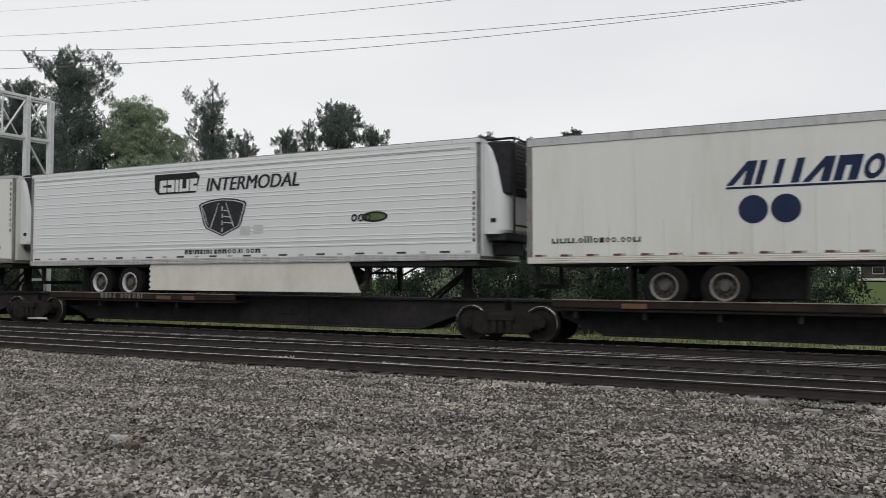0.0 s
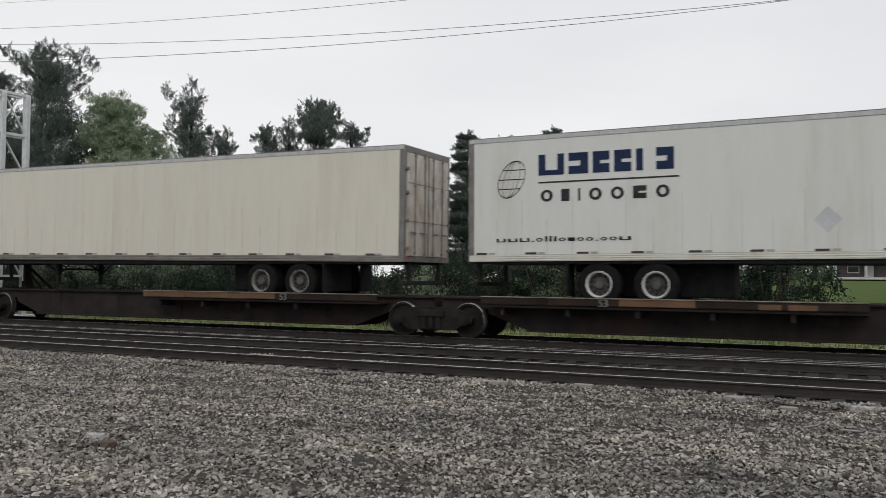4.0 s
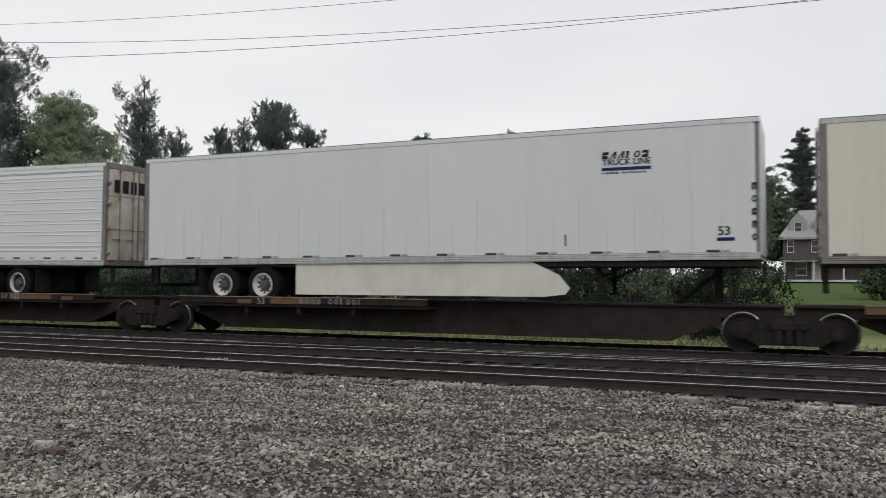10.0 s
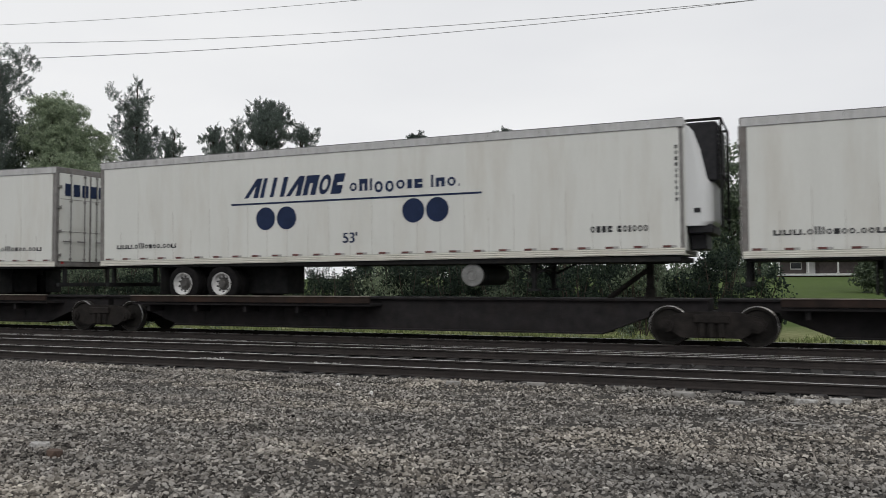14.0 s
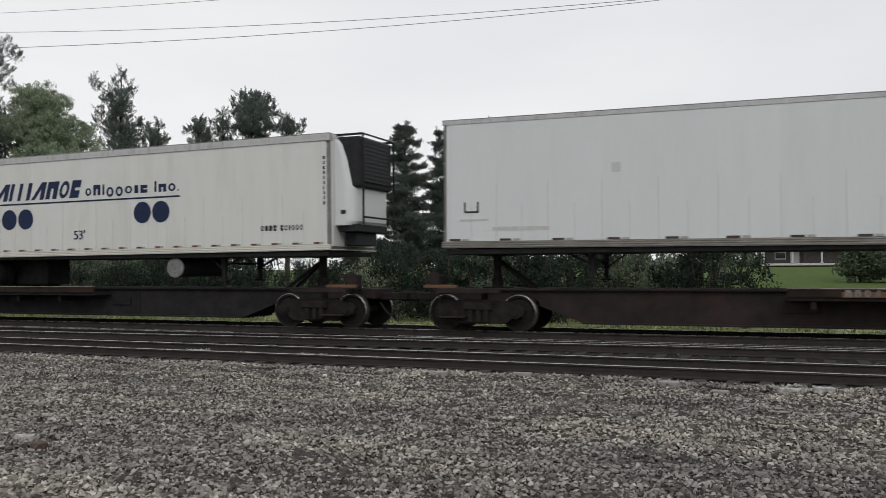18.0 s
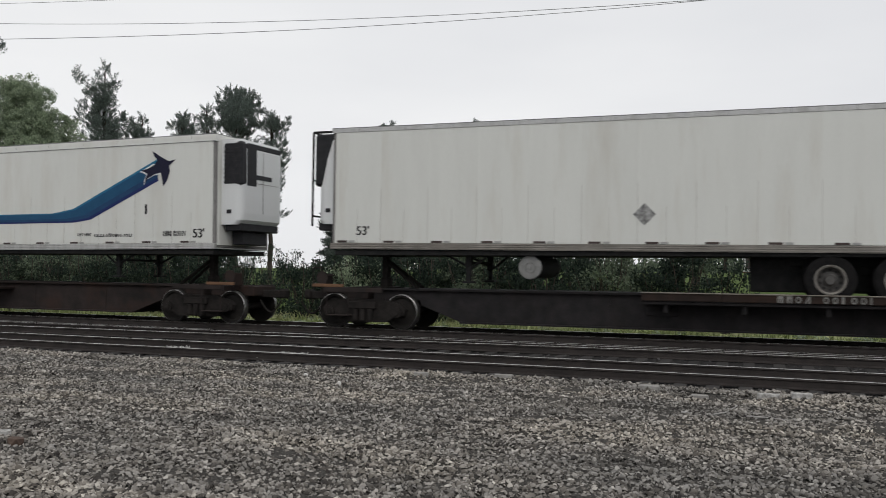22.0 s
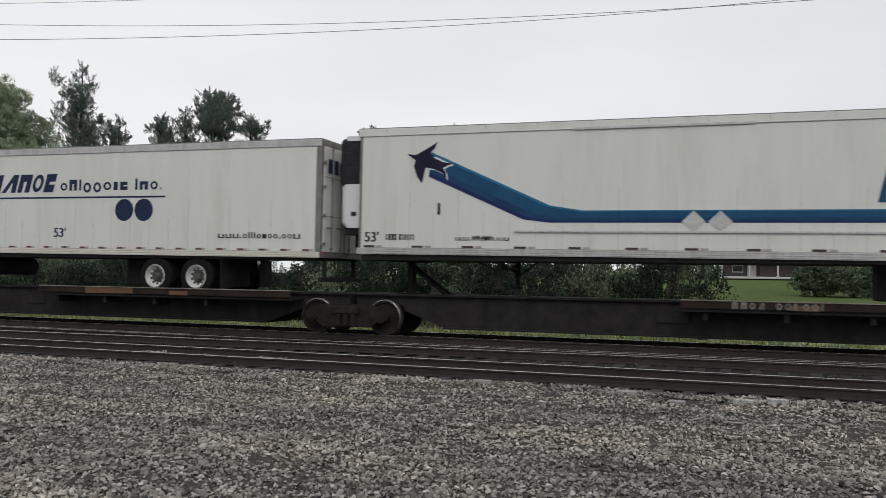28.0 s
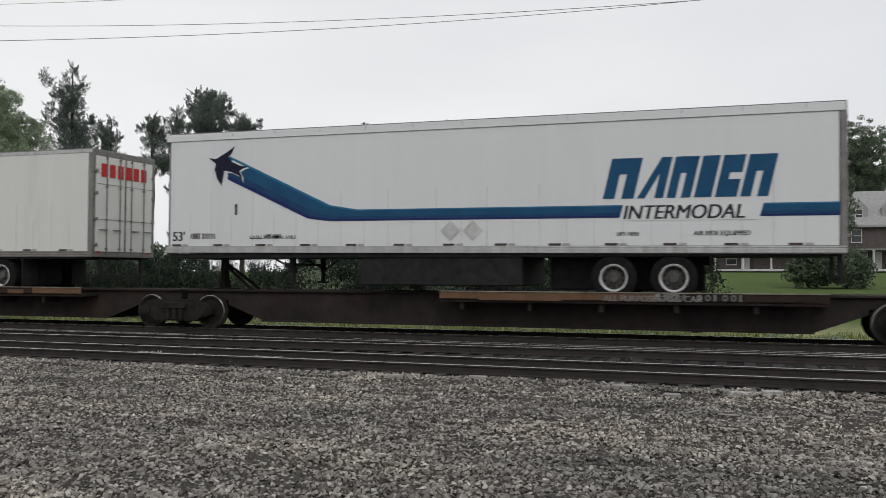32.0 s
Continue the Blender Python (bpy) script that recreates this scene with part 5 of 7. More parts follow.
TRAILERS = [
    # left end on the train, nose, livery, paint, label, cooling unit, skirt (from, to, style), details
    (342.72, 1, "dots", WARM, ALLI, "a", None, {"rim": "dull"}),
    (325.33, 1, "shield", WHITE, SHIELD, "a", (5.23, 12.6, "saw"), {"eco": (12.45, 3.04), "vertical_code": 1, "patches": ((8.75, 9.1, 2.68, 2.92, "smudge"), (9.22, 9.56, 2.72, 2.95, "smudge"))}),
    (308.27, 1, "plain", WARM, BARE, "a", None, {"dia": ((7.17, 3.19, 0.2), (7.78, 3.26, 0.18), (9.18, 2.94, 0.2), (9.76, 2.74, 0.2)), "fifty": 1, "vertical_code": 1}),
    (291.16, 1, "dots", WARM, ALLI, "a", None, {"rim": "dull"}),
    (273.06, -1, "dots", CREAM, ALLI, "a", None, {"rear_name": "navy", "axle": 3.3, "word": (4.59, 11.6, (5.01, 10.5), 3.50)}),
    (253.80, 1, "globe", WARM, "off-white refrigerated trailer with navy bars and a wire globe", "b", None, {}),
    (235.82, -1, "plain", CREAM, "cream trailer with rusty rear doors on spine car", None, None, {"rim": "dull", "door": RUSTDOOR}),
    (218.81, -1, "truckline", COOL, TLINE, None, (4.2, 10.8, "round"), {}),
    (201.50, -1, "dots", COOL, ALLI, None, None, {"patches": ((12.95, 13.2, 2.19, 2.29, "smudge"), (13.2, 15.4, 2.19, 2.215, "smudge")), "rear_name": "navy", "axle": 3.55}),
    (184.29, -1, "shield", WHITE, SHIELD, "a", (5.3, 10.75, "saw"), {"eco": (2.49, 3.07), "patches": ((6.50, 6.74, 2.72, 3.0, "smudge"), (6.8, 7.05, 2.8, 3.08, "smudge")), "door": RUSTDOOR, "rear_name": "ink"}),
    (165.20, 1, "star", WARM, TEMP, "b", None, {"unit": UNITCREAM, "marks": ((7.78, 3.07), (10.4, 2.7)), "spots": ((1.95, 2.35, 2.32, 2.62), (2.9, 3.3, 3.3, 3.75))}),
    (147.90, 1, "truckline", COOL, TLINE, None, (4.9, 12.4, "round"), {"rim": "bright"}),
    (131.02, 1, "plain", CREAM, BARE, "a", None, {"rim": "dull", "fifty": 1, "vertical_code": 1, "patches": ((7.95, 8.3, 3.0, 3.22, "pale"), (8.15, 8.3, 3.2, 3.28, "ink")), "axle": 2.9}),
    (113.72, 1, "truckline", COOL, TLINE, None, (4.9, 12.1, "round"), {"rim": "bright", "axle": 2.6}),
    (96.05, -1, "shield", WHITE, SHIELD, "a", (5.3, 10.9, "plain"), {"eco": (6.39, 1.64), "door": RUSTDOOR, "rear_name": "ink", "axle": 3.43}),
    (76.91, 1, "dots", WARM, ALLI, "a", None, {"grow": 1.02, "word": (4.84, 11.05, (5.57, 9.80), 3.69), "disc_height": (3.05, 3.10), "axle": 3.3}),
    (59.60, 1, "shield", WHITE, SHIELD, "a", (5.4, 11.9, "plain"), {"rim": "bright", "grow": 1.003, "eco": (9.0, 1.64), "vertical_code": 1}),
    (42.38, 1, "dots", WARM, ALLI, "a", None, {"rim": "bright", "axle": 3.4, "word": (4.49, 11.45, (5.03, 10.22), 3.50)}),
    (25.07, 1, "dots", WARM, ALLI, "a", None, {"rim": "bright", "word": (4.90, 11.07, (5.57, 9.80), 3.60), "axle": 2.85}),
    (7.16, -1, "dots", WARM, ALLI, None, None, {"rear_name": "navy", "axle": 3.2}),
    (-12.35, 1, "dots", WHITE, ALLI, "a", None, {}),
    (-32.31, -1, "dots", COOL, ALLI, "a", None, {"rim": "dull", "axle": 2.85, "word": (4.70, 11.65, (5.40, 10.35), 3.76), "patches": ((2.62, 2.67, 4.16, 4.74, "smudge"), (3.11, 3.16, 4.16, 4.74, "smudge"), (2.67, 3.11, 4.16, 4.21, "smudge"), (3.64, 4.11, 3.80, 3.83, "cream"), (3.60, 4.08, 3.56, 3.59, "cream"))}),
    (-51.00, -1, "plain", COOL, BARE, None, None, {"rim": "dull", "grow": 1.035, "door": CREAM, "patches": ((0.55, 0.59, 2.70, 2.95, "ink"), (0.87, 0.91, 2.70, 2.95, "ink"), (0.59, 0.87, 2.70, 2.74, "ink"), (0.45, 1.15, 2.52, 2.56, "smudge"), (1.25, 2.6, 2.30, 2.38, "smudge"), (4.0, 4.2, 3.5, 3.7, "smudge")), "axle": 1.8}),
    (-70.15, 1, "dots", WARM, ALLI, "a", None, {"rim": "bright", "word": (4.80, 11.60, (5.38, 10.30), 3.55)}),
    (-88.01, -1, "shield", WHITE, SHIELD, "a", None, {"rim": "bright", "grow": 1.035, "eco": (6.25, 1.56), "stickers": ((2.93, 2.41), (12.75, 2.32), (13.43, 2.31)), "low_diamonds": (9.13, 9.62), "tool_box": 1, "rear_name": "ink", "axle": 2.45}),
    (-105.32, -1, "dots", WARM, ALLI, None, None, {"axle": 3.05, "word": (4.71, 11.69, (5.43, 10.38), 3.66)}),
    (-123.06, -1, "plain", WARM, BARE, "a", None, {"grow": 1.02, "dia": ((8.35, 2.86, 0.2),), "fifty": 1, "axle": 2.78}),
    (-140.19, -1, "plain", WARM, BARE, "a", None, {"rim": "dull", "grow": 1.02, "door": RUSTDOOR, "dia": ((7.6, 2.7, 0.24),), "fifty": 1, "axle": 3.6}),
    (-159.71, 1, "arrow", WARM, ARROW, "c", None, {"axle": 2.8, "low_mark": 2.34}),
    (-177.40, 1, "redsign", CREAM, "cream refrigerated trailer with a square red sign", "b", None, {"axle": 3.5, "unit": WARM}),
    (-194.80, 1, "dots", WHITE, ALLI, "a", None, {}),
    (-212.39, 1, "star", WARM, TEMP, "b", None, {"unit": UNITCREAM}),
    (-231.35, -1, "ribbed", WHITE, "white ribbed trailer with bare aluminium rear doors", None, (0.5, 10.4, "plain"), {"door": ALUDOOR, "axle": 2.82}),
    (-250.33, 1, "arrow", WHITE, ARROW, "c", None, {"inter": 1}),
    (-268.27, -1, "arrow", WARM, ARROW, "c", None, {"drip": 1, "rear_name": "teal", "axle": 1.9}),
    (-285.42, -1, "dots", WARM, ALLI, "a", None, {"rim": "bright", "rear_name": "navy", "axle": 3.57, "word": (4.58, 11.54, (4.98, 10.30), 3.60)}),
    (-302.63, -1, "dots", WARM, ALLI, "a", None, {"rim": "bright", "axle": 3.6, "word": (4.62, 11.62, (5.13, 10.55), 3.56)}),
    (-320.21, -1, "dots", WARM, ALLI, None, None, {"rim": "dull", "axle": 2.96, "word": (4.61, 11.56, (5.0, 10.52), 3.55)}),
    (-339.26, 1, "arrow", WARM, ARROW, "c", None, {"drip": 1, "axle": 3.0}),
    (-359.50, -1, "arrow", WHITE, ARROW, None, None, {"grow": 1.055, "inter": 1, "tool_box": 1, "rear_name": "teal", "axle": 3.35, "low_mark": 2.40}),
    (-378.05, -1, "plain", WARM, "off-white trailer with red bars on its rear doors", None, None, {"rear_name": "red"}),
]


# ---- the spine cars ----
def sill_mesh(length, mat):
    """The centre beam of one platform: deep in the middle, raised over the trucks."""
    h = length / 2
    poly = [(-h + 0.1, 0.72), (-h + 1.36, 0.72), (-h + 1.37, 0.60), (-h + 2.45, 0.2), (h - 2.45, 0.2), (h - 1.37, 0.60), (h - 1.36, 0.72), (h - 0.1, 0.72), (h - 0.1, 0.98), (-h + 0.1, 0.98)]
    s = Shape().prism(poly, -0.62, 0.62)
    s.prism([(x, z) for x, z in [(-h + 2.4, 0.19), (h - 2.4, 0.19), (h - 2.4, 0.23), (-h + 2.4, 0.23)]], -0.72, 0.72)
    for i in range(5):
        x = -h + 3.4 + (length - 6.8) * i / 4
        s.box(x - 0.02, x + 0.02, -0.635, 0.635, 0.24, 0.97, 0)
    s.box(-h + 0.1, h - 0.1, -0.72, 0.72, 0.95, 1.0, 0.01)
    return s.mesh("centre_sill", mat)


def deck_mesh(x0, x1, mat):
    """A wheel platform: floor, raised edge beams and cross bearers."""
    s = Shape().box(x0, x1, -1.28, 1.28, 0.78, 0.848, 0.01)
    return s.mesh("wheel_deck", mat)


def edge_mesh(x0, x1, mat, low=0.80):
    s = Shape().box(x0, x1, -1.34, -1.285, low, 1.04, 0.012)
    s.box(x0, x1, -1.36, -1.27, 1.02, 1.045, 0.006, 1)
    return s.mesh("edge_beam", mat, WORNLIP)


def hitch_mesh(n):
    """A folding stand: a slim leaning strut with a head plate."""
    s = Shape().box(-0.1, 0.1, -0.16, 0.16, 0.98, 1.25, 0.02).box(-0.075, 0.075, -0.12, 0.12, 1.2, 1.80, 0.015)
    s.tube((-n * 0.95, -0.2, 1.0), (-n * 0.06, -0.1, 1.66), 0.045, 8).tube((-n * 0.95, 0.2, 1.0), (-n * 0.06, 0.1, 1.66), 0.045, 8)
    s.box(-0.36, 0.36, -0.45, 0.45, 1.79, 1.85, 0.015)
    s.box(-0.3, 0.3, -0.3, 0.3, 0.97, 1.03, 0.01)
    return s.mesh("trailer_hitch", CASTING)


def truck_frame_mesh():
    """Two cast side frames with their springs and the bolster between."""
    s = Shape()
    for y in (-1.02, 0.86):
        outer = [(-1.12, 0.50), (-1.08, 0.36), (-0.86, 0.33), (-0.62, 0.18), (0.62, 0.18), (0.86, 0.33), (1.08, 0.36), (1.12, 0.50), (1.0, 0.62), (0.5, 0.74), (-0.5, 0.74), (-1.0, 0.62)]
        s.prism(outer, y, y + 0.16)
        for x in (-0.915, 0.915):
            s.tube((x, y - 0.06, 0.43), (x, y + 0.1, 0.43), 0.13, 12)
            s.tube((x, y - 0.1, 0.43), (x, y, 0.43), 0.07, 8)
        for x in (-0.2, 0.0, 0.2):
            s.tube((x, y - 0.03, 0.22), (x, y - 0.03, 0.5), 0.075, 8)
        s.box(-0.36, 0.36, y - 0.1, y + 0.2, 0.5, 0.68, 0.02)
    s.box(-0.26, 0.26, -0.9, 0.9, 0.5, 0.72, 0.03)
    for x in (-0.915, 0.915):
        s.tube((x, -0.9, 0.43), (x, 0.9, 0.43), 0.085, 10)
    for x in (-0.35, 0.35):
        s.box(x - 0.06, x + 0.06, -0.9, 0.9, 0.36, 0.44, 0.01)
    return s.mesh("side_frames", CASTING)


def rail_wheel_mesh():
    prof = [(-0.07, 0.0), (-0.07, 0.12), (-0.03, 0.15), (-0.02, 0.33), (-0.068, 0.36), (-0.078, 0.415)]
    s = Shape().lathe(prof, 0, 0.43, 32)
    s.lathe([(-0.078, 0.415), (-0.070, 0.429), (0.06, 0.432)], 0, 0.43, 32, 1)
    s.lathe([(0.06, 0.432), (0.065, 0.457), (0.085, 0.457), (0.085, 0.36), (0.05, 0.15), (0.07, 0.1), (0.07, 0.0)], 0, 0.43, 32)
    return s.mesh("wheel", WHEELFACE, TREAD)


def coupler_mesh(n):
    s = Shape().box(*sorted((n * 1.2, n * 2.05)), -0.11, 0.11, 0.68, 0.88, 0.02)
    s.box(*sorted((n * 1.95, n * 2.17)), -0.17, 0.15, 0.66, 0.92, 0.05)
    pts = [Vector((n * (1.5 + 0.65 * i / 8), -0.3, 0.62 - 0.32 * math.sin(math.pi * i / 8))) for i in range(9)]
    for p, q in zip(pts, pts[1:]):
        s.tube(p, q, 0.025, 6)
    return s.mesh("coupler", CASTING)


def end_sill_mesh(n):
    s = Shape().box(*sorted((n * 0.1, n * 1.45)), -0.55, 0.55, 0.72, 0.98, 0.02)
    s.box(*sorted((n * 0.9, n * 1.0)), -1.25, 1.25, 0.86, 1.0, 0.015)
    for y in (-1.2, -0.7):
        s.tube((n * 0.95, y, 1.0), (n * 0.95, y, 1.3), 0.015, 6)
    s.tube((n * 0.95, -1.2, 1.3), (n * 0.95, -0.7, 1.3), 0.015, 6)
    s.box(*sorted((-n * 0.6, n * 0.95)), -1.27, -1.2, 0.9, 1.02, 0.01)
    s.box(*sorted((n * 0.3, n * 0.9)), -1.26, -0.6, 0.32, 0.35, 0.006)
    for x in (0.3, 0.9):
        s.tube((n * x, -1.25, 0.33), (n * x, -1.25, 0.95), 0.012, 6)
    s.box(*sorted((n * 0.45, n * 1.3)), -1.27, -1.19, 1.02, 1.10, 0.012, 1)
    s.box(*sorted((n * 1.05, n * 1.13)), -1.0, -0.6, 1.0, 1.34, 0.02)
    s.tube((n * 1.09, -1.13, 1.25), (n * 1.09, -1.10, 1.25), 0.16, 12)
    for y in (-1.24, -0.8):
        s.tube((n * 1.28, y, 0.95), (n * 1.28, y, 1.5), 0.013, 6)
    s.tube((n * 1.28, -1.24, 1.5), (n * 1.28, -0.8, 1.5), 0.013, 6)
    return s.mesh("end_platform", CARRUST, CARTAN)


# first truck, last truck, number of platforms, tone of the paint, share of orange edge
CARS = [
    (358.95, 273.85, 5, CARBLACK, 0.15), (269.55, 185.0, 5, CARRUST, 0.35), (180.8, 96.75, 5, CARRUST, 0.35), (92.4, 7.9, 5, CARBLACK, 0.0),
    (3.2, -50.2, 3, CARRUST, 0.2), (-54.6, -139.4, 5, CARBLACK, 0.06), (-144.3, -230.5, 5, CARRUST, 0.5), (-234.8, -319.4, 5, CARBLACK, 0.15),
    (-323.6, -395.2, 4, CARRUST, 0.75),
]


def spine_car(first, last, count, mat, orange, rng):
    label = "black and rust-brown articulated spine car on two-axle trucks" if mat is CARBLACK else "rusty articulated spine car with orange-edged wheel decks"
    root = thing("spine_car", label, "railcar", "spine cars of the train")
    mid = (first + last) / 2
    pitch = (first - last) / count
    frame_me = shared(("truckframe",), truck_frame_mesh)
    wheel_me = shared(("railwheel",), rail_wheel_mesh)
    for i in range(count + 1):
        x = first - pitch * i - mid
        truck = part("truck", frame_me, root, "dark cast steel two-axle truck", pose(x, 0, 0))
        for dx in (-0.915, 0.915):
            part("wheel", wheel_me, truck, "", pose(dx, -0.72, 0))
            part("wheel", wheel_me, truck, "", pose(dx, 0.72, 0, 0, 0, 180))
    for n, x in ((1, first - mid), (-1, last - mid)):
        part("end_platform", shared(("endsill", n), lambda: end_sill_mesh(n)), root, "", pose(x, 0, 0))
        part("coupler", shared(("coupler", n), lambda: coupler_mesh(n)), root, "", pose(x, 0, 0))
    for i in range(count):
        c = first - pitch * (i + 0.5)
        x = c - mid
        sill = part("centre_sill", shared(("sill", round(pitch, 2), mat.name), lambda: sill_mesh(pitch, mat)), root, "", pose(x, 0, 0))
        near = min(TRAILERS, key=lambda q: abs(q[0] + LEN / 2 - c))
        n = near[1]
        # the deck lies under the trailer's wheels, the hitch under its nose
        wheel_x = near[0] + LEN / 2 - n * (LEN / 2 - 3.6) - c
        d0, d1 = (max(wheel_x - 3.3, -pitch / 2 + 1.4), wheel_x + 5.0) if n > 0 else (wheel_x - 5.0, min(wheel_x + 3.3, pitch / 2 - 1.4))
        part("wheel_deck", shared(("deck", round(d0, 1), round(d1, 1), mat.name), lambda: deck_mesh(d0, d1, mat)), sill)
        for j in range(int((d1 - d0) / 1.6)):
            part("cross_bearer", shared(("bearer", mat.name), lambda: Shape().box(-0.05, 0.05, -1.2, 1.2, 0.60, 0.78, 0.01).mesh("cross_bearer", mat)), sill, "", pose(d0 + 0.5 + 1.6 * j, 0, 0))
        # edge beams in lengths of changing paint
        k, m = 5, (d1 - d0) / 5
        for j in range(k):
            tan = rng.random() < orange
            if 0.45 < orange < 0.6:
                tan = (j if n > 0 else 4 - j) < 2
            e = CARTAN if tan else EDGEBROWN
            low = 0.78 if 0.45 < orange < 0.6 and tan else 0.86
            part("edge_beam", shared(("edge", round(m, 1), e.name, low), lambda: edge_mesh(-m / 2 + 0.004, m / 2 - 0.004, e, low)), sill, "faded orange edge beam" if e is CARTAN else "", pose(d0 + m * (j + 0.5), 0, 0))
        hx = near[0] + LEN / 2 + n * (LEN / 2 - 0.95) - c
        part("trailer_hitch", shared(("hitch", n), lambda: hitch_mesh(n)), sill, "", pose(hx, 0, 0))
        for j in range(2 if orange > 0.12 else 0):
            patch = shared(("orangepatch", j), lambda: Shape().box(-0.22 - 0.06 * j, 0.22 + 0.06 * j, -1.349, -1.341, 0.86, 0.97, 0).mesh("paint_patch", CARTAN))
            part("paint_patch", patch, sill, "faded orange paint patch", pose(rng.uniform(d0 + 0.4, d1 - 0.4), 0, 0))
        u = rng.uniform(d0 + 1.0, d1 - 3.2)
        lettered = rng.random() < 0.5
        for j, form in enumerate("hhow-oojooi"):
            if form != "-" and lettered:
                mark = shared(("rowmark", form), lambda: letter_block(0.11 if form != "i" else 0.04, 0.14, 0, MARK, form))
                part("code_marking", mark, sill, "", pose(u + 0.17 * j, -1.351 - FACE, 0.87))
        if orange > 0.3:
            me, mm = words("53", 0.24, 0, MARK, d0 + m * 1.72 if n > 0 else d1 - m * 1.9, 0.85, -1.345)
            part("length_mark", me, sill, "", mm)
        part("side_panel", shared(("spanel", mat.name), lambda: Shape().box(-0.35, 0.35, -0.66, -0.6, 0.5, 0.72, 0.01).mesh("side_panel", mat)), sill, "", pose(rng.uniform(-2, 2), 0, 0))
    return root, mid


MOVING = []
random.seed(11)
for row in TRAILERS:
    off, n, kind, paint, label, reefer, skirt, spec = row
    axle = spec.get("axle", 3.15)
    MOVING.append((*trailer(off, n, kind, paint, label, reefer, skirt, spec, axle), SIDE + HALF, DECK))
for row in CARS:
    car, middle = spine_car(*row, random.Random(int(row[0] * 10)))
    if row is CARS[-1]:
        me, m = words("ALL PURPOSE SPINE CAR", 0.185, 0, MARK, -348.17 - middle, 0.85, -1.352)
        part("lettering", me, car, "faded white lettering", m)
        part("paint_patch", Shape().box(-350.99 - middle, -349.1 - middle, -1.351, -1.341, 0.84, 0.985, 0).mesh("paint_patch", CARTAN), car, "faded orange paint patch")
    MOVING.append((car, middle, TRACK, 0.0))


# ---- ground and tracks ----
NEAR_Z = -0.20            # rail heads of the near track
PROFILE = [(-40, -0.20), (4, -0.22), (9, -0.31), (13, -0.36), (14.25, -0.385), (14.6, -0.40), (17.4, -0.39), (18.0, -0.30), (21.8, -0.22), (23.0, -0.45),
           (25.0, -0.55), (30, -0.35), (60, 0.45), (105, 1.42), (160, 1.42), (900, 0.2)]


def ground_height(y):
    for (a, za), (b, zb) in zip(PROFILE, PROFILE[1:]):
        if y <= b:
            return za + (zb - za) * (y - a) / (b - a)
    return PROFILE[-1][1]


def lumps(x, y):
    near = 0.05 + 0.05 * min(1.0, max(0.0, (y - 10) / 3)) if y < 13.9 else 0.02 if y < 23 else 0.08
    return near * noise.noise(Vector((x * 0.7, y * 0.9, 0))) + 0.35 * near * noise.noise(Vector((x * 2.7, y * 3.1, 5)))


def build_ground():
    xs = [-900, -500, -250, -150, -100, -70] + [-50 + 0.5 * i for i in range(141)] + [30, 50, 100, 200, 400, 900]
    ys = [-200, -60, -20, 0] + [2 + 0.25 * i for i in range(93)] + [26 + i for i in range(0, 30, 2)] + [60, 70, 80, 95, 105, 130, 200, 400, 900]
    s = Shape()
    v = [(x, y, ground_height(y) + (lumps(x, y) if abs(x) < 60 and 0 < y < 60 else 0)) for y in ys for x in xs]
    k = len(xs)
    s.add(v, [(j * k + i, j * k + i + 1, (j + 1) * k + i + 1, (j + 1) * k + i) for j in range(len(ys) - 1) for i in range(k - 1)])
    me = s.mesh("ground", GROUND)
    for p in me.polygons:
        p.use_smooth = True
    return thing("ground", "grey gravel verge, dark trackbed and green lawn behind", "ground", kind="structure", data=me)


build_ground()


def rail_mesh(x0, x1, y0, y1, z):
    """One rail: foot, web and a polished head."""
    poly = [(-0.075, -0.17), (0.075, -0.17), (0.075, -0.155), (0.012, -0.135), (0.012, -0.045), (0.036, -0.035), (0.036, -0.006), (0.028, 0.0), (-0.028, 0.0), (-0.036, -0.006),
            (-0.036, -0.035), (-0.012, -0.045), (-0.012, -0.135), (-0.075, -0.155)]
    s = Shape()
    k = len(poly)
    v = [(x, yy + a, z + b) for x, yy in ((x0, y0), (x1, y1)) for a, b in poly]
    for i in range(k):
        j = (i + 1) % k
        s.add([v[i], v[j], v[k + j], v[k + i]], [(0, 1, 2, 3)], 1 if i in (6, 7, 8) else 0)
    return s.mesh("rail", RAILWEB, RAILHEAD)


def tie_mesh():
    return Shape().box(-0.11, 0.11, -1.3, 1.3, -0.33, -0.165, 0.015).mesh("tie", TIE)


def track(name, label, y, z, rails, x0, x1):
    t = thing(name, label, "railway track", kind="structure")
    for a, b, c, d, zz in rails:
        part("rail", rail_mesh(a, b, c, d, zz), t, "steel rail with a polished head")
    tm = shared(("tie",), tie_mesh)
    rng = random.Random(5)
    n = int((x1 - x0) / 0.53)
    for i in range(n):
        part("tie", tm, t, "", pose(x0 + 0.53 * i + rng.uniform(-0.03, 0.03), y, z + rng.uniform(-0.01, 0.005), 0, 0, rng.uniform(-1, 1)))


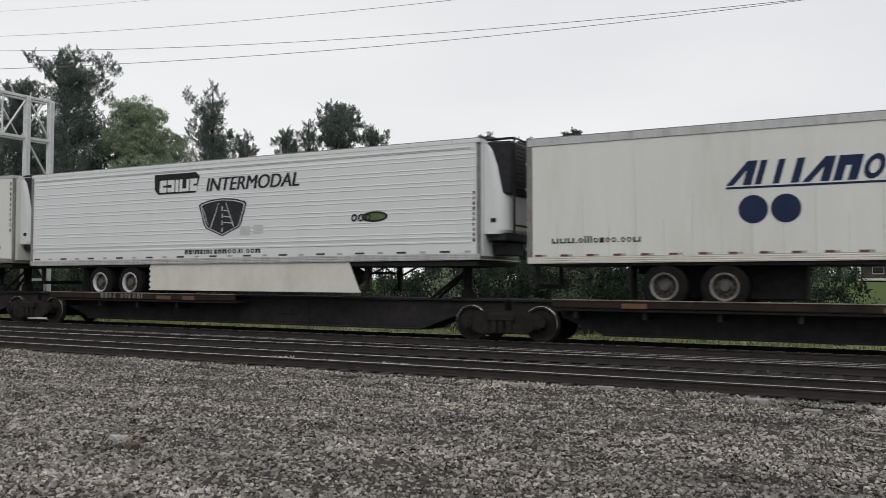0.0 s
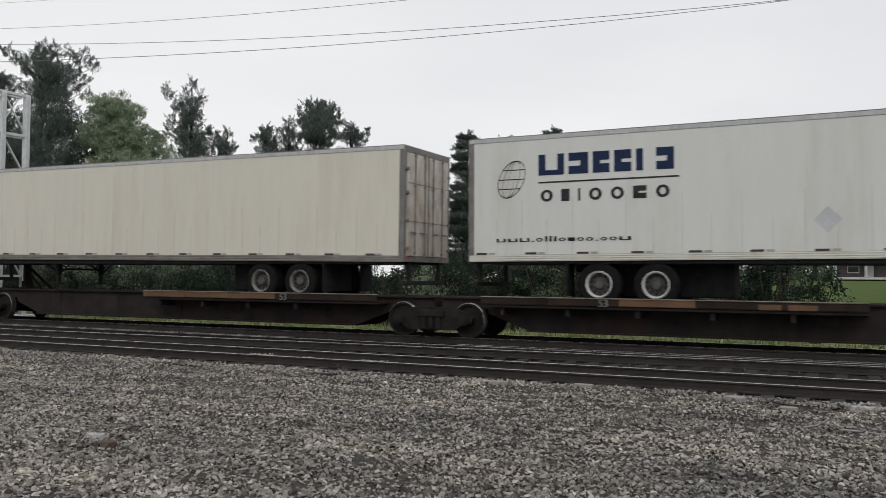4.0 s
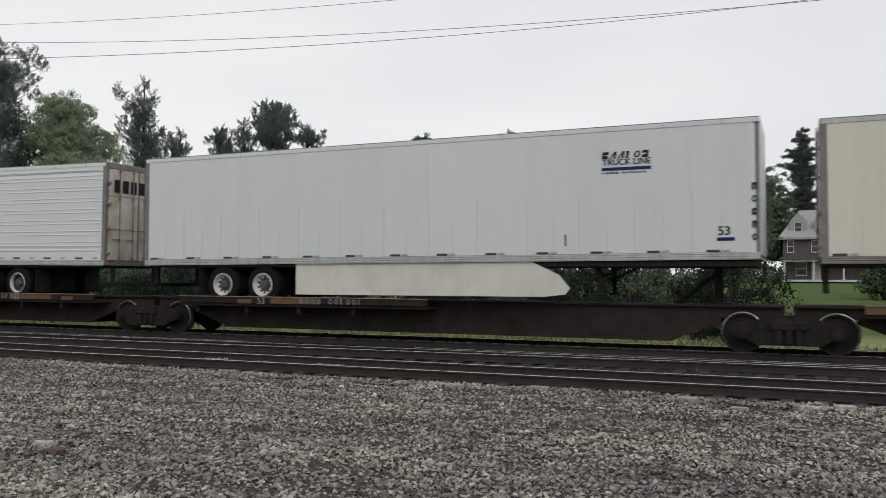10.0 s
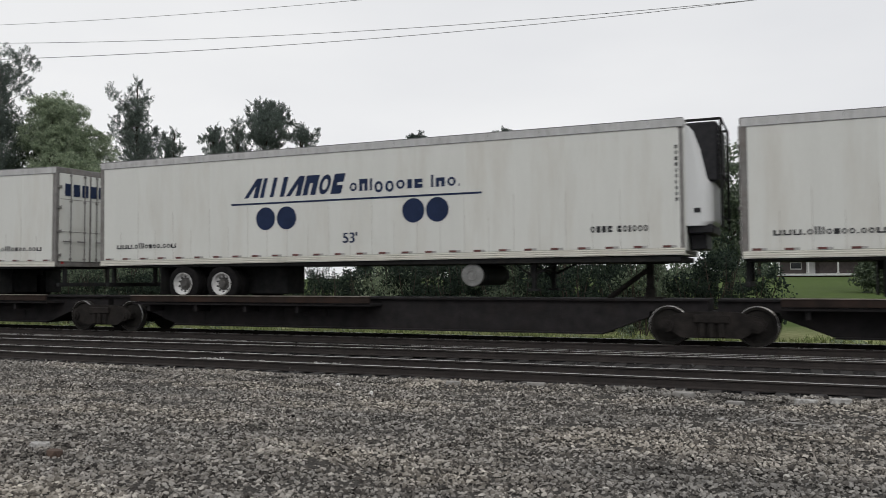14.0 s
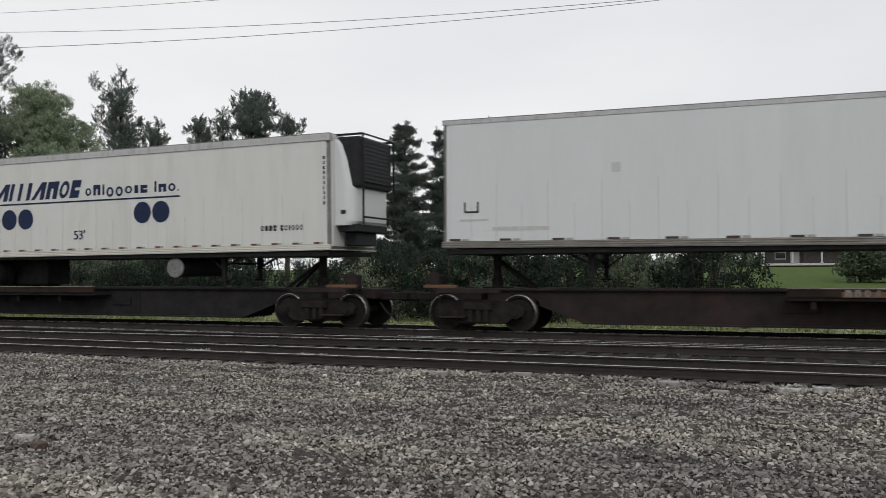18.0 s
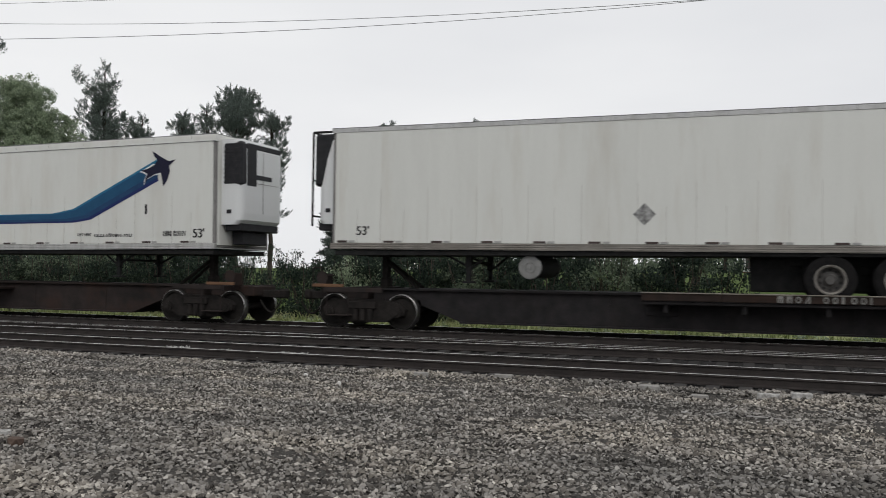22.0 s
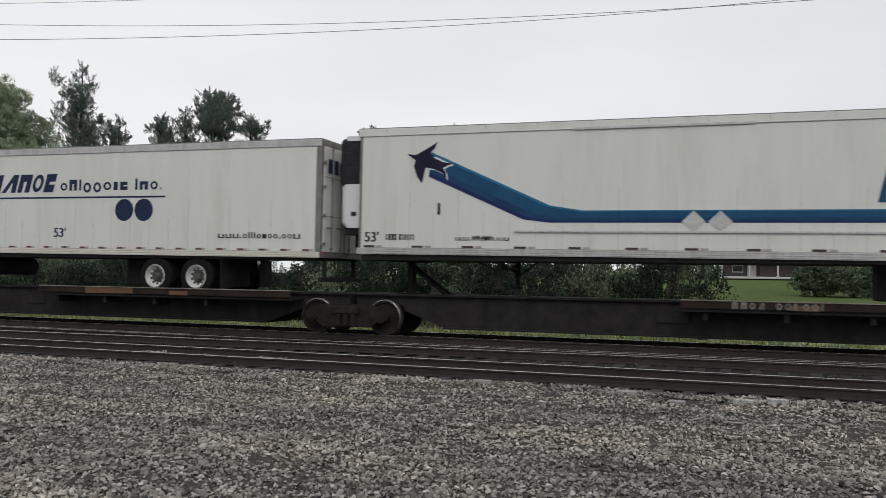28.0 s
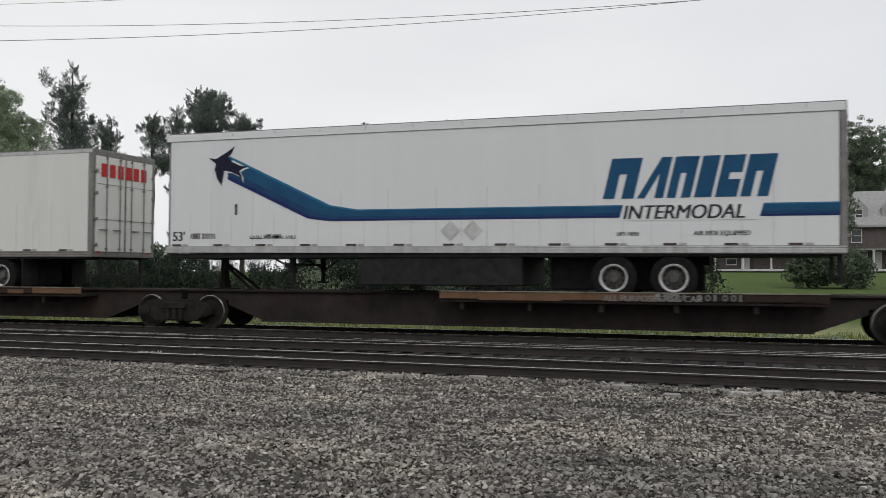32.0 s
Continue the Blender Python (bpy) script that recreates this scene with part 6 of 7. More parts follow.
track("track_main", "straight main track with polished rails on dark ties", TRACK, 0.0, [(-400, 300, TRACK - 0.7535, TRACK - 0.7535, 0), (-400, 300, TRACK + 0.7535, TRACK + 0.7535, 0)], -48, 14)
track("track_near", "near siding track on dark oily ballast", 15.6, NEAR_Z, [(-400, 300, 16.35, 16.35, NEAR_Z), (-400, 300, 14.92, 14.92, NEAR_Z)], -48, 14)
track("track_crossover", "rails of a crossover between the two tracks", 18.0, -0.13, [(-400, -13.2, 18.55, 18.55, -0.1), (-8.6, 300, 18.62, 18.62, -0.1), (-400, 300, 18.25, 18.3, -0.1), (-60, -2, 15.6, 18.1, -0.12), (-2, 300, 18.1, 18.1, -0.12)], -48, 14)


# ---- stones ----
def stones(count, where, size, seed):
    """Many crushed stones in one mesh: squashed, skewed octahedra with cut tips."""
    rng = np.random.default_rng(seed)
    base = np.array([(1, 0, -0.35), (0.25, 0.9, -0.45), (-0.85, 0.5, -0.35), (-0.75, -0.6, -0.45), (0.4, -0.95, -0.35), (0.68, 0.36, 0.7), (-0.62, 0.34, 0.65), (0.02, -0.7, 0.7)])
    faces = np.array([(5, 6, 7), (0, 1, 5), (1, 6, 5), (1, 2, 6), (2, 3, 6), (3, 7, 6), (3, 4, 7), (4, 0, 5), (4, 5, 7)])
    x, y, z = where(rng, count)
    r = size[0] + (size[1] - size[0]) * rng.random(count) ** 1.9
    v = base[None] * (1 + 0.24 * rng.standard_normal((count, 8, 3)))
    v = v * (np.stack([np.ones(count), 0.5 + 0.4 * rng.random(count), 0.32 + 0.40 * rng.random(count)], 1))[:, None, :]
    tilt = rng.normal(0, 0.52, count)
    c, s = np.cos(tilt)[:, None], np.sin(tilt)[:, None]
    v = np.stack([v[..., 0] * c - v[..., 2] * s, v[..., 1], v[..., 0] * s + v[..., 2] * c], -1)
    a = rng.random(count) * math.tau
    c, s = np.cos(a)[:, None], np.sin(a)[:, None]
    v = np.stack([v[..., 0] * c - v[..., 1] * s, v[..., 0] * s + v[..., 1] * c, v[..., 2]], -1) * r[:, None, None]
    v += np.stack([x, y, z + (0.05 + 0.5 * rng.random(count)) * r], 1)[:, None, :]
    f = faces[None] + (8 * np.arange(count))[:, None, None]
    return v.reshape(-1, 3), f.reshape(-1, 3)


def fast_mesh(name, v, f, mat):
    me = bpy.data.meshes.new(name)
    n = f.shape[1]
    me.vertices.add(len(v))
    me.vertices.foreach_set("co", v.astype(np.float32).ravel())
    me.loops.add(f.size)
    me.loops.foreach_set("vertex_index", f.astype(np.int32).ravel())
    me.polygons.add(len(f))
    me.polygons.foreach_set("loop_start", np.arange(0, f.size, n, dtype=np.int32))
    me.polygons.foreach_set("loop_total", np.full(len(f), n, np.int32))
    me.materials.append(mat)
    me.update(calc_edges=True)
    return me


def heights(x, y):
    return np.array([ground_height(b) + lumps(a, b) for a, b in zip(x, y)])


def verge(rng, n):
    y = 4.4 + 9.9 * rng.random(n) ** 0.95
    x = -1.45 * y - 1.2 + (1.45 * y + 1.2 + 0.25 * y + 0.8) * rng.random(n)
    heaped = np.array([noise.noise(Vector((a * 2.6, b * 4.2, 9))) + 0.6 * noise.noise(Vector((a * 6, b * 8, 2))) for a, b in zip(x, y)])
    return x, y, heights(x, y) + 0.022 * heaped


def verge_rest(rng, n):
    """The same gravel, thinner, all round the stretch underfoot."""
    y = -7 + 21.2 * rng.random(n)
    x = -44 + 70 * rng.random(n)
    keep = (y < 4.4) | (x < -1.45 * y - 1.2) | (x > 0.25 * y + 0.8)
    x, y = np.where(keep, x, x + 34), np.where(keep, y, y - 12)
    return x, y, heights(x, y)


def verge_crest(rng, n):
    x = -24 + 29 * rng.random(n)
    y = 14.10 + 0.2 * rng.standard_normal(n)
    swell = np.array([0.5 + noise.noise(Vector((a * 0.55, 3, 1))) + 0.6 * noise.noise(Vector((a * 2.1, 7, 1))) for a in x])
    return x, y, heights(x, y) + 0.07 * np.clip(swell, 0, 1.2) * np.exp(-((y - 14.1) / 0.22) ** 2) * rng.random(n) ** 0.4


def between(rng, n):
    y = 14.7 + 7.8 * rng.random(n)
    x = -30 + 36 * rng.random(n)
    return x, y, heights(x, y) - 0.01


def piles(rng, n):
    c = np.array([(-11.55, 0.33), (-11.85, 0.3), (-10.45, 0.17), (-9.1, 0.26), (-8.75, 0.26)])[rng.choice(5, n, p=(0.25, 0.2, 0.13, 0.21, 0.21))]
    x = c[:, 0] + c[:, 1] * rng.standard_normal(n)
    y = 15.12 + 0.07 * rng.standard_normal(n)
    return x, y, -0.36 + 0.15 * np.exp(-0.4 * ((x - c[:, 0]) / c[:, 1]) ** 2) * rng.random(n) ** 0.4


for name, count, where, size, mat, label in (
        ("verge_gravel", 150000, verge, (0.010, 0.036), STONE, "loose grey crushed stone verge beside the tracks"),
        ("outer_gravel", 26000, verge_rest, (0.014, 0.05), STONE, "loose grey crushed stone of the verge around"),
        ("ballast_shoulder", 10000, verge_crest, (0.016, 0.05), STONE, "grey crushed stone shoulder along the track"),
        ("track_ballast", 14000, between, (0.02, 0.05), DARKSTONE, "dark oily ballast between the rails"),
        ("pale_gravel_heaps", 1100, piles, (0.012, 0.030), HEAPSTONE, "small heaps of pale stone between the rails")):
    v, f = stones(count, where, size, len(name))
    thing(name, label, "gravel", kind="stuff", data=fast_mesh(name, v, f, mat))


def on_verge(azimuth, elevation):
    """The place on the gravel that lies in a direction from the eye."""
    r = (EYE[2] + 0.33) / math.tan(radians(-elevation))
    x, y = r * math.sin(radians(azimuth)), r * math.cos(radians(azimuth))
    return x, y, ground_height(y) + lumps(x, y)


def stone_at(azimuth, elevation, w, d, h, mat, rz, label):
    """A broken stone: a lump of crooked facets."""
    x, y, z = on_verge(azimuth, elevation)
    rng = random.Random(int(azimuth * 100))
    bm = bmesh.new()
    bmesh.ops.create_icosphere(bm, subdivisions=1, radius=0.5)
    for q in bm.verts:
        k = 1 + 0.22 * noise.noise(q.co * 2.3 + Vector((azimuth, 0, 0))) + rng.uniform(-0.05, 0.05)
        q.co = Vector((q.co.x * w * k, q.co.y * d * k, max(-0.35, min(0.33, q.co.z)) * 1.5 * h * k))
    me = bpy.data.meshes.new("stone")
    bm.to_mesh(me)
    bm.free()
    me.materials.append(mat)
    thing("stone", label, "stone", m=pose(x, y, z + 0.4 * h, 0, 5, rz), data=me)


def slab_at(azimuth, elevation, w, d, h, mat, rz, label):
    """A flat slab with a chipped outline, a little tilted on the stones."""
    x, y, z = on_verge(azimuth, elevation)
    s = Shape().box(-w / 2, w / 2, -d / 2, d / 2, -0.05, h, 0.008)
    for i, q in enumerate(s.v):
        s.v[i] = (q[0] + 0.012 * math.sin(50 * q[1] + azimuth), q[1] + 0.014 * math.sin(31 * q[0] + azimuth), q[2])
    thing("stone_slab", label, "slab", m=pose(x, y, z + 0.03, 3, 0, rz), data=s.mesh("stone_slab", mat))


for az, el, w, d, h, mat, rz in ((-27.43, -7.62, 0.07, 0.06, 0.09, PALESTONE, 30), (-29.6, -7.0, 0.09, 0.07, 0.05, PALESTONE, 10), (-4.9, -8.85, 0.13, 0.09, 0.035, HEAPSTONE, 15), (3.6, -8.3, 0.10, 0.05, 0.03, HEAPSTONE, -35)):
    stone_at(az, el, w, d, h, mat, rz, "pale angular stone lying on the gravel")
stone_at(-46.83, -10.9, 0.19, 0.15, 0.10, ROCK, 25, "brown angular rock lying on the gravel")
slab_at(-47.61, -10.36, 0.20, 0.10, 0.03, HEAPSTONE, 24, "pale flat slab lying on the gravel")
for az, el, w, d, mat in ((-22.0, -7.02, 0.26, 0.08, GREYWOOD), (-16.55, -7.2, 0.30, 0.09, GREYWOOD), (-7.18, -7.55, 0.31, 0.12, GREYWOOD), (-4.0, -7.57, 0.25, 0.09, GREYWOOD), (0.08, -7.62, 0.30, 0.10, HEAPSTONE), (2.02, -7.62, 0.28, 0.09, HEAPSTONE)):
    slab_at(az, el, w, d, 0.035, mat, 3 * math.sin(az), "weathered flat slab at the ballast edge")


def stick(points, r, label):
    """A crooked weathered stick, thinning to its end, lying on the stones."""
    s = Shape()
    v = [Vector(on_verge(*q)) + Vector((0, 0, 0.018)) for q in points]
    for i, (a, b) in enumerate(zip(v, v[1:])):
        s.tube(a, b, r * (1 - 0.2 * i), 7)
    thing("stick", label, "stick", data=s.mesh("stick", GREYWOOD))


stick([(-1.2, -9.05), (-0.1, -9.02), (0.75, -8.98), (1.45, -8.98)], 0.013, "long grey weathered stick lying on the gravel")
stick([(-3.2, -8.95), (-2.4, -8.75), (-1.75, -8.4)], 0.012, "short bent grey stick lying on the gravel")


# ---- plants ----
def leaf_cloud(rng, centres, radii, per, size, squash=1.0, droop=0.0):
    """Small leaf faces round each centre; returns vertices and quads."""
    n = len(centres) * per
    c = np.repeat(np.array(centres), per, 0)
    r = np.repeat(np.array(radii), per)
    d = rng.standard_normal((n, 3))
    d /= np.linalg.norm(d, axis=1)[:, None]
    p = c + d * (r * rng.random(n) ** 0.45)[:, None] * np.array([1, 1, squash])
    p[:, 2] -= droop * np.hypot(p[:, 0] - c[:, 0], p[:, 1] - c[:, 1])
    u = rng.standard_normal((n, 3))
    u /= np.linalg.norm(u, axis=1)[:, None]
    w = np.cross(u, rng.standard_normal((n, 3)))
    w /= np.linalg.norm(w, axis=1)[:, None]
    s = (size * (0.6 + 0.8 * rng.random(n)))[:, None]
    quad = np.stack([p - u * s, p + w * s * 0.45, p + u * s, p - w * s * 0.45], 1)
    return quad.reshape(-1, 3), np.arange(4 * n).reshape(-1, 4)


def branch(s, p, q, r0, r1, bend, rng, n=4):
    p, q = Vector(p), Vector(q)
    last = p
    for i in range(1, n + 1):
        f = i / n
        x = p.lerp(q, f) + Vector((rng.normal(0, bend), rng.normal(0, bend), bend * math.sin(math.pi * f)))
        if i == n:
            x = q
        s.tube(last, x, r0 + (r1 - r0) * (i - 1) / n, 5, r0 + (r1 - r0) * i / n)
        last = x


def needle_cloud(rng, tufts, per, size):
    """Thin single-face needles sprayed from twigs; a tuft is (foot, axis, length, radius)."""
    n = len(tufts) * per
    foot = np.repeat(np.array([q[0] for q in tufts]), per, 0)
    axis = np.repeat(np.array([q[1] for q in tufts]), per, 0)
    axis /= np.linalg.norm(axis, axis=1)[:, None]
    L = np.repeat(np.array([q[2] for q in tufts]), per)
    r = np.repeat(np.array([q[3] for q in tufts]), per)
    e = rng.random(n)
    d = rng.standard_normal((n, 3))
    d /= np.linalg.norm(d, axis=1)[:, None]
    p = foot + axis * (e * L)[:, None] + d * (r * rng.random(n) ** 0.5 * (1 - 0.6 * e))[:, None]
    u = axis * 0.8 + d * 0.9 + 0.35 * rng.standard_normal((n, 3))
    u /= np.linalg.norm(u, axis=1)[:, None]
    w = np.cross(u, rng.standard_normal((n, 3)))
    w /= np.linalg.norm(w, axis=1)[:, None]
    s = (size * (0.6 + 0.8 * rng.random(n)))[:, None]
    tri = np.stack([p - w * s * 0.24, p + w * s * 0.24, p + u * s * 1.5], 1)
    return tri.reshape(-1, 3), np.arange(3 * n).reshape(-1, 3)


def tree(name, label, x, y, height, spread, kind, seed, crown_from=0.25, group="trees behind the track"):
    rng = np.random.default_rng(seed)
    dist_size = math.hypot(x, y)
    z = ground_height(y) - 0.1
    root = thing(name, label, "tree", group, m=pose(x, y, z))
    wood = Shape()
    r0 = 0.014 * height + 0.06
    branch(wood, (0, 0, 0), (rng.normal(0, 0.15), rng.normal(0, 0.15), height * 0.8), r0, 0.025, 0.08, rng, 8)
    for j in range(9):
        a = math.tau * j / 9 + rng.normal(0, 0.3)
        f = rng.uniform(0.22, 0.55)
        L = spread * rng.uniform(0.6, 0.95)
        q = (L * math.cos(a), L * math.sin(a), height * min(0.9, f + rng.uniform(0.18, 0.35)))
        branch(wood, (0, 0, f * height), q, 0.4 * r0, 0.02, 0.2, rng, 4)
    centres, radii = [], []
    n = int(520 * (spread / 3) ** 1.4)
    zc, hh = height * (1 + crown_from) * 0.5, height * (1 - crown_from) * 0.5
    for g in range(n):
        d = rng.standard_normal(3)
        d /= np.linalg.norm(d)
        e = rng.random() ** 0.4
        lobes = 0.92 + 0.16 * math.sin(4.1 * d[0] + 2 * seed) * math.cos(3.7 * d[2] + seed) + 0.13 * max(-1.5, min(1.0, rng.standard_normal()))
        centres.append((d[0] * e * spread * lobes, d[1] * e * spread * lobes, zc + d[2] * e * hh * lobes))
        radii.append(rng.uniform(0.4, 0.75) * (0.75 + 0.06 * spread))
    v, f = leaf_cloud(rng, centres, radii, 46 if dist_size < 80 else 64, 0.11 if dist_size < 80 else 0.14, 0.75)
    mat = LEAF if kind == "leafy" else DARKLEAF
    v[:, 2] *= height / np.quantile(v[:, 2], 0.9995)
    part("trunk", wood.mesh("trunk", BARK), root, "dark bark trunk with limbs")
    part("crown", fast_mesh("crown", v, f, mat), root)
    return root


def at(azimuth, distance):
    a = radians(azimuth)
    return distance * math.sin(a), distance * math.cos(a)


def bough_tree(label, azimuth, dist, boughs, seed, kind="pine", fine=1.0):
    """A tree grown from its boughs. A bough is (sideways from the trunk, height, half width, half height) of one clump of foliage;
    smaller clumps of the same heights stand before and behind the trunk."""
    rng = np.random.default_rng(seed)
    x, y = at(azimuth, dist)
    base = ground_height(y) - 0.1
    root = thing("tree", label, "tree", "trees behind the track", m=pose(x, y, base, 0, 0, -azimuth))
    wood = Shape()
    top = max(h + rh for _, h, _, rh in boughs)
    lead = max(boughs, key=lambda q: q[1])
    r0 = 0.013 * top + 0.05
    branch(wood, (0, 0, 0), (0.5 * lead[0], 0, 0.72 * top), r0, 0.45 * r0, 0.06, rng, 7)
    branch(wood, (0.5 * lead[0], 0, 0.72 * top), (lead[0], 0, lead[1] + 0.5 * lead[3]), 0.45 * r0, 0.03, 0.04, rng, 4)
    clumps = []
    full = {"pine": 1.16, "leafy": 1.2, "fir": 1.1}[kind]
    for u, h, ru, rh in boughs:
        ru, rh = full * ru, full * rh
        clumps.append((u, rng.normal(0, 0.25 * ru), h, ru, rh))
        for side in (-1, 1):
            if ru > 0.35:
                clumps.append((0.45 * u + rng.normal(0, 0.2), side * rng.uniform(0.7, 1.3) * (0.5 + ru), h - rng.uniform(0.1, 0.7), 0.8 * ru, 0.85 * rh))
    tufts, centres, radii = [], [], []
    for u, w, h, ru, rh in clumps:
        foot = max(0.25 * top, h - 0.2 - 0.55 * math.hypot(u, w) - 0.4 * rh)
        if kind == "fir":
            foot = h - 0.05 * abs(u)
        branch(wood, (lead[0] * 0.5 * foot / top, 0, foot), (u, w, h), 0.035 + 0.02 * ru, 0.012, 0.05, rng, 4)
        if kind == "leafy":
            n = int(16 + 34 * (ru * ru * rh) ** 0.67)
        else:
            n = int(9 + 44 * (ru * ru * rh) ** 0.67 * fine)
        for k in range(n):
            d = rng.standard_normal(3)
            d /= np.linalg.norm(d)
            e = rng.random() ** 0.42
            p = (u + d[0] * ru * e, w + d[1] * ru * e, h + d[2] * rh * e)
            if kind == "leafy":
                centres.append(p)
                radii.append(rng.uniform(0.18, 0.36))
            elif kind == "fir":
                out = (math.copysign(1, u + 0.01) * 0.8 + rng.normal(0, 0.5), rng.normal(0, 0.7), rng.uniform(-0.1, 0.35))
                tufts.append((p, out, rng.uniform(0.3, 0.6), rng.uniform(0.10, 0.18)))
            else:
                out = (0.55 * d[0] + rng.normal(0, 0.3), 0.55 * d[1] + rng.normal(0, 0.3), 0.75 + 0.3 * d[2])
                tufts.append((p, out, rng.uniform(0.25, 0.50), rng.uniform(0.12, 0.20)))
                if d[2] > -0.1 and e > 0.75 and rng.random() < 0.7:
                    tufts.append((p, (0.8 * d[0] + rng.normal(0, 0.15), 0.8 * d[1] + rng.normal(0, 0.15), 0.8), rng.uniform(0.40, 0.72), 0.09))
    if kind == "leafy":
        v, f = leaf_cloud(rng, centres, radii, 56, 0.062, 0.85)
        mat = LEAF
    else:
        v, f = needle_cloud(rng, tufts, 66, 0.062)
        mat = SPRUCE if kind == "fir" else NEEDLE
    part("trunk", wood.mesh("trunk", BARK), root, "dark bark trunk with limbs")
    part("crown", fast_mesh("crown", v, f, mat), root)
    return root


def tiers(height, reach, start, seed, step=0.8, peak=0.8):
    """Level boughs in ragged tiers, longest near the foot of the crown."""
    rng = random.Random(seed)
    out = []
    h = start
    while h < height - 0.4:
        g = (h - start) / (height - start)
        w = reach * max(0.08, (1 - g) ** peak) * rng.uniform(0.75, 1.12)
        for side in (-1, 1):
            L = w * rng.uniform(0.4, 1.15)
            rise = rng.uniform(-0.12, 0.22)
            lift = rng.uniform(-0.4, 0.4)
            for f in (0.3, 0.62, 0.92):
                if rng.random() > 0.15:
                    out.append((side * L * f, h + lift + rise * L * f + rng.uniform(-0.12, 0.12), max(0.2, 0.25 * L * rng.uniform(0.7, 1.2)), rng.uniform(0.09, 0.24) + 0.02 * L))
        out.append((rng.uniform(-0.2, 0.2), h, 0.25 + 0.2 * w, 0.4))
        h += step * rng.uniform(0.75, 1.2)
    return out + [(0.0, height - 0.35, 0.12, 0.35)]


PINE = "tall dark green pine with an open ragged crown"
BROAD, DENSE, FIR = "broad-leaved tree with a bright green crown", "dense dark green tree", "tall dark spruce with drooping open branches"
bough_tree("tall dark pine with two ragged upswept heads", -51.0, 66, (
    (-2.3, 16.8, 0.25, 0.3), (-1.7, 16.4, 0.4, 0.4), (-0.8, 16.2, 0.6, 0.6), (0.0, 17.2, 0.4, 0.5), (0.3, 16.7, 0.4, 0.4), (-0.2, 15.6, 1.0, 0.6), (2.5, 17.0, 0.7, 0.5), (3.2, 16.4, 0.3, 0.4),
    (2.1, 16.1, 0.5, 0.5), (2.2, 15.3, 0.7, 0.5), (1.2, 15.7, 0.5, 0.35), (0.8, 14.6, 0.9, 0.5), (2.5, 14.5, 0.5, 0.4), (-0.5, 14.3, 0.9, 0.7), (0.5, 13.3, 1.4, 0.8), (-0.2, 11.8, 1.8, 0.9),
    (1.8, 12.2, 1.3, 0.9), (0.4, 10.3, 2.2, 1.1), (1.0, 8.3, 2.4, 1.0)), 1)
bough_tree(PINE, -53.6, 69, (
    (0.7, 15.6, 0.4, 0.35), (1.4, 15.1, 0.5, 0.4), (0.2, 14.9, 0.5, 0.4), (-0.9, 15.0, 0.5, 0.45), (0.6, 14.0, 1.0, 0.7), (-0.8, 13.4, 0.9, 0.7), (0.8, 12.6, 1.2, 0.8), (-0.8, 11.6, 1.1, 1.0),
    (0.5, 10.7, 1.5, 1.0), (-0.3, 8.8, 1.8, 1.0)), 3)
bough_tree(PINE, -56.2, 66, ((0.0, 14.4, 0.5, 0.5), (-0.8, 13.6, 0.7, 0.5), (0.8, 13.2, 0.8, 0.6), (0.0, 12.2, 1.3, 0.7), (-1.0, 11.0, 1.3, 0.7), (1.0, 10.2, 1.4, 0.8), (0.0, 8.6, 1.9, 1.0)), 46)
bough_tree(BROAD, -46.6, 64, (
    (-1.5, 13.4, 0.75, 0.6), (-0.2, 13.4, 1.0, 0.7), (0.8, 12.8, 0.85, 0.75), (-1.0, 12.3, 1.2, 0.9), (0.5, 11.6, 1.1, 0.9), (1.9, 11.6, 0.6, 0.5), (2.6, 11.2, 0.5, 0.4), (-0.4, 10.6, 1.5, 0.9),
    (1.4, 10.4, 1.2, 0.7), (2.9, 10.3, 0.8, 0.5), (-1.8, 11.2, 0.9, 0.9), (0.6, 9.0, 2.4, 1.0), (2.6, 8.8, 1.2, 0.9)), 4, "leafy")
bough_tree(PINE, -42.2, 68, (
    (-0.1, 15.7, 0.22, 0.4), (-0.5, 15.0, 0.28, 0.4), (0.5, 14.8, 0.3, 0.55), (-0.1, 14.3, 0.6, 0.55), (-2.0, 15.3, 0.18, 0.3), (-1.7, 14.8, 0.22, 0.3), (-1.2, 14.2, 0.3, 0.35), (-0.8, 13.7, 0.5, 0.4),
    (-0.1, 13.2, 0.75, 0.6), (-1.5, 12.9, 0.32, 0.4), (-1.7, 12.2, 0.32, 0.35), (-0.3, 12.1, 1.05, 0.65), (1.0, 12.3, 0.32, 0.32), (1.5, 11.9, 0.4, 0.4), (-0.1, 10.9, 1.5, 0.75), (1.7, 11.2, 0.6, 0.4),
    (0.2, 9.3, 1.9, 0.9)), 6)
bough_tree(PINE, -40.1, 70, ((0.1, 12.5, 0.28, 0.35), (-0.3, 11.8, 0.45, 0.35), (0.4, 11.4, 0.35, 0.35), (-0.5, 11.2, 0.4, 0.4), (0.1, 10.2, 0.9, 0.5), (-0.2, 8.8, 1.2, 0.8)), 7)
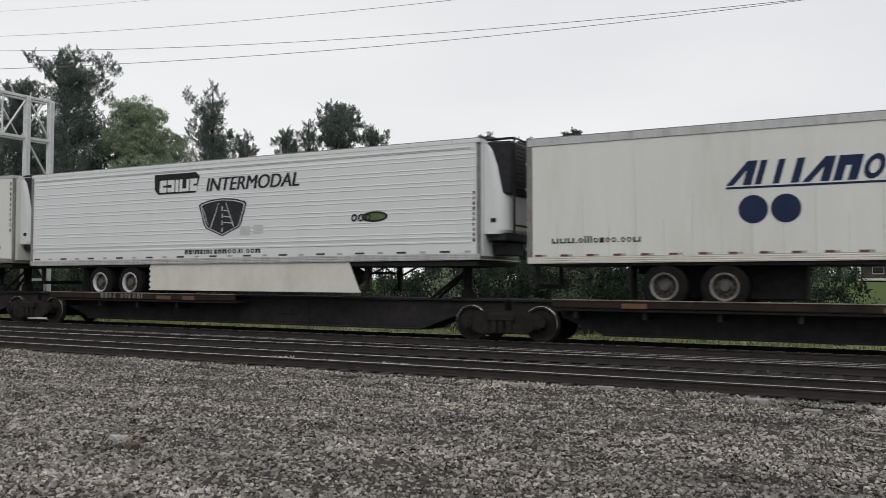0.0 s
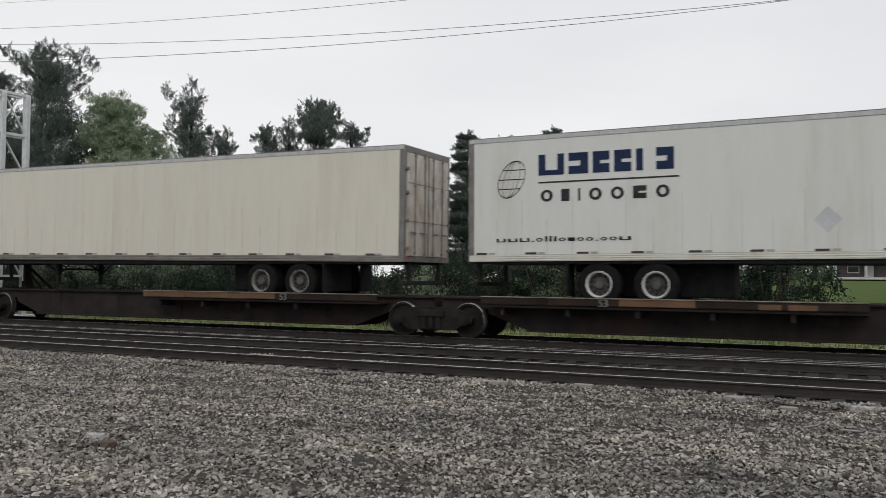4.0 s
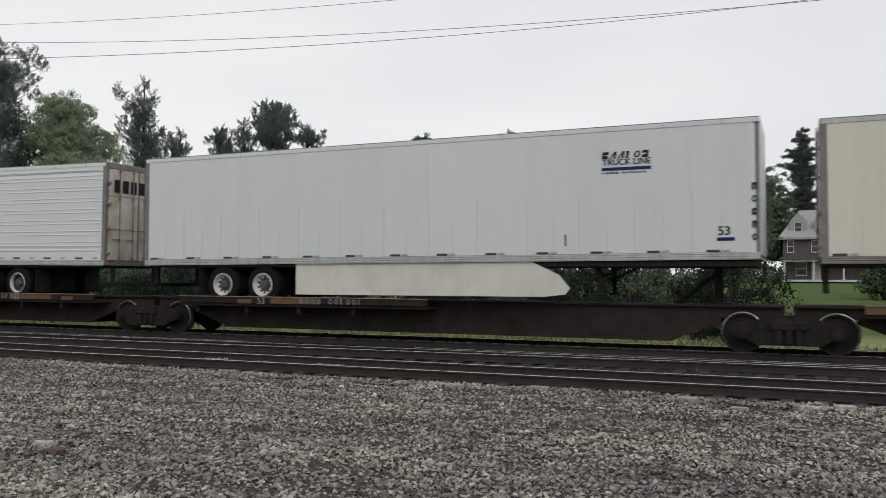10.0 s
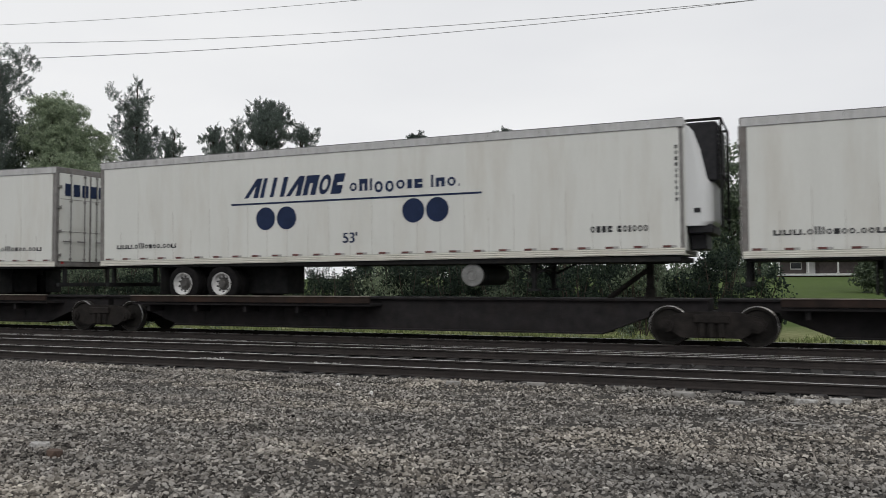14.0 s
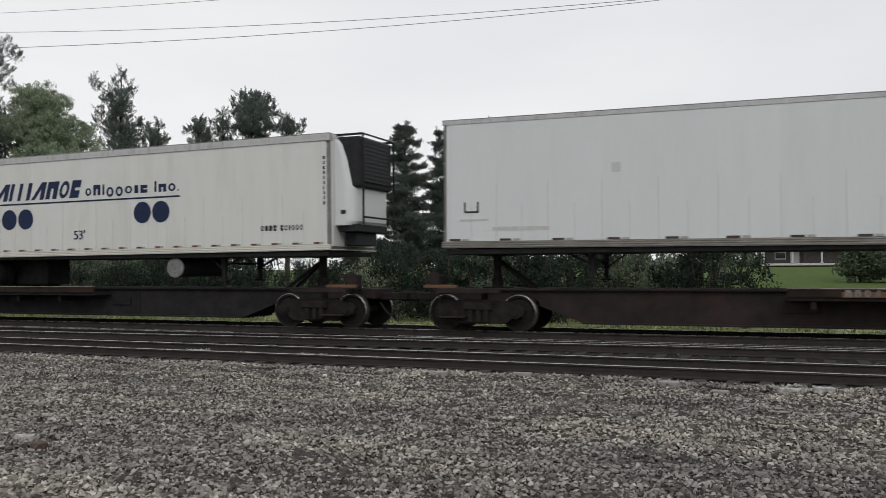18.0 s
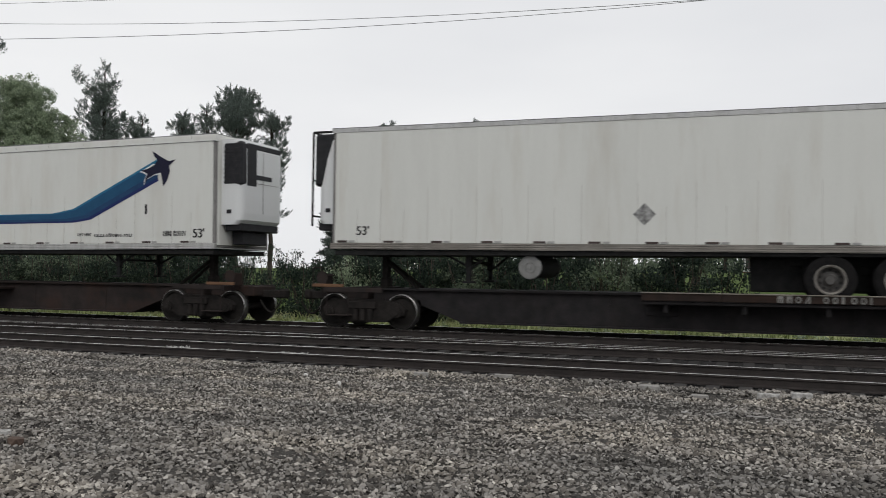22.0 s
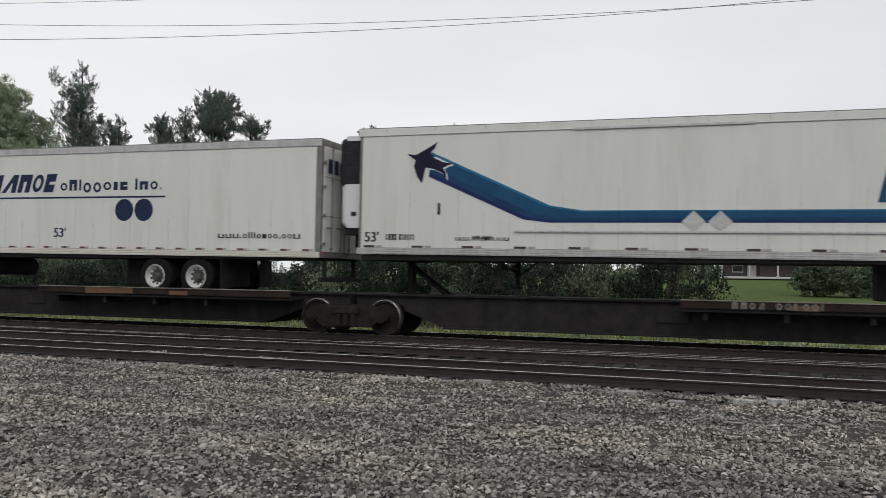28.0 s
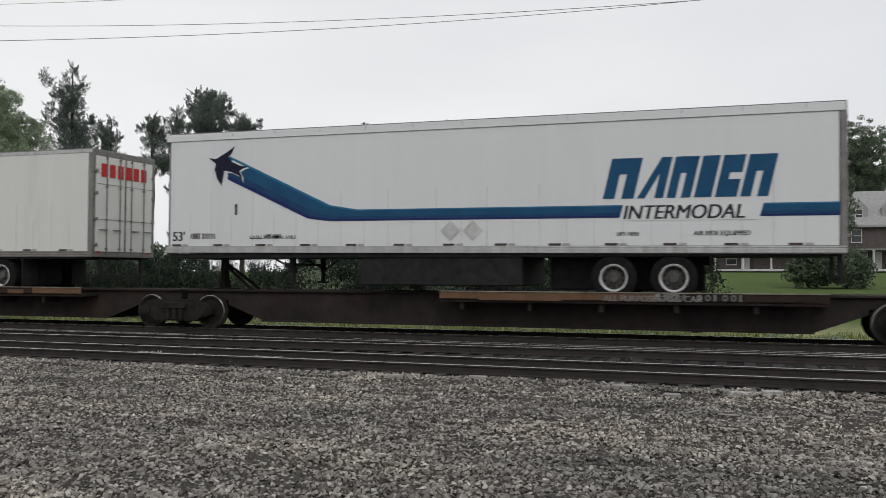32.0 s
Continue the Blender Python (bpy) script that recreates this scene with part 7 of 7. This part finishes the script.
bough_tree("tall dark pine with a dense domed crown", -34.2, 75, (
    (-0.5, 15.7, 0.7, 0.45), (0.5, 15.4, 0.9, 0.5), (1.4, 15.3, 0.42, 0.45), (-1.1, 15.0, 0.6, 0.6), (0.2, 14.3, 1.55, 0.85), (-1.5, 14.1, 0.42, 0.4), (-1.3, 13.1, 0.45, 0.45), (1.7, 14.6, 0.42, 0.3),
    (0.1, 13.0, 1.4, 0.7), (1.9, 13.1, 0.6, 0.22), (3.4, 11.0, 0.8, 0.3), (2.7, 9.3, 1.0, 0.4), (1.9, 8.1, 1.3, 0.4), (3.3, 7.7, 0.7, 0.22), (2.0, 6.5, 1.5, 0.4), (3.3, 5.6, 0.9, 0.22), (0.2, 11.2, 1.5, 0.6),
    (-1.6, 9.6, 1.3, 0.45), (-1.9, 7.6, 1.4, 0.45), (-1.2, 5.8, 1.5, 0.4), (1.4, 4.3, 1.5, 0.3), (-1.6, 3.9, 1.4, 0.3)) + tuple((0.5 * math.sin(2.1 * i), 3.2 + 0.85 * i, 1.25, 0.36) for i in range(10)), 10, "pine", 1.35)
bough_tree(PINE, -37.5, 74, ((-0.2, 13.3, 0.42, 0.4), (-0.8, 12.7, 0.5, 0.4), (0.2, 12.8, 0.5, 0.4), (1.0, 12.5, 0.4, 0.32), (0.0, 11.6, 1.0, 0.6), (0.4, 10.0, 1.3, 0.8)), 8)
bough_tree(PINE, -36.0, 74, ((-0.2, 14.1, 0.3, 0.4), (0.0, 13.4, 0.45, 0.45), (-0.9, 13.3, 0.22, 0.22), (0.2, 12.6, 0.6, 0.42), (0.0, 11.5, 0.9, 0.6), (-0.4, 9.8, 1.2, 0.8)), 9)
bough_tree(PINE, -32.0, 76, ((-0.1, 14.1, 0.42, 0.38), (0.2, 13.4, 0.6, 0.42), (-0.6, 13.2, 0.4, 0.32), (1.3, 13.7, 0.2, 0.38), (1.1, 13.1, 0.4, 0.3), (0.3, 12.0, 1.0, 0.5), (0.6, 10.4, 1.1, 0.5), (-0.2, 8.6, 1.2, 0.45)), 11)
for az, dist, rise, reach, seed in ((-24.25, 62, 9.75, 4.4, 12), (-21.55, 66, 9.35, 3.6, 13), (-18.6, 70, 9.85, 3.9, 14), (-27.8, 72, 6.1, 2.3, 54), (-11.8, 78, 7.2, 2.4, 61)):
    bx, by = at(az, dist)
    tall_h = EYE[2] + dist * math.tan(radians(rise)) - ground_height(by) + 0.1
    bough_tree(FIR, az, dist, tiers(tall_h, reach, 2.2 if az < -15 else 3.0, seed, 0.62), seed, "fir", 1.5)
by = at(-0.3, 125)[1]
bough_tree("tall dark spruce behind the house", -0.3, 125, tiers(EYE[2] + 125 * math.tan(radians(9.6)) - ground_height(by), 7.3, 3.0, 17, 0.7, 0.68), 17, "fir", 1.9)
for az, dist, rise, spread, kind, seed, frm, label in (
        (-48.9, 69, 10.2, 3.0, "dark", 44, 0.05, DENSE), (-52.5, 70, 9.6, 3.4, "dark", 47, 0.05, DENSE), (-41.8, 72, 8.0, 2.6, "dark", 45, 0.05, DENSE),
        (-14.55, 62, 6.75, 2.7, "leafy", 15, 0.3, "round green tree with sky gaps"), (-11.7, 66, 6.2, 2.4, "dark", 23, 0.1, DENSE), (-4.4, 52, 8.8, 2.1, "dark", 16, 0.05, "dense dark green maple by the lawn"),
        (-2.5, 118, 7.2, 3.6, "dark", 18, 0.1, DENSE), (5.05, 64, 6.9, 1.95, "dark", 19, 0.02, "broad dark green tree by the house"),
        (6.9, 135, 9.3, 5.6, "dark", 20, 0.15, "large tree behind the house"), (4.2, 60, 1.7, 1.35, "dark", 21, 0.02, "dark shrub by the house"), (6.3, 60, 1.6, 1.5, "dark", 22, 0.02, "dark shrub by the house")):
    x, y = at(az, dist)
    height = EYE[2] + dist * math.tan(radians(rise)) - ground_height(y)
    tree("tree", label, x, y, height, spread, kind, seed, frm)


def bush(x, y, height, spread, seed, mat, leaves=66, size=0.06):
    rng = np.random.default_rng(seed)
    root = thing("bush", "dense dark green wild shrub by the track" if mat is not LEAF else "bright green wild shrub by the track", "bush", "shrubs along the track", m=pose(x, y, ground_height(y) - 0.05))
    wood = Shape()
    for i in range(6):
        a = math.tau * i / 6 + rng.normal(0, 0.3)
        branch(wood, (0.1 * math.cos(a), 0.1 * math.sin(a), 0), (0.6 * spread * math.cos(a), 0.6 * spread * math.sin(a), height * 0.75), 0.03, 0.01, 0.06, rng, 3)
    centres, radii = [], []
    for g in range(int(32 * spread)):
        a, e = rng.random() * math.tau, rng.random() ** 0.5
        h = rng.random()
        w = spread * (0.75 + 0.35 * math.sin(math.pi * min(1, h + 0.25)))
        centres.append((w * e * math.cos(a), w * e * math.sin(a) * 0.8, 0.15 + h * (height - 0.3) * (1 - 0.25 * e)))
        radii.append(rng.uniform(0.2, 0.42))
    v, f = leaf_cloud(rng, centres, radii, leaves, size, 0.9)
    part("woody_base", wood.mesh("woody_base", BARK), root)
    part("crown", fast_mesh("crown", v, f, mat), root)


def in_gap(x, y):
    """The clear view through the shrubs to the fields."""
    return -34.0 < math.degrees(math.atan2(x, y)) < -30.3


rng_b = random.Random(4)
for i in range(92):
    x = -50 + 1.08 * (i // 2) + rng_b.uniform(-0.3, 0.3)
    y = (28.6 if i % 2 else 31.0) + rng_b.uniform(-0.6, 0.8)
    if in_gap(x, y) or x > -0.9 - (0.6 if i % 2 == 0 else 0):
        continue
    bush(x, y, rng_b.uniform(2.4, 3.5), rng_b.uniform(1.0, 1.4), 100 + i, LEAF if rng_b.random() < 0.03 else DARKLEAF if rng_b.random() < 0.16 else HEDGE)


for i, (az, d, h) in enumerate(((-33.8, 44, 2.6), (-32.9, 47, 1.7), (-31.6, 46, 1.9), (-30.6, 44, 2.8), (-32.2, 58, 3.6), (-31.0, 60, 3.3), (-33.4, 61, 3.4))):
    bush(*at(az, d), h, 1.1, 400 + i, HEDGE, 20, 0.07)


for i in range(30):
    x = -66 + 2.0 * i + rng_b.uniform(-0.3, 0.3)
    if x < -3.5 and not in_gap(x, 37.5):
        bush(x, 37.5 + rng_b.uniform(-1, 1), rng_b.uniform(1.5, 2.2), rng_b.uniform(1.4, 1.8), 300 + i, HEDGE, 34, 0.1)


def grass_tufts(rng, n):
    y = 23.2 + 4.5 * rng.random(n)
    x = -46 + 56 * rng.random(n)
    return x, y, heights(x, y)


rng_g = np.random.default_rng(9)
gx, gy, gz = grass_tufts(rng_g, 34000)
lean = rng_g.normal(0, 0.12, (34000, 2))
tall = (0.05 + 0.16 * rng_g.random(34000)) * (1.0 + 0.7 * np.sin(1.7 * gx + 0.8 * gy) * np.sin(0.6 * gx - 2.1 * gy))
side = rng_g.random(34000) * math.tau
wide = 0.02 + 0.02 * rng_g.random(34000)
gv = np.stack([np.stack([gx - wide * np.cos(side), gy - wide * np.sin(side), gz], 1), np.stack([gx + wide * np.cos(side), gy + wide * np.sin(side), gz], 1),
               np.stack([gx + lean[:, 0], gy + lean[:, 1], gz + tall], 1)], 1).reshape(-1, 3)
thing("grass", "rough green grass strip beyond the track", "grass", kind="stuff", data=fast_mesh("grass", gv, np.arange(102000).reshape(-1, 3), GRASSBLADE))
wx, wy, wz = grass_tufts(rng_g, 260)
weed_v, weed_f = leaf_cloud(rng_g, [(float(a), float(b), float(c) + 0.10) for a, b, c in zip(wx, wy, wz)], list(0.10 + 0.14 * rng_g.random(260)), 26, 0.05, 0.8)
thing("weeds", "low leafy green weeds in the grass strip", "weeds", kind="stuff", data=fast_mesh("weeds", weed_v, weed_f, LEAF))


def far_woods():
    rng = np.random.default_rng(77)
    centres, radii = [], []
    for i in range(900):
        a = radians(-62 + 80 * rng.random())
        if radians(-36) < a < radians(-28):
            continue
        d = 190 + 40 * rng.random()
        top = 3.5 + 2.2 * math.sin(9 * a) + 1.5 * rng.random()
        centres.append((d * math.sin(a), d * math.cos(a), 0.5 + top * rng.random()))
        radii.append(1.6 + rng.random())
    v, f = leaf_cloud(rng, centres, radii, 40, 0.6, 0.8)
    thing("far_woods", "low distant line of dark green woods", "woods", kind="stuff", data=fast_mesh("far_woods", v, f, DARKLEAF))


far_woods()


# ---- houses ----
def window_parts(root, x, y, z, w, h):
    frame_me = shared(("win", w, h), lambda: Shape().box(-w / 2 - 0.07, -w / 2, -0.05, 0.06, -0.1, h + 0.1).box(w / 2, w / 2 + 0.07, -0.05, 0.06, -0.1, h + 0.1)
                      .box(-w / 2, w / 2, -0.05, 0.06, h, h + 0.07).box(-w / 2 - 0.05, w / 2 + 0.05, -0.09, 0.06, -0.12, 0).box(-w / 2, w / 2, -0.03, 0.03, h / 2 - 0.03, h / 2 + 0.03).mesh("window", TRIM))
    win = part("window", frame_me, root, "white-framed sash window", pose(x, y, z))
    part("pane", shared(("pane", w, h), lambda: Shape().box(-w / 2, w / 2, 0.0, 0.02, 0, h).mesh("pane", GLASS)), win)


def house(x, y, width, depth, dormers, label, wing=None):
    """A two-storey house with a columned porch across its front, and gabled dormers."""
    z = ground_height(y)
    root = thing("house", label, "house", "houses behind the lawn", m=pose(x, y, z))
    h = width / 2
    eave, ridge = 5.5, 9.6 if wing is None else 8.9
    part("wall", Shape().box(-h, h, 0, depth, 0.3, eave, 0.02).prism([(-h, eave), (h, eave), (h, eave + 0.01), (-h, eave + 0.01)], 0, depth).mesh("wall", SIDING), root, "dark grey clapboard walls")
    part("foundation", Shape().box(-h - 0.05, h + 0.05, -0.05, depth + 0.05, -0.3, 0.3, 0.02).mesh("foundation", BRICKRED), root)
    rs = Shape()
    v = [(-h - 0.5, -0.6, eave - 0.1), (h + 0.5, -0.6, eave - 0.1), (h - 1.8, depth / 2, ridge), (-h + 1.8, depth / 2, ridge), (-h - 0.5, depth + 0.6, eave - 0.1), (h + 0.5, depth + 0.6, eave - 0.1)]
    rs.add(v + [(a, b, c - 0.25) for a, b, c in v], [(0, 1, 2, 3), (4, 3, 2, 5), (0, 3, 4), (1, 5, 2), (6, 9, 8, 7), (10, 11, 8, 9), (6, 10, 9), (7, 8, 11), (0, 6, 7, 1), (4, 5, 11, 10), (0, 4, 10, 6), (1, 7, 11, 5)])
    roof = part("roof", rs.mesh("roof", ROOFING), root, "pale grey hipped roof")
    if wing is not None:
        a, b, peak = wing - 3.4, wing + 3.4, eave + 4.5
        part("gable_wing", Shape().prism([(a, 0.3), (b, 0.3), (b, eave), (wing, peak - 0.1), (a, eave)], -0.35, depth / 2).mesh("gable_wing", SIDING), root, "dark brown gabled front wing")
        for s in (-1, 1):
            part("gable_roof", Shape().prism([(wing, peak - 0.05), (wing + s * 3.75, eave - 0.6), (wing + s * 3.75, eave - 0.42), (wing, peak + 0.14)], -0.75, depth / 2 + 0.1).mesh("gable_roof", ROOFING), roof)
        for wx, wz in ((-1.94, 3.7), (-0.44, 3.7), (1.6, 3.7), (-0.35, 6.7)):
            window_parts(root, wing + wx, -0.41, wz, 0.62, 1.35)
    for dx in dormers:
        part("dormer", Shape().prism([(dx - 0.95, eave + 0.2), (dx + 0.95, eave + 0.2), (dx + 0.95, eave + 1.9), (dx, eave + 2.9), (dx - 0.95, eave + 1.9)], 0.5, depth / 2).mesh("dormer", ROOFING), roof, "pale gabled dormer")
        window_parts(root, dx, 0.44, eave + 0.6, 0.7, 1.1)
    part("porch_floor", Shape().box(-h, h, -2.4, 0, 0.15, 0.4, 0.02).mesh("porch_floor", TRIM), root)
    part("porch_roof", Shape().prism([(-h - 0.3, 2.75), (h + 0.3, 2.75), (h + 0.3, 3.0), (-h - 0.3, 3.0)], -2.7, 0).mesh("porch_roof", SIDING), root)
    part("porch_beam", Shape().box(-h, h, -2.45, -2.2, 2.5, 2.75, 0.02).mesh("porch_beam", TRIM), root)
    col = shared(("column",), lambda: Shape().tube((0, 0, 0.4), (0, 0, 2.5), 0.12, 12, 0.10).box(-0.17, 0.17, -0.17, 0.17, 0.4, 0.5).box(-0.17, 0.17, -0.17, 0.17, 2.4, 2.5).mesh("porch_column", TRIM))
    n = max(3, int(width / 2.6))
    for i in range(n + 1):
        part("porch_column", col, root, "white porch column", pose(-h + 0.2 + (width - 0.4) * i / n, -2.3, 0))
    for i in range(max(2, int(width / 3))):
        wx = -h + 1.5 + i * (width - 3) / max(1, int(width / 3) - 1)
        if wing is None:
            window_parts(root, wx, -0.06, 3.5, 1.0, 1.4)
        window_parts(root, wx + 0.5, -0.06, 1.0, 1.1, 1.4)
    if wing is not None:
        for wx in (-h + 0.85, -h + 3.48):
            window_parts(root, wx, -0.06, 3.7, 0.62, 1.3)
    part("door", Shape().box(-0.5, 0.5, -0.06, 0.02, 0.4, 2.4, 0.01).mesh("door", TRIM), root, "pale front door", pose(-h + 3.6, 0, 0))
    return root


house(3.75, 110, 12.9, 8, (-4.75, -2.1), "dark brown two-storey house with front gable and porch", 1.5)
house(17.1, 108, 11.5, 8, (-3.9, -0.6, 2.8), "dark grey house with pale dormered roof and porch")


# ---- signal cantilever and wires ----
def gantry():
    """A lattice arm on two legs, reaching out over the tracks."""
    base = ground_height(24.2)
    root = thing("signal_cantilever", "galvanised lattice signal cantilever over the tracks", "signal bridge", m=pose(-30.8, 24.2, base))
    g = -base
    for y in (0.0, -1.1):
        part("leg", Shape().box(-0.11, 0.11, y - 0.11, y + 0.11, -0.1, 8.82 + g, 0.02).mesh("leg", GALV), root, "pale square steel leg")
    part("foot_block", Shape().box(-0.5, 0.5, -1.6, 0.5, -0.2, 0.35, 0.03).mesh("foot_block", PALESTONE), root, "concrete footing")
    for z in (1.4, 2.8, 4.2, 5.6):
        part("leg_brace", Shape().box(-0.05, 0.05, -0.99, -0.11, z + g - 0.05, z + g + 0.05).mesh("leg_brace", GALV), root)
        part("leg_brace", Shape().tube((0, -0.1, z + g), (0, -1.0, z + 1.3 + g), 0.045, 6).mesh("leg_brace", GALV), root)
    for x in (0.0, -0.45):
        for z in (7.12, 8.78):
            part("chord", Shape().box(x - 0.06, x + 0.06, -11.0, 0.1, z + g - 0.06, z + g + 0.06, 0.01).mesh("chord", GALV), root, "pale steel truss chord")
    for i in range(10):
        y = -1.1 * i
        up = i % 2 == 0
        a, b = (7.12, 8.78) if up else (8.78, 7.12)
        part("lattice", Shape().tube((0, y, a + g), (0, y - 1.1, b + g), 0.04, 6).mesh("lattice", GALV), root)
        part("lattice", Shape().tube((0, y - 1.1, 7.12 + g), (0, y - 1.1, 8.78 + g), 0.03, 6).mesh("lattice", GALV), root)
        part("lattice", Shape().tube((-0.45, y, b + g), (-0.45, y - 1.1, a + g), 0.03, 6).mesh("lattice", GALV), root)
        part("lattice", Shape().tube((0, y, 8.78 + g), (-0.45, y - 1.1, 8.78 + g), 0.025, 6).mesh("lattice", GALV), root)


gantry()


def wire(a, b, sag, r, label="thin grey overhead wire"):
    """A hanging wire between two far points."""
    a, b = Vector(a), Vector(b)
    v, k = [], 5
    for i in range(61):
        f = i / 60
        p = a.lerp(b, f) - Vector((0, 0, 4 * sag * f * (1 - f)))
        v += [(p.x, p.y + r * math.cos(math.tau * j / k), p.z + r * math.sin(math.tau * j / k)) for j in range(k)]
    s = Shape().add(v, [(i * k + j, i * k + (j + 1) % k, (i + 1) * k + (j + 1) % k, (i + 1) * k + j) for i in range(60) for j in range(k)])
    thing("overhead_wire", label, "wire", "overhead wires", data=s.mesh("overhead_wire", CABLE))


# each wire hangs in an upright plane y = 35 + lean * x, at the height p x^2 + q x + r
for lean, p, q, r, thick in ((0.1, 0.001186, 0.00876, 12.125, 0.013), (0.4, 0.0018375, 0.13136, 12.17, 0.012), (-0.1, 0.000652, -0.05649, 13.7375, 0.013), (-0.1, 0.000652, -0.0605, 15.35, 0.008)):
    lo, hi = -75.0, 45.0
    sag = p * (hi - lo) ** 2 / 4
    wire((lo, 35 + lean * lo, p * lo * lo + q * lo + r), (hi, 35 + lean * hi, p * hi * hi + q * hi + r), sag, thick)


def utility_pole(x, y, top, arm):
    pole = thing("utility_pole", "brown wooden utility pole carrying the wires", "utility pole", m=pose(x, y, ground_height(y) - 0.3))
    part("post", Shape().tube((0, 0.2, 0), (0, 0.2, top), 0.17, 12, 0.11).mesh("post", BARK), pole)
    part("crossarm", Shape().box(-0.06, 0.06, -arm, arm, top - 0.6, top - 0.46, 0.01).mesh("crossarm", BARK), pole)


for x, y, top, arm in ((-75.0, 27.5, 19.5, 1.2), (-75.0, 42.5, 23.5, 1.2), (-75.0, 5.0, 13.9, 0.9), (45.0, 39.5, 16.5, 1.2), (45.0, 30.5, 15.8, 1.2), (45.0, 53.0, 22.6, 0.9)):
    utility_pole(x, y, top, arm)


# ---- the train runs ----
def run(t):
    q = (t - 16) / 16
    return 347.79 * q - 2.376 * q * q


def motions():
    for ob, x, y, z in MOVING:
        walk(ob, [(t, pose(x + run(t), y, z)) for t in (0, 8, 16, 24, 32)])


motions()
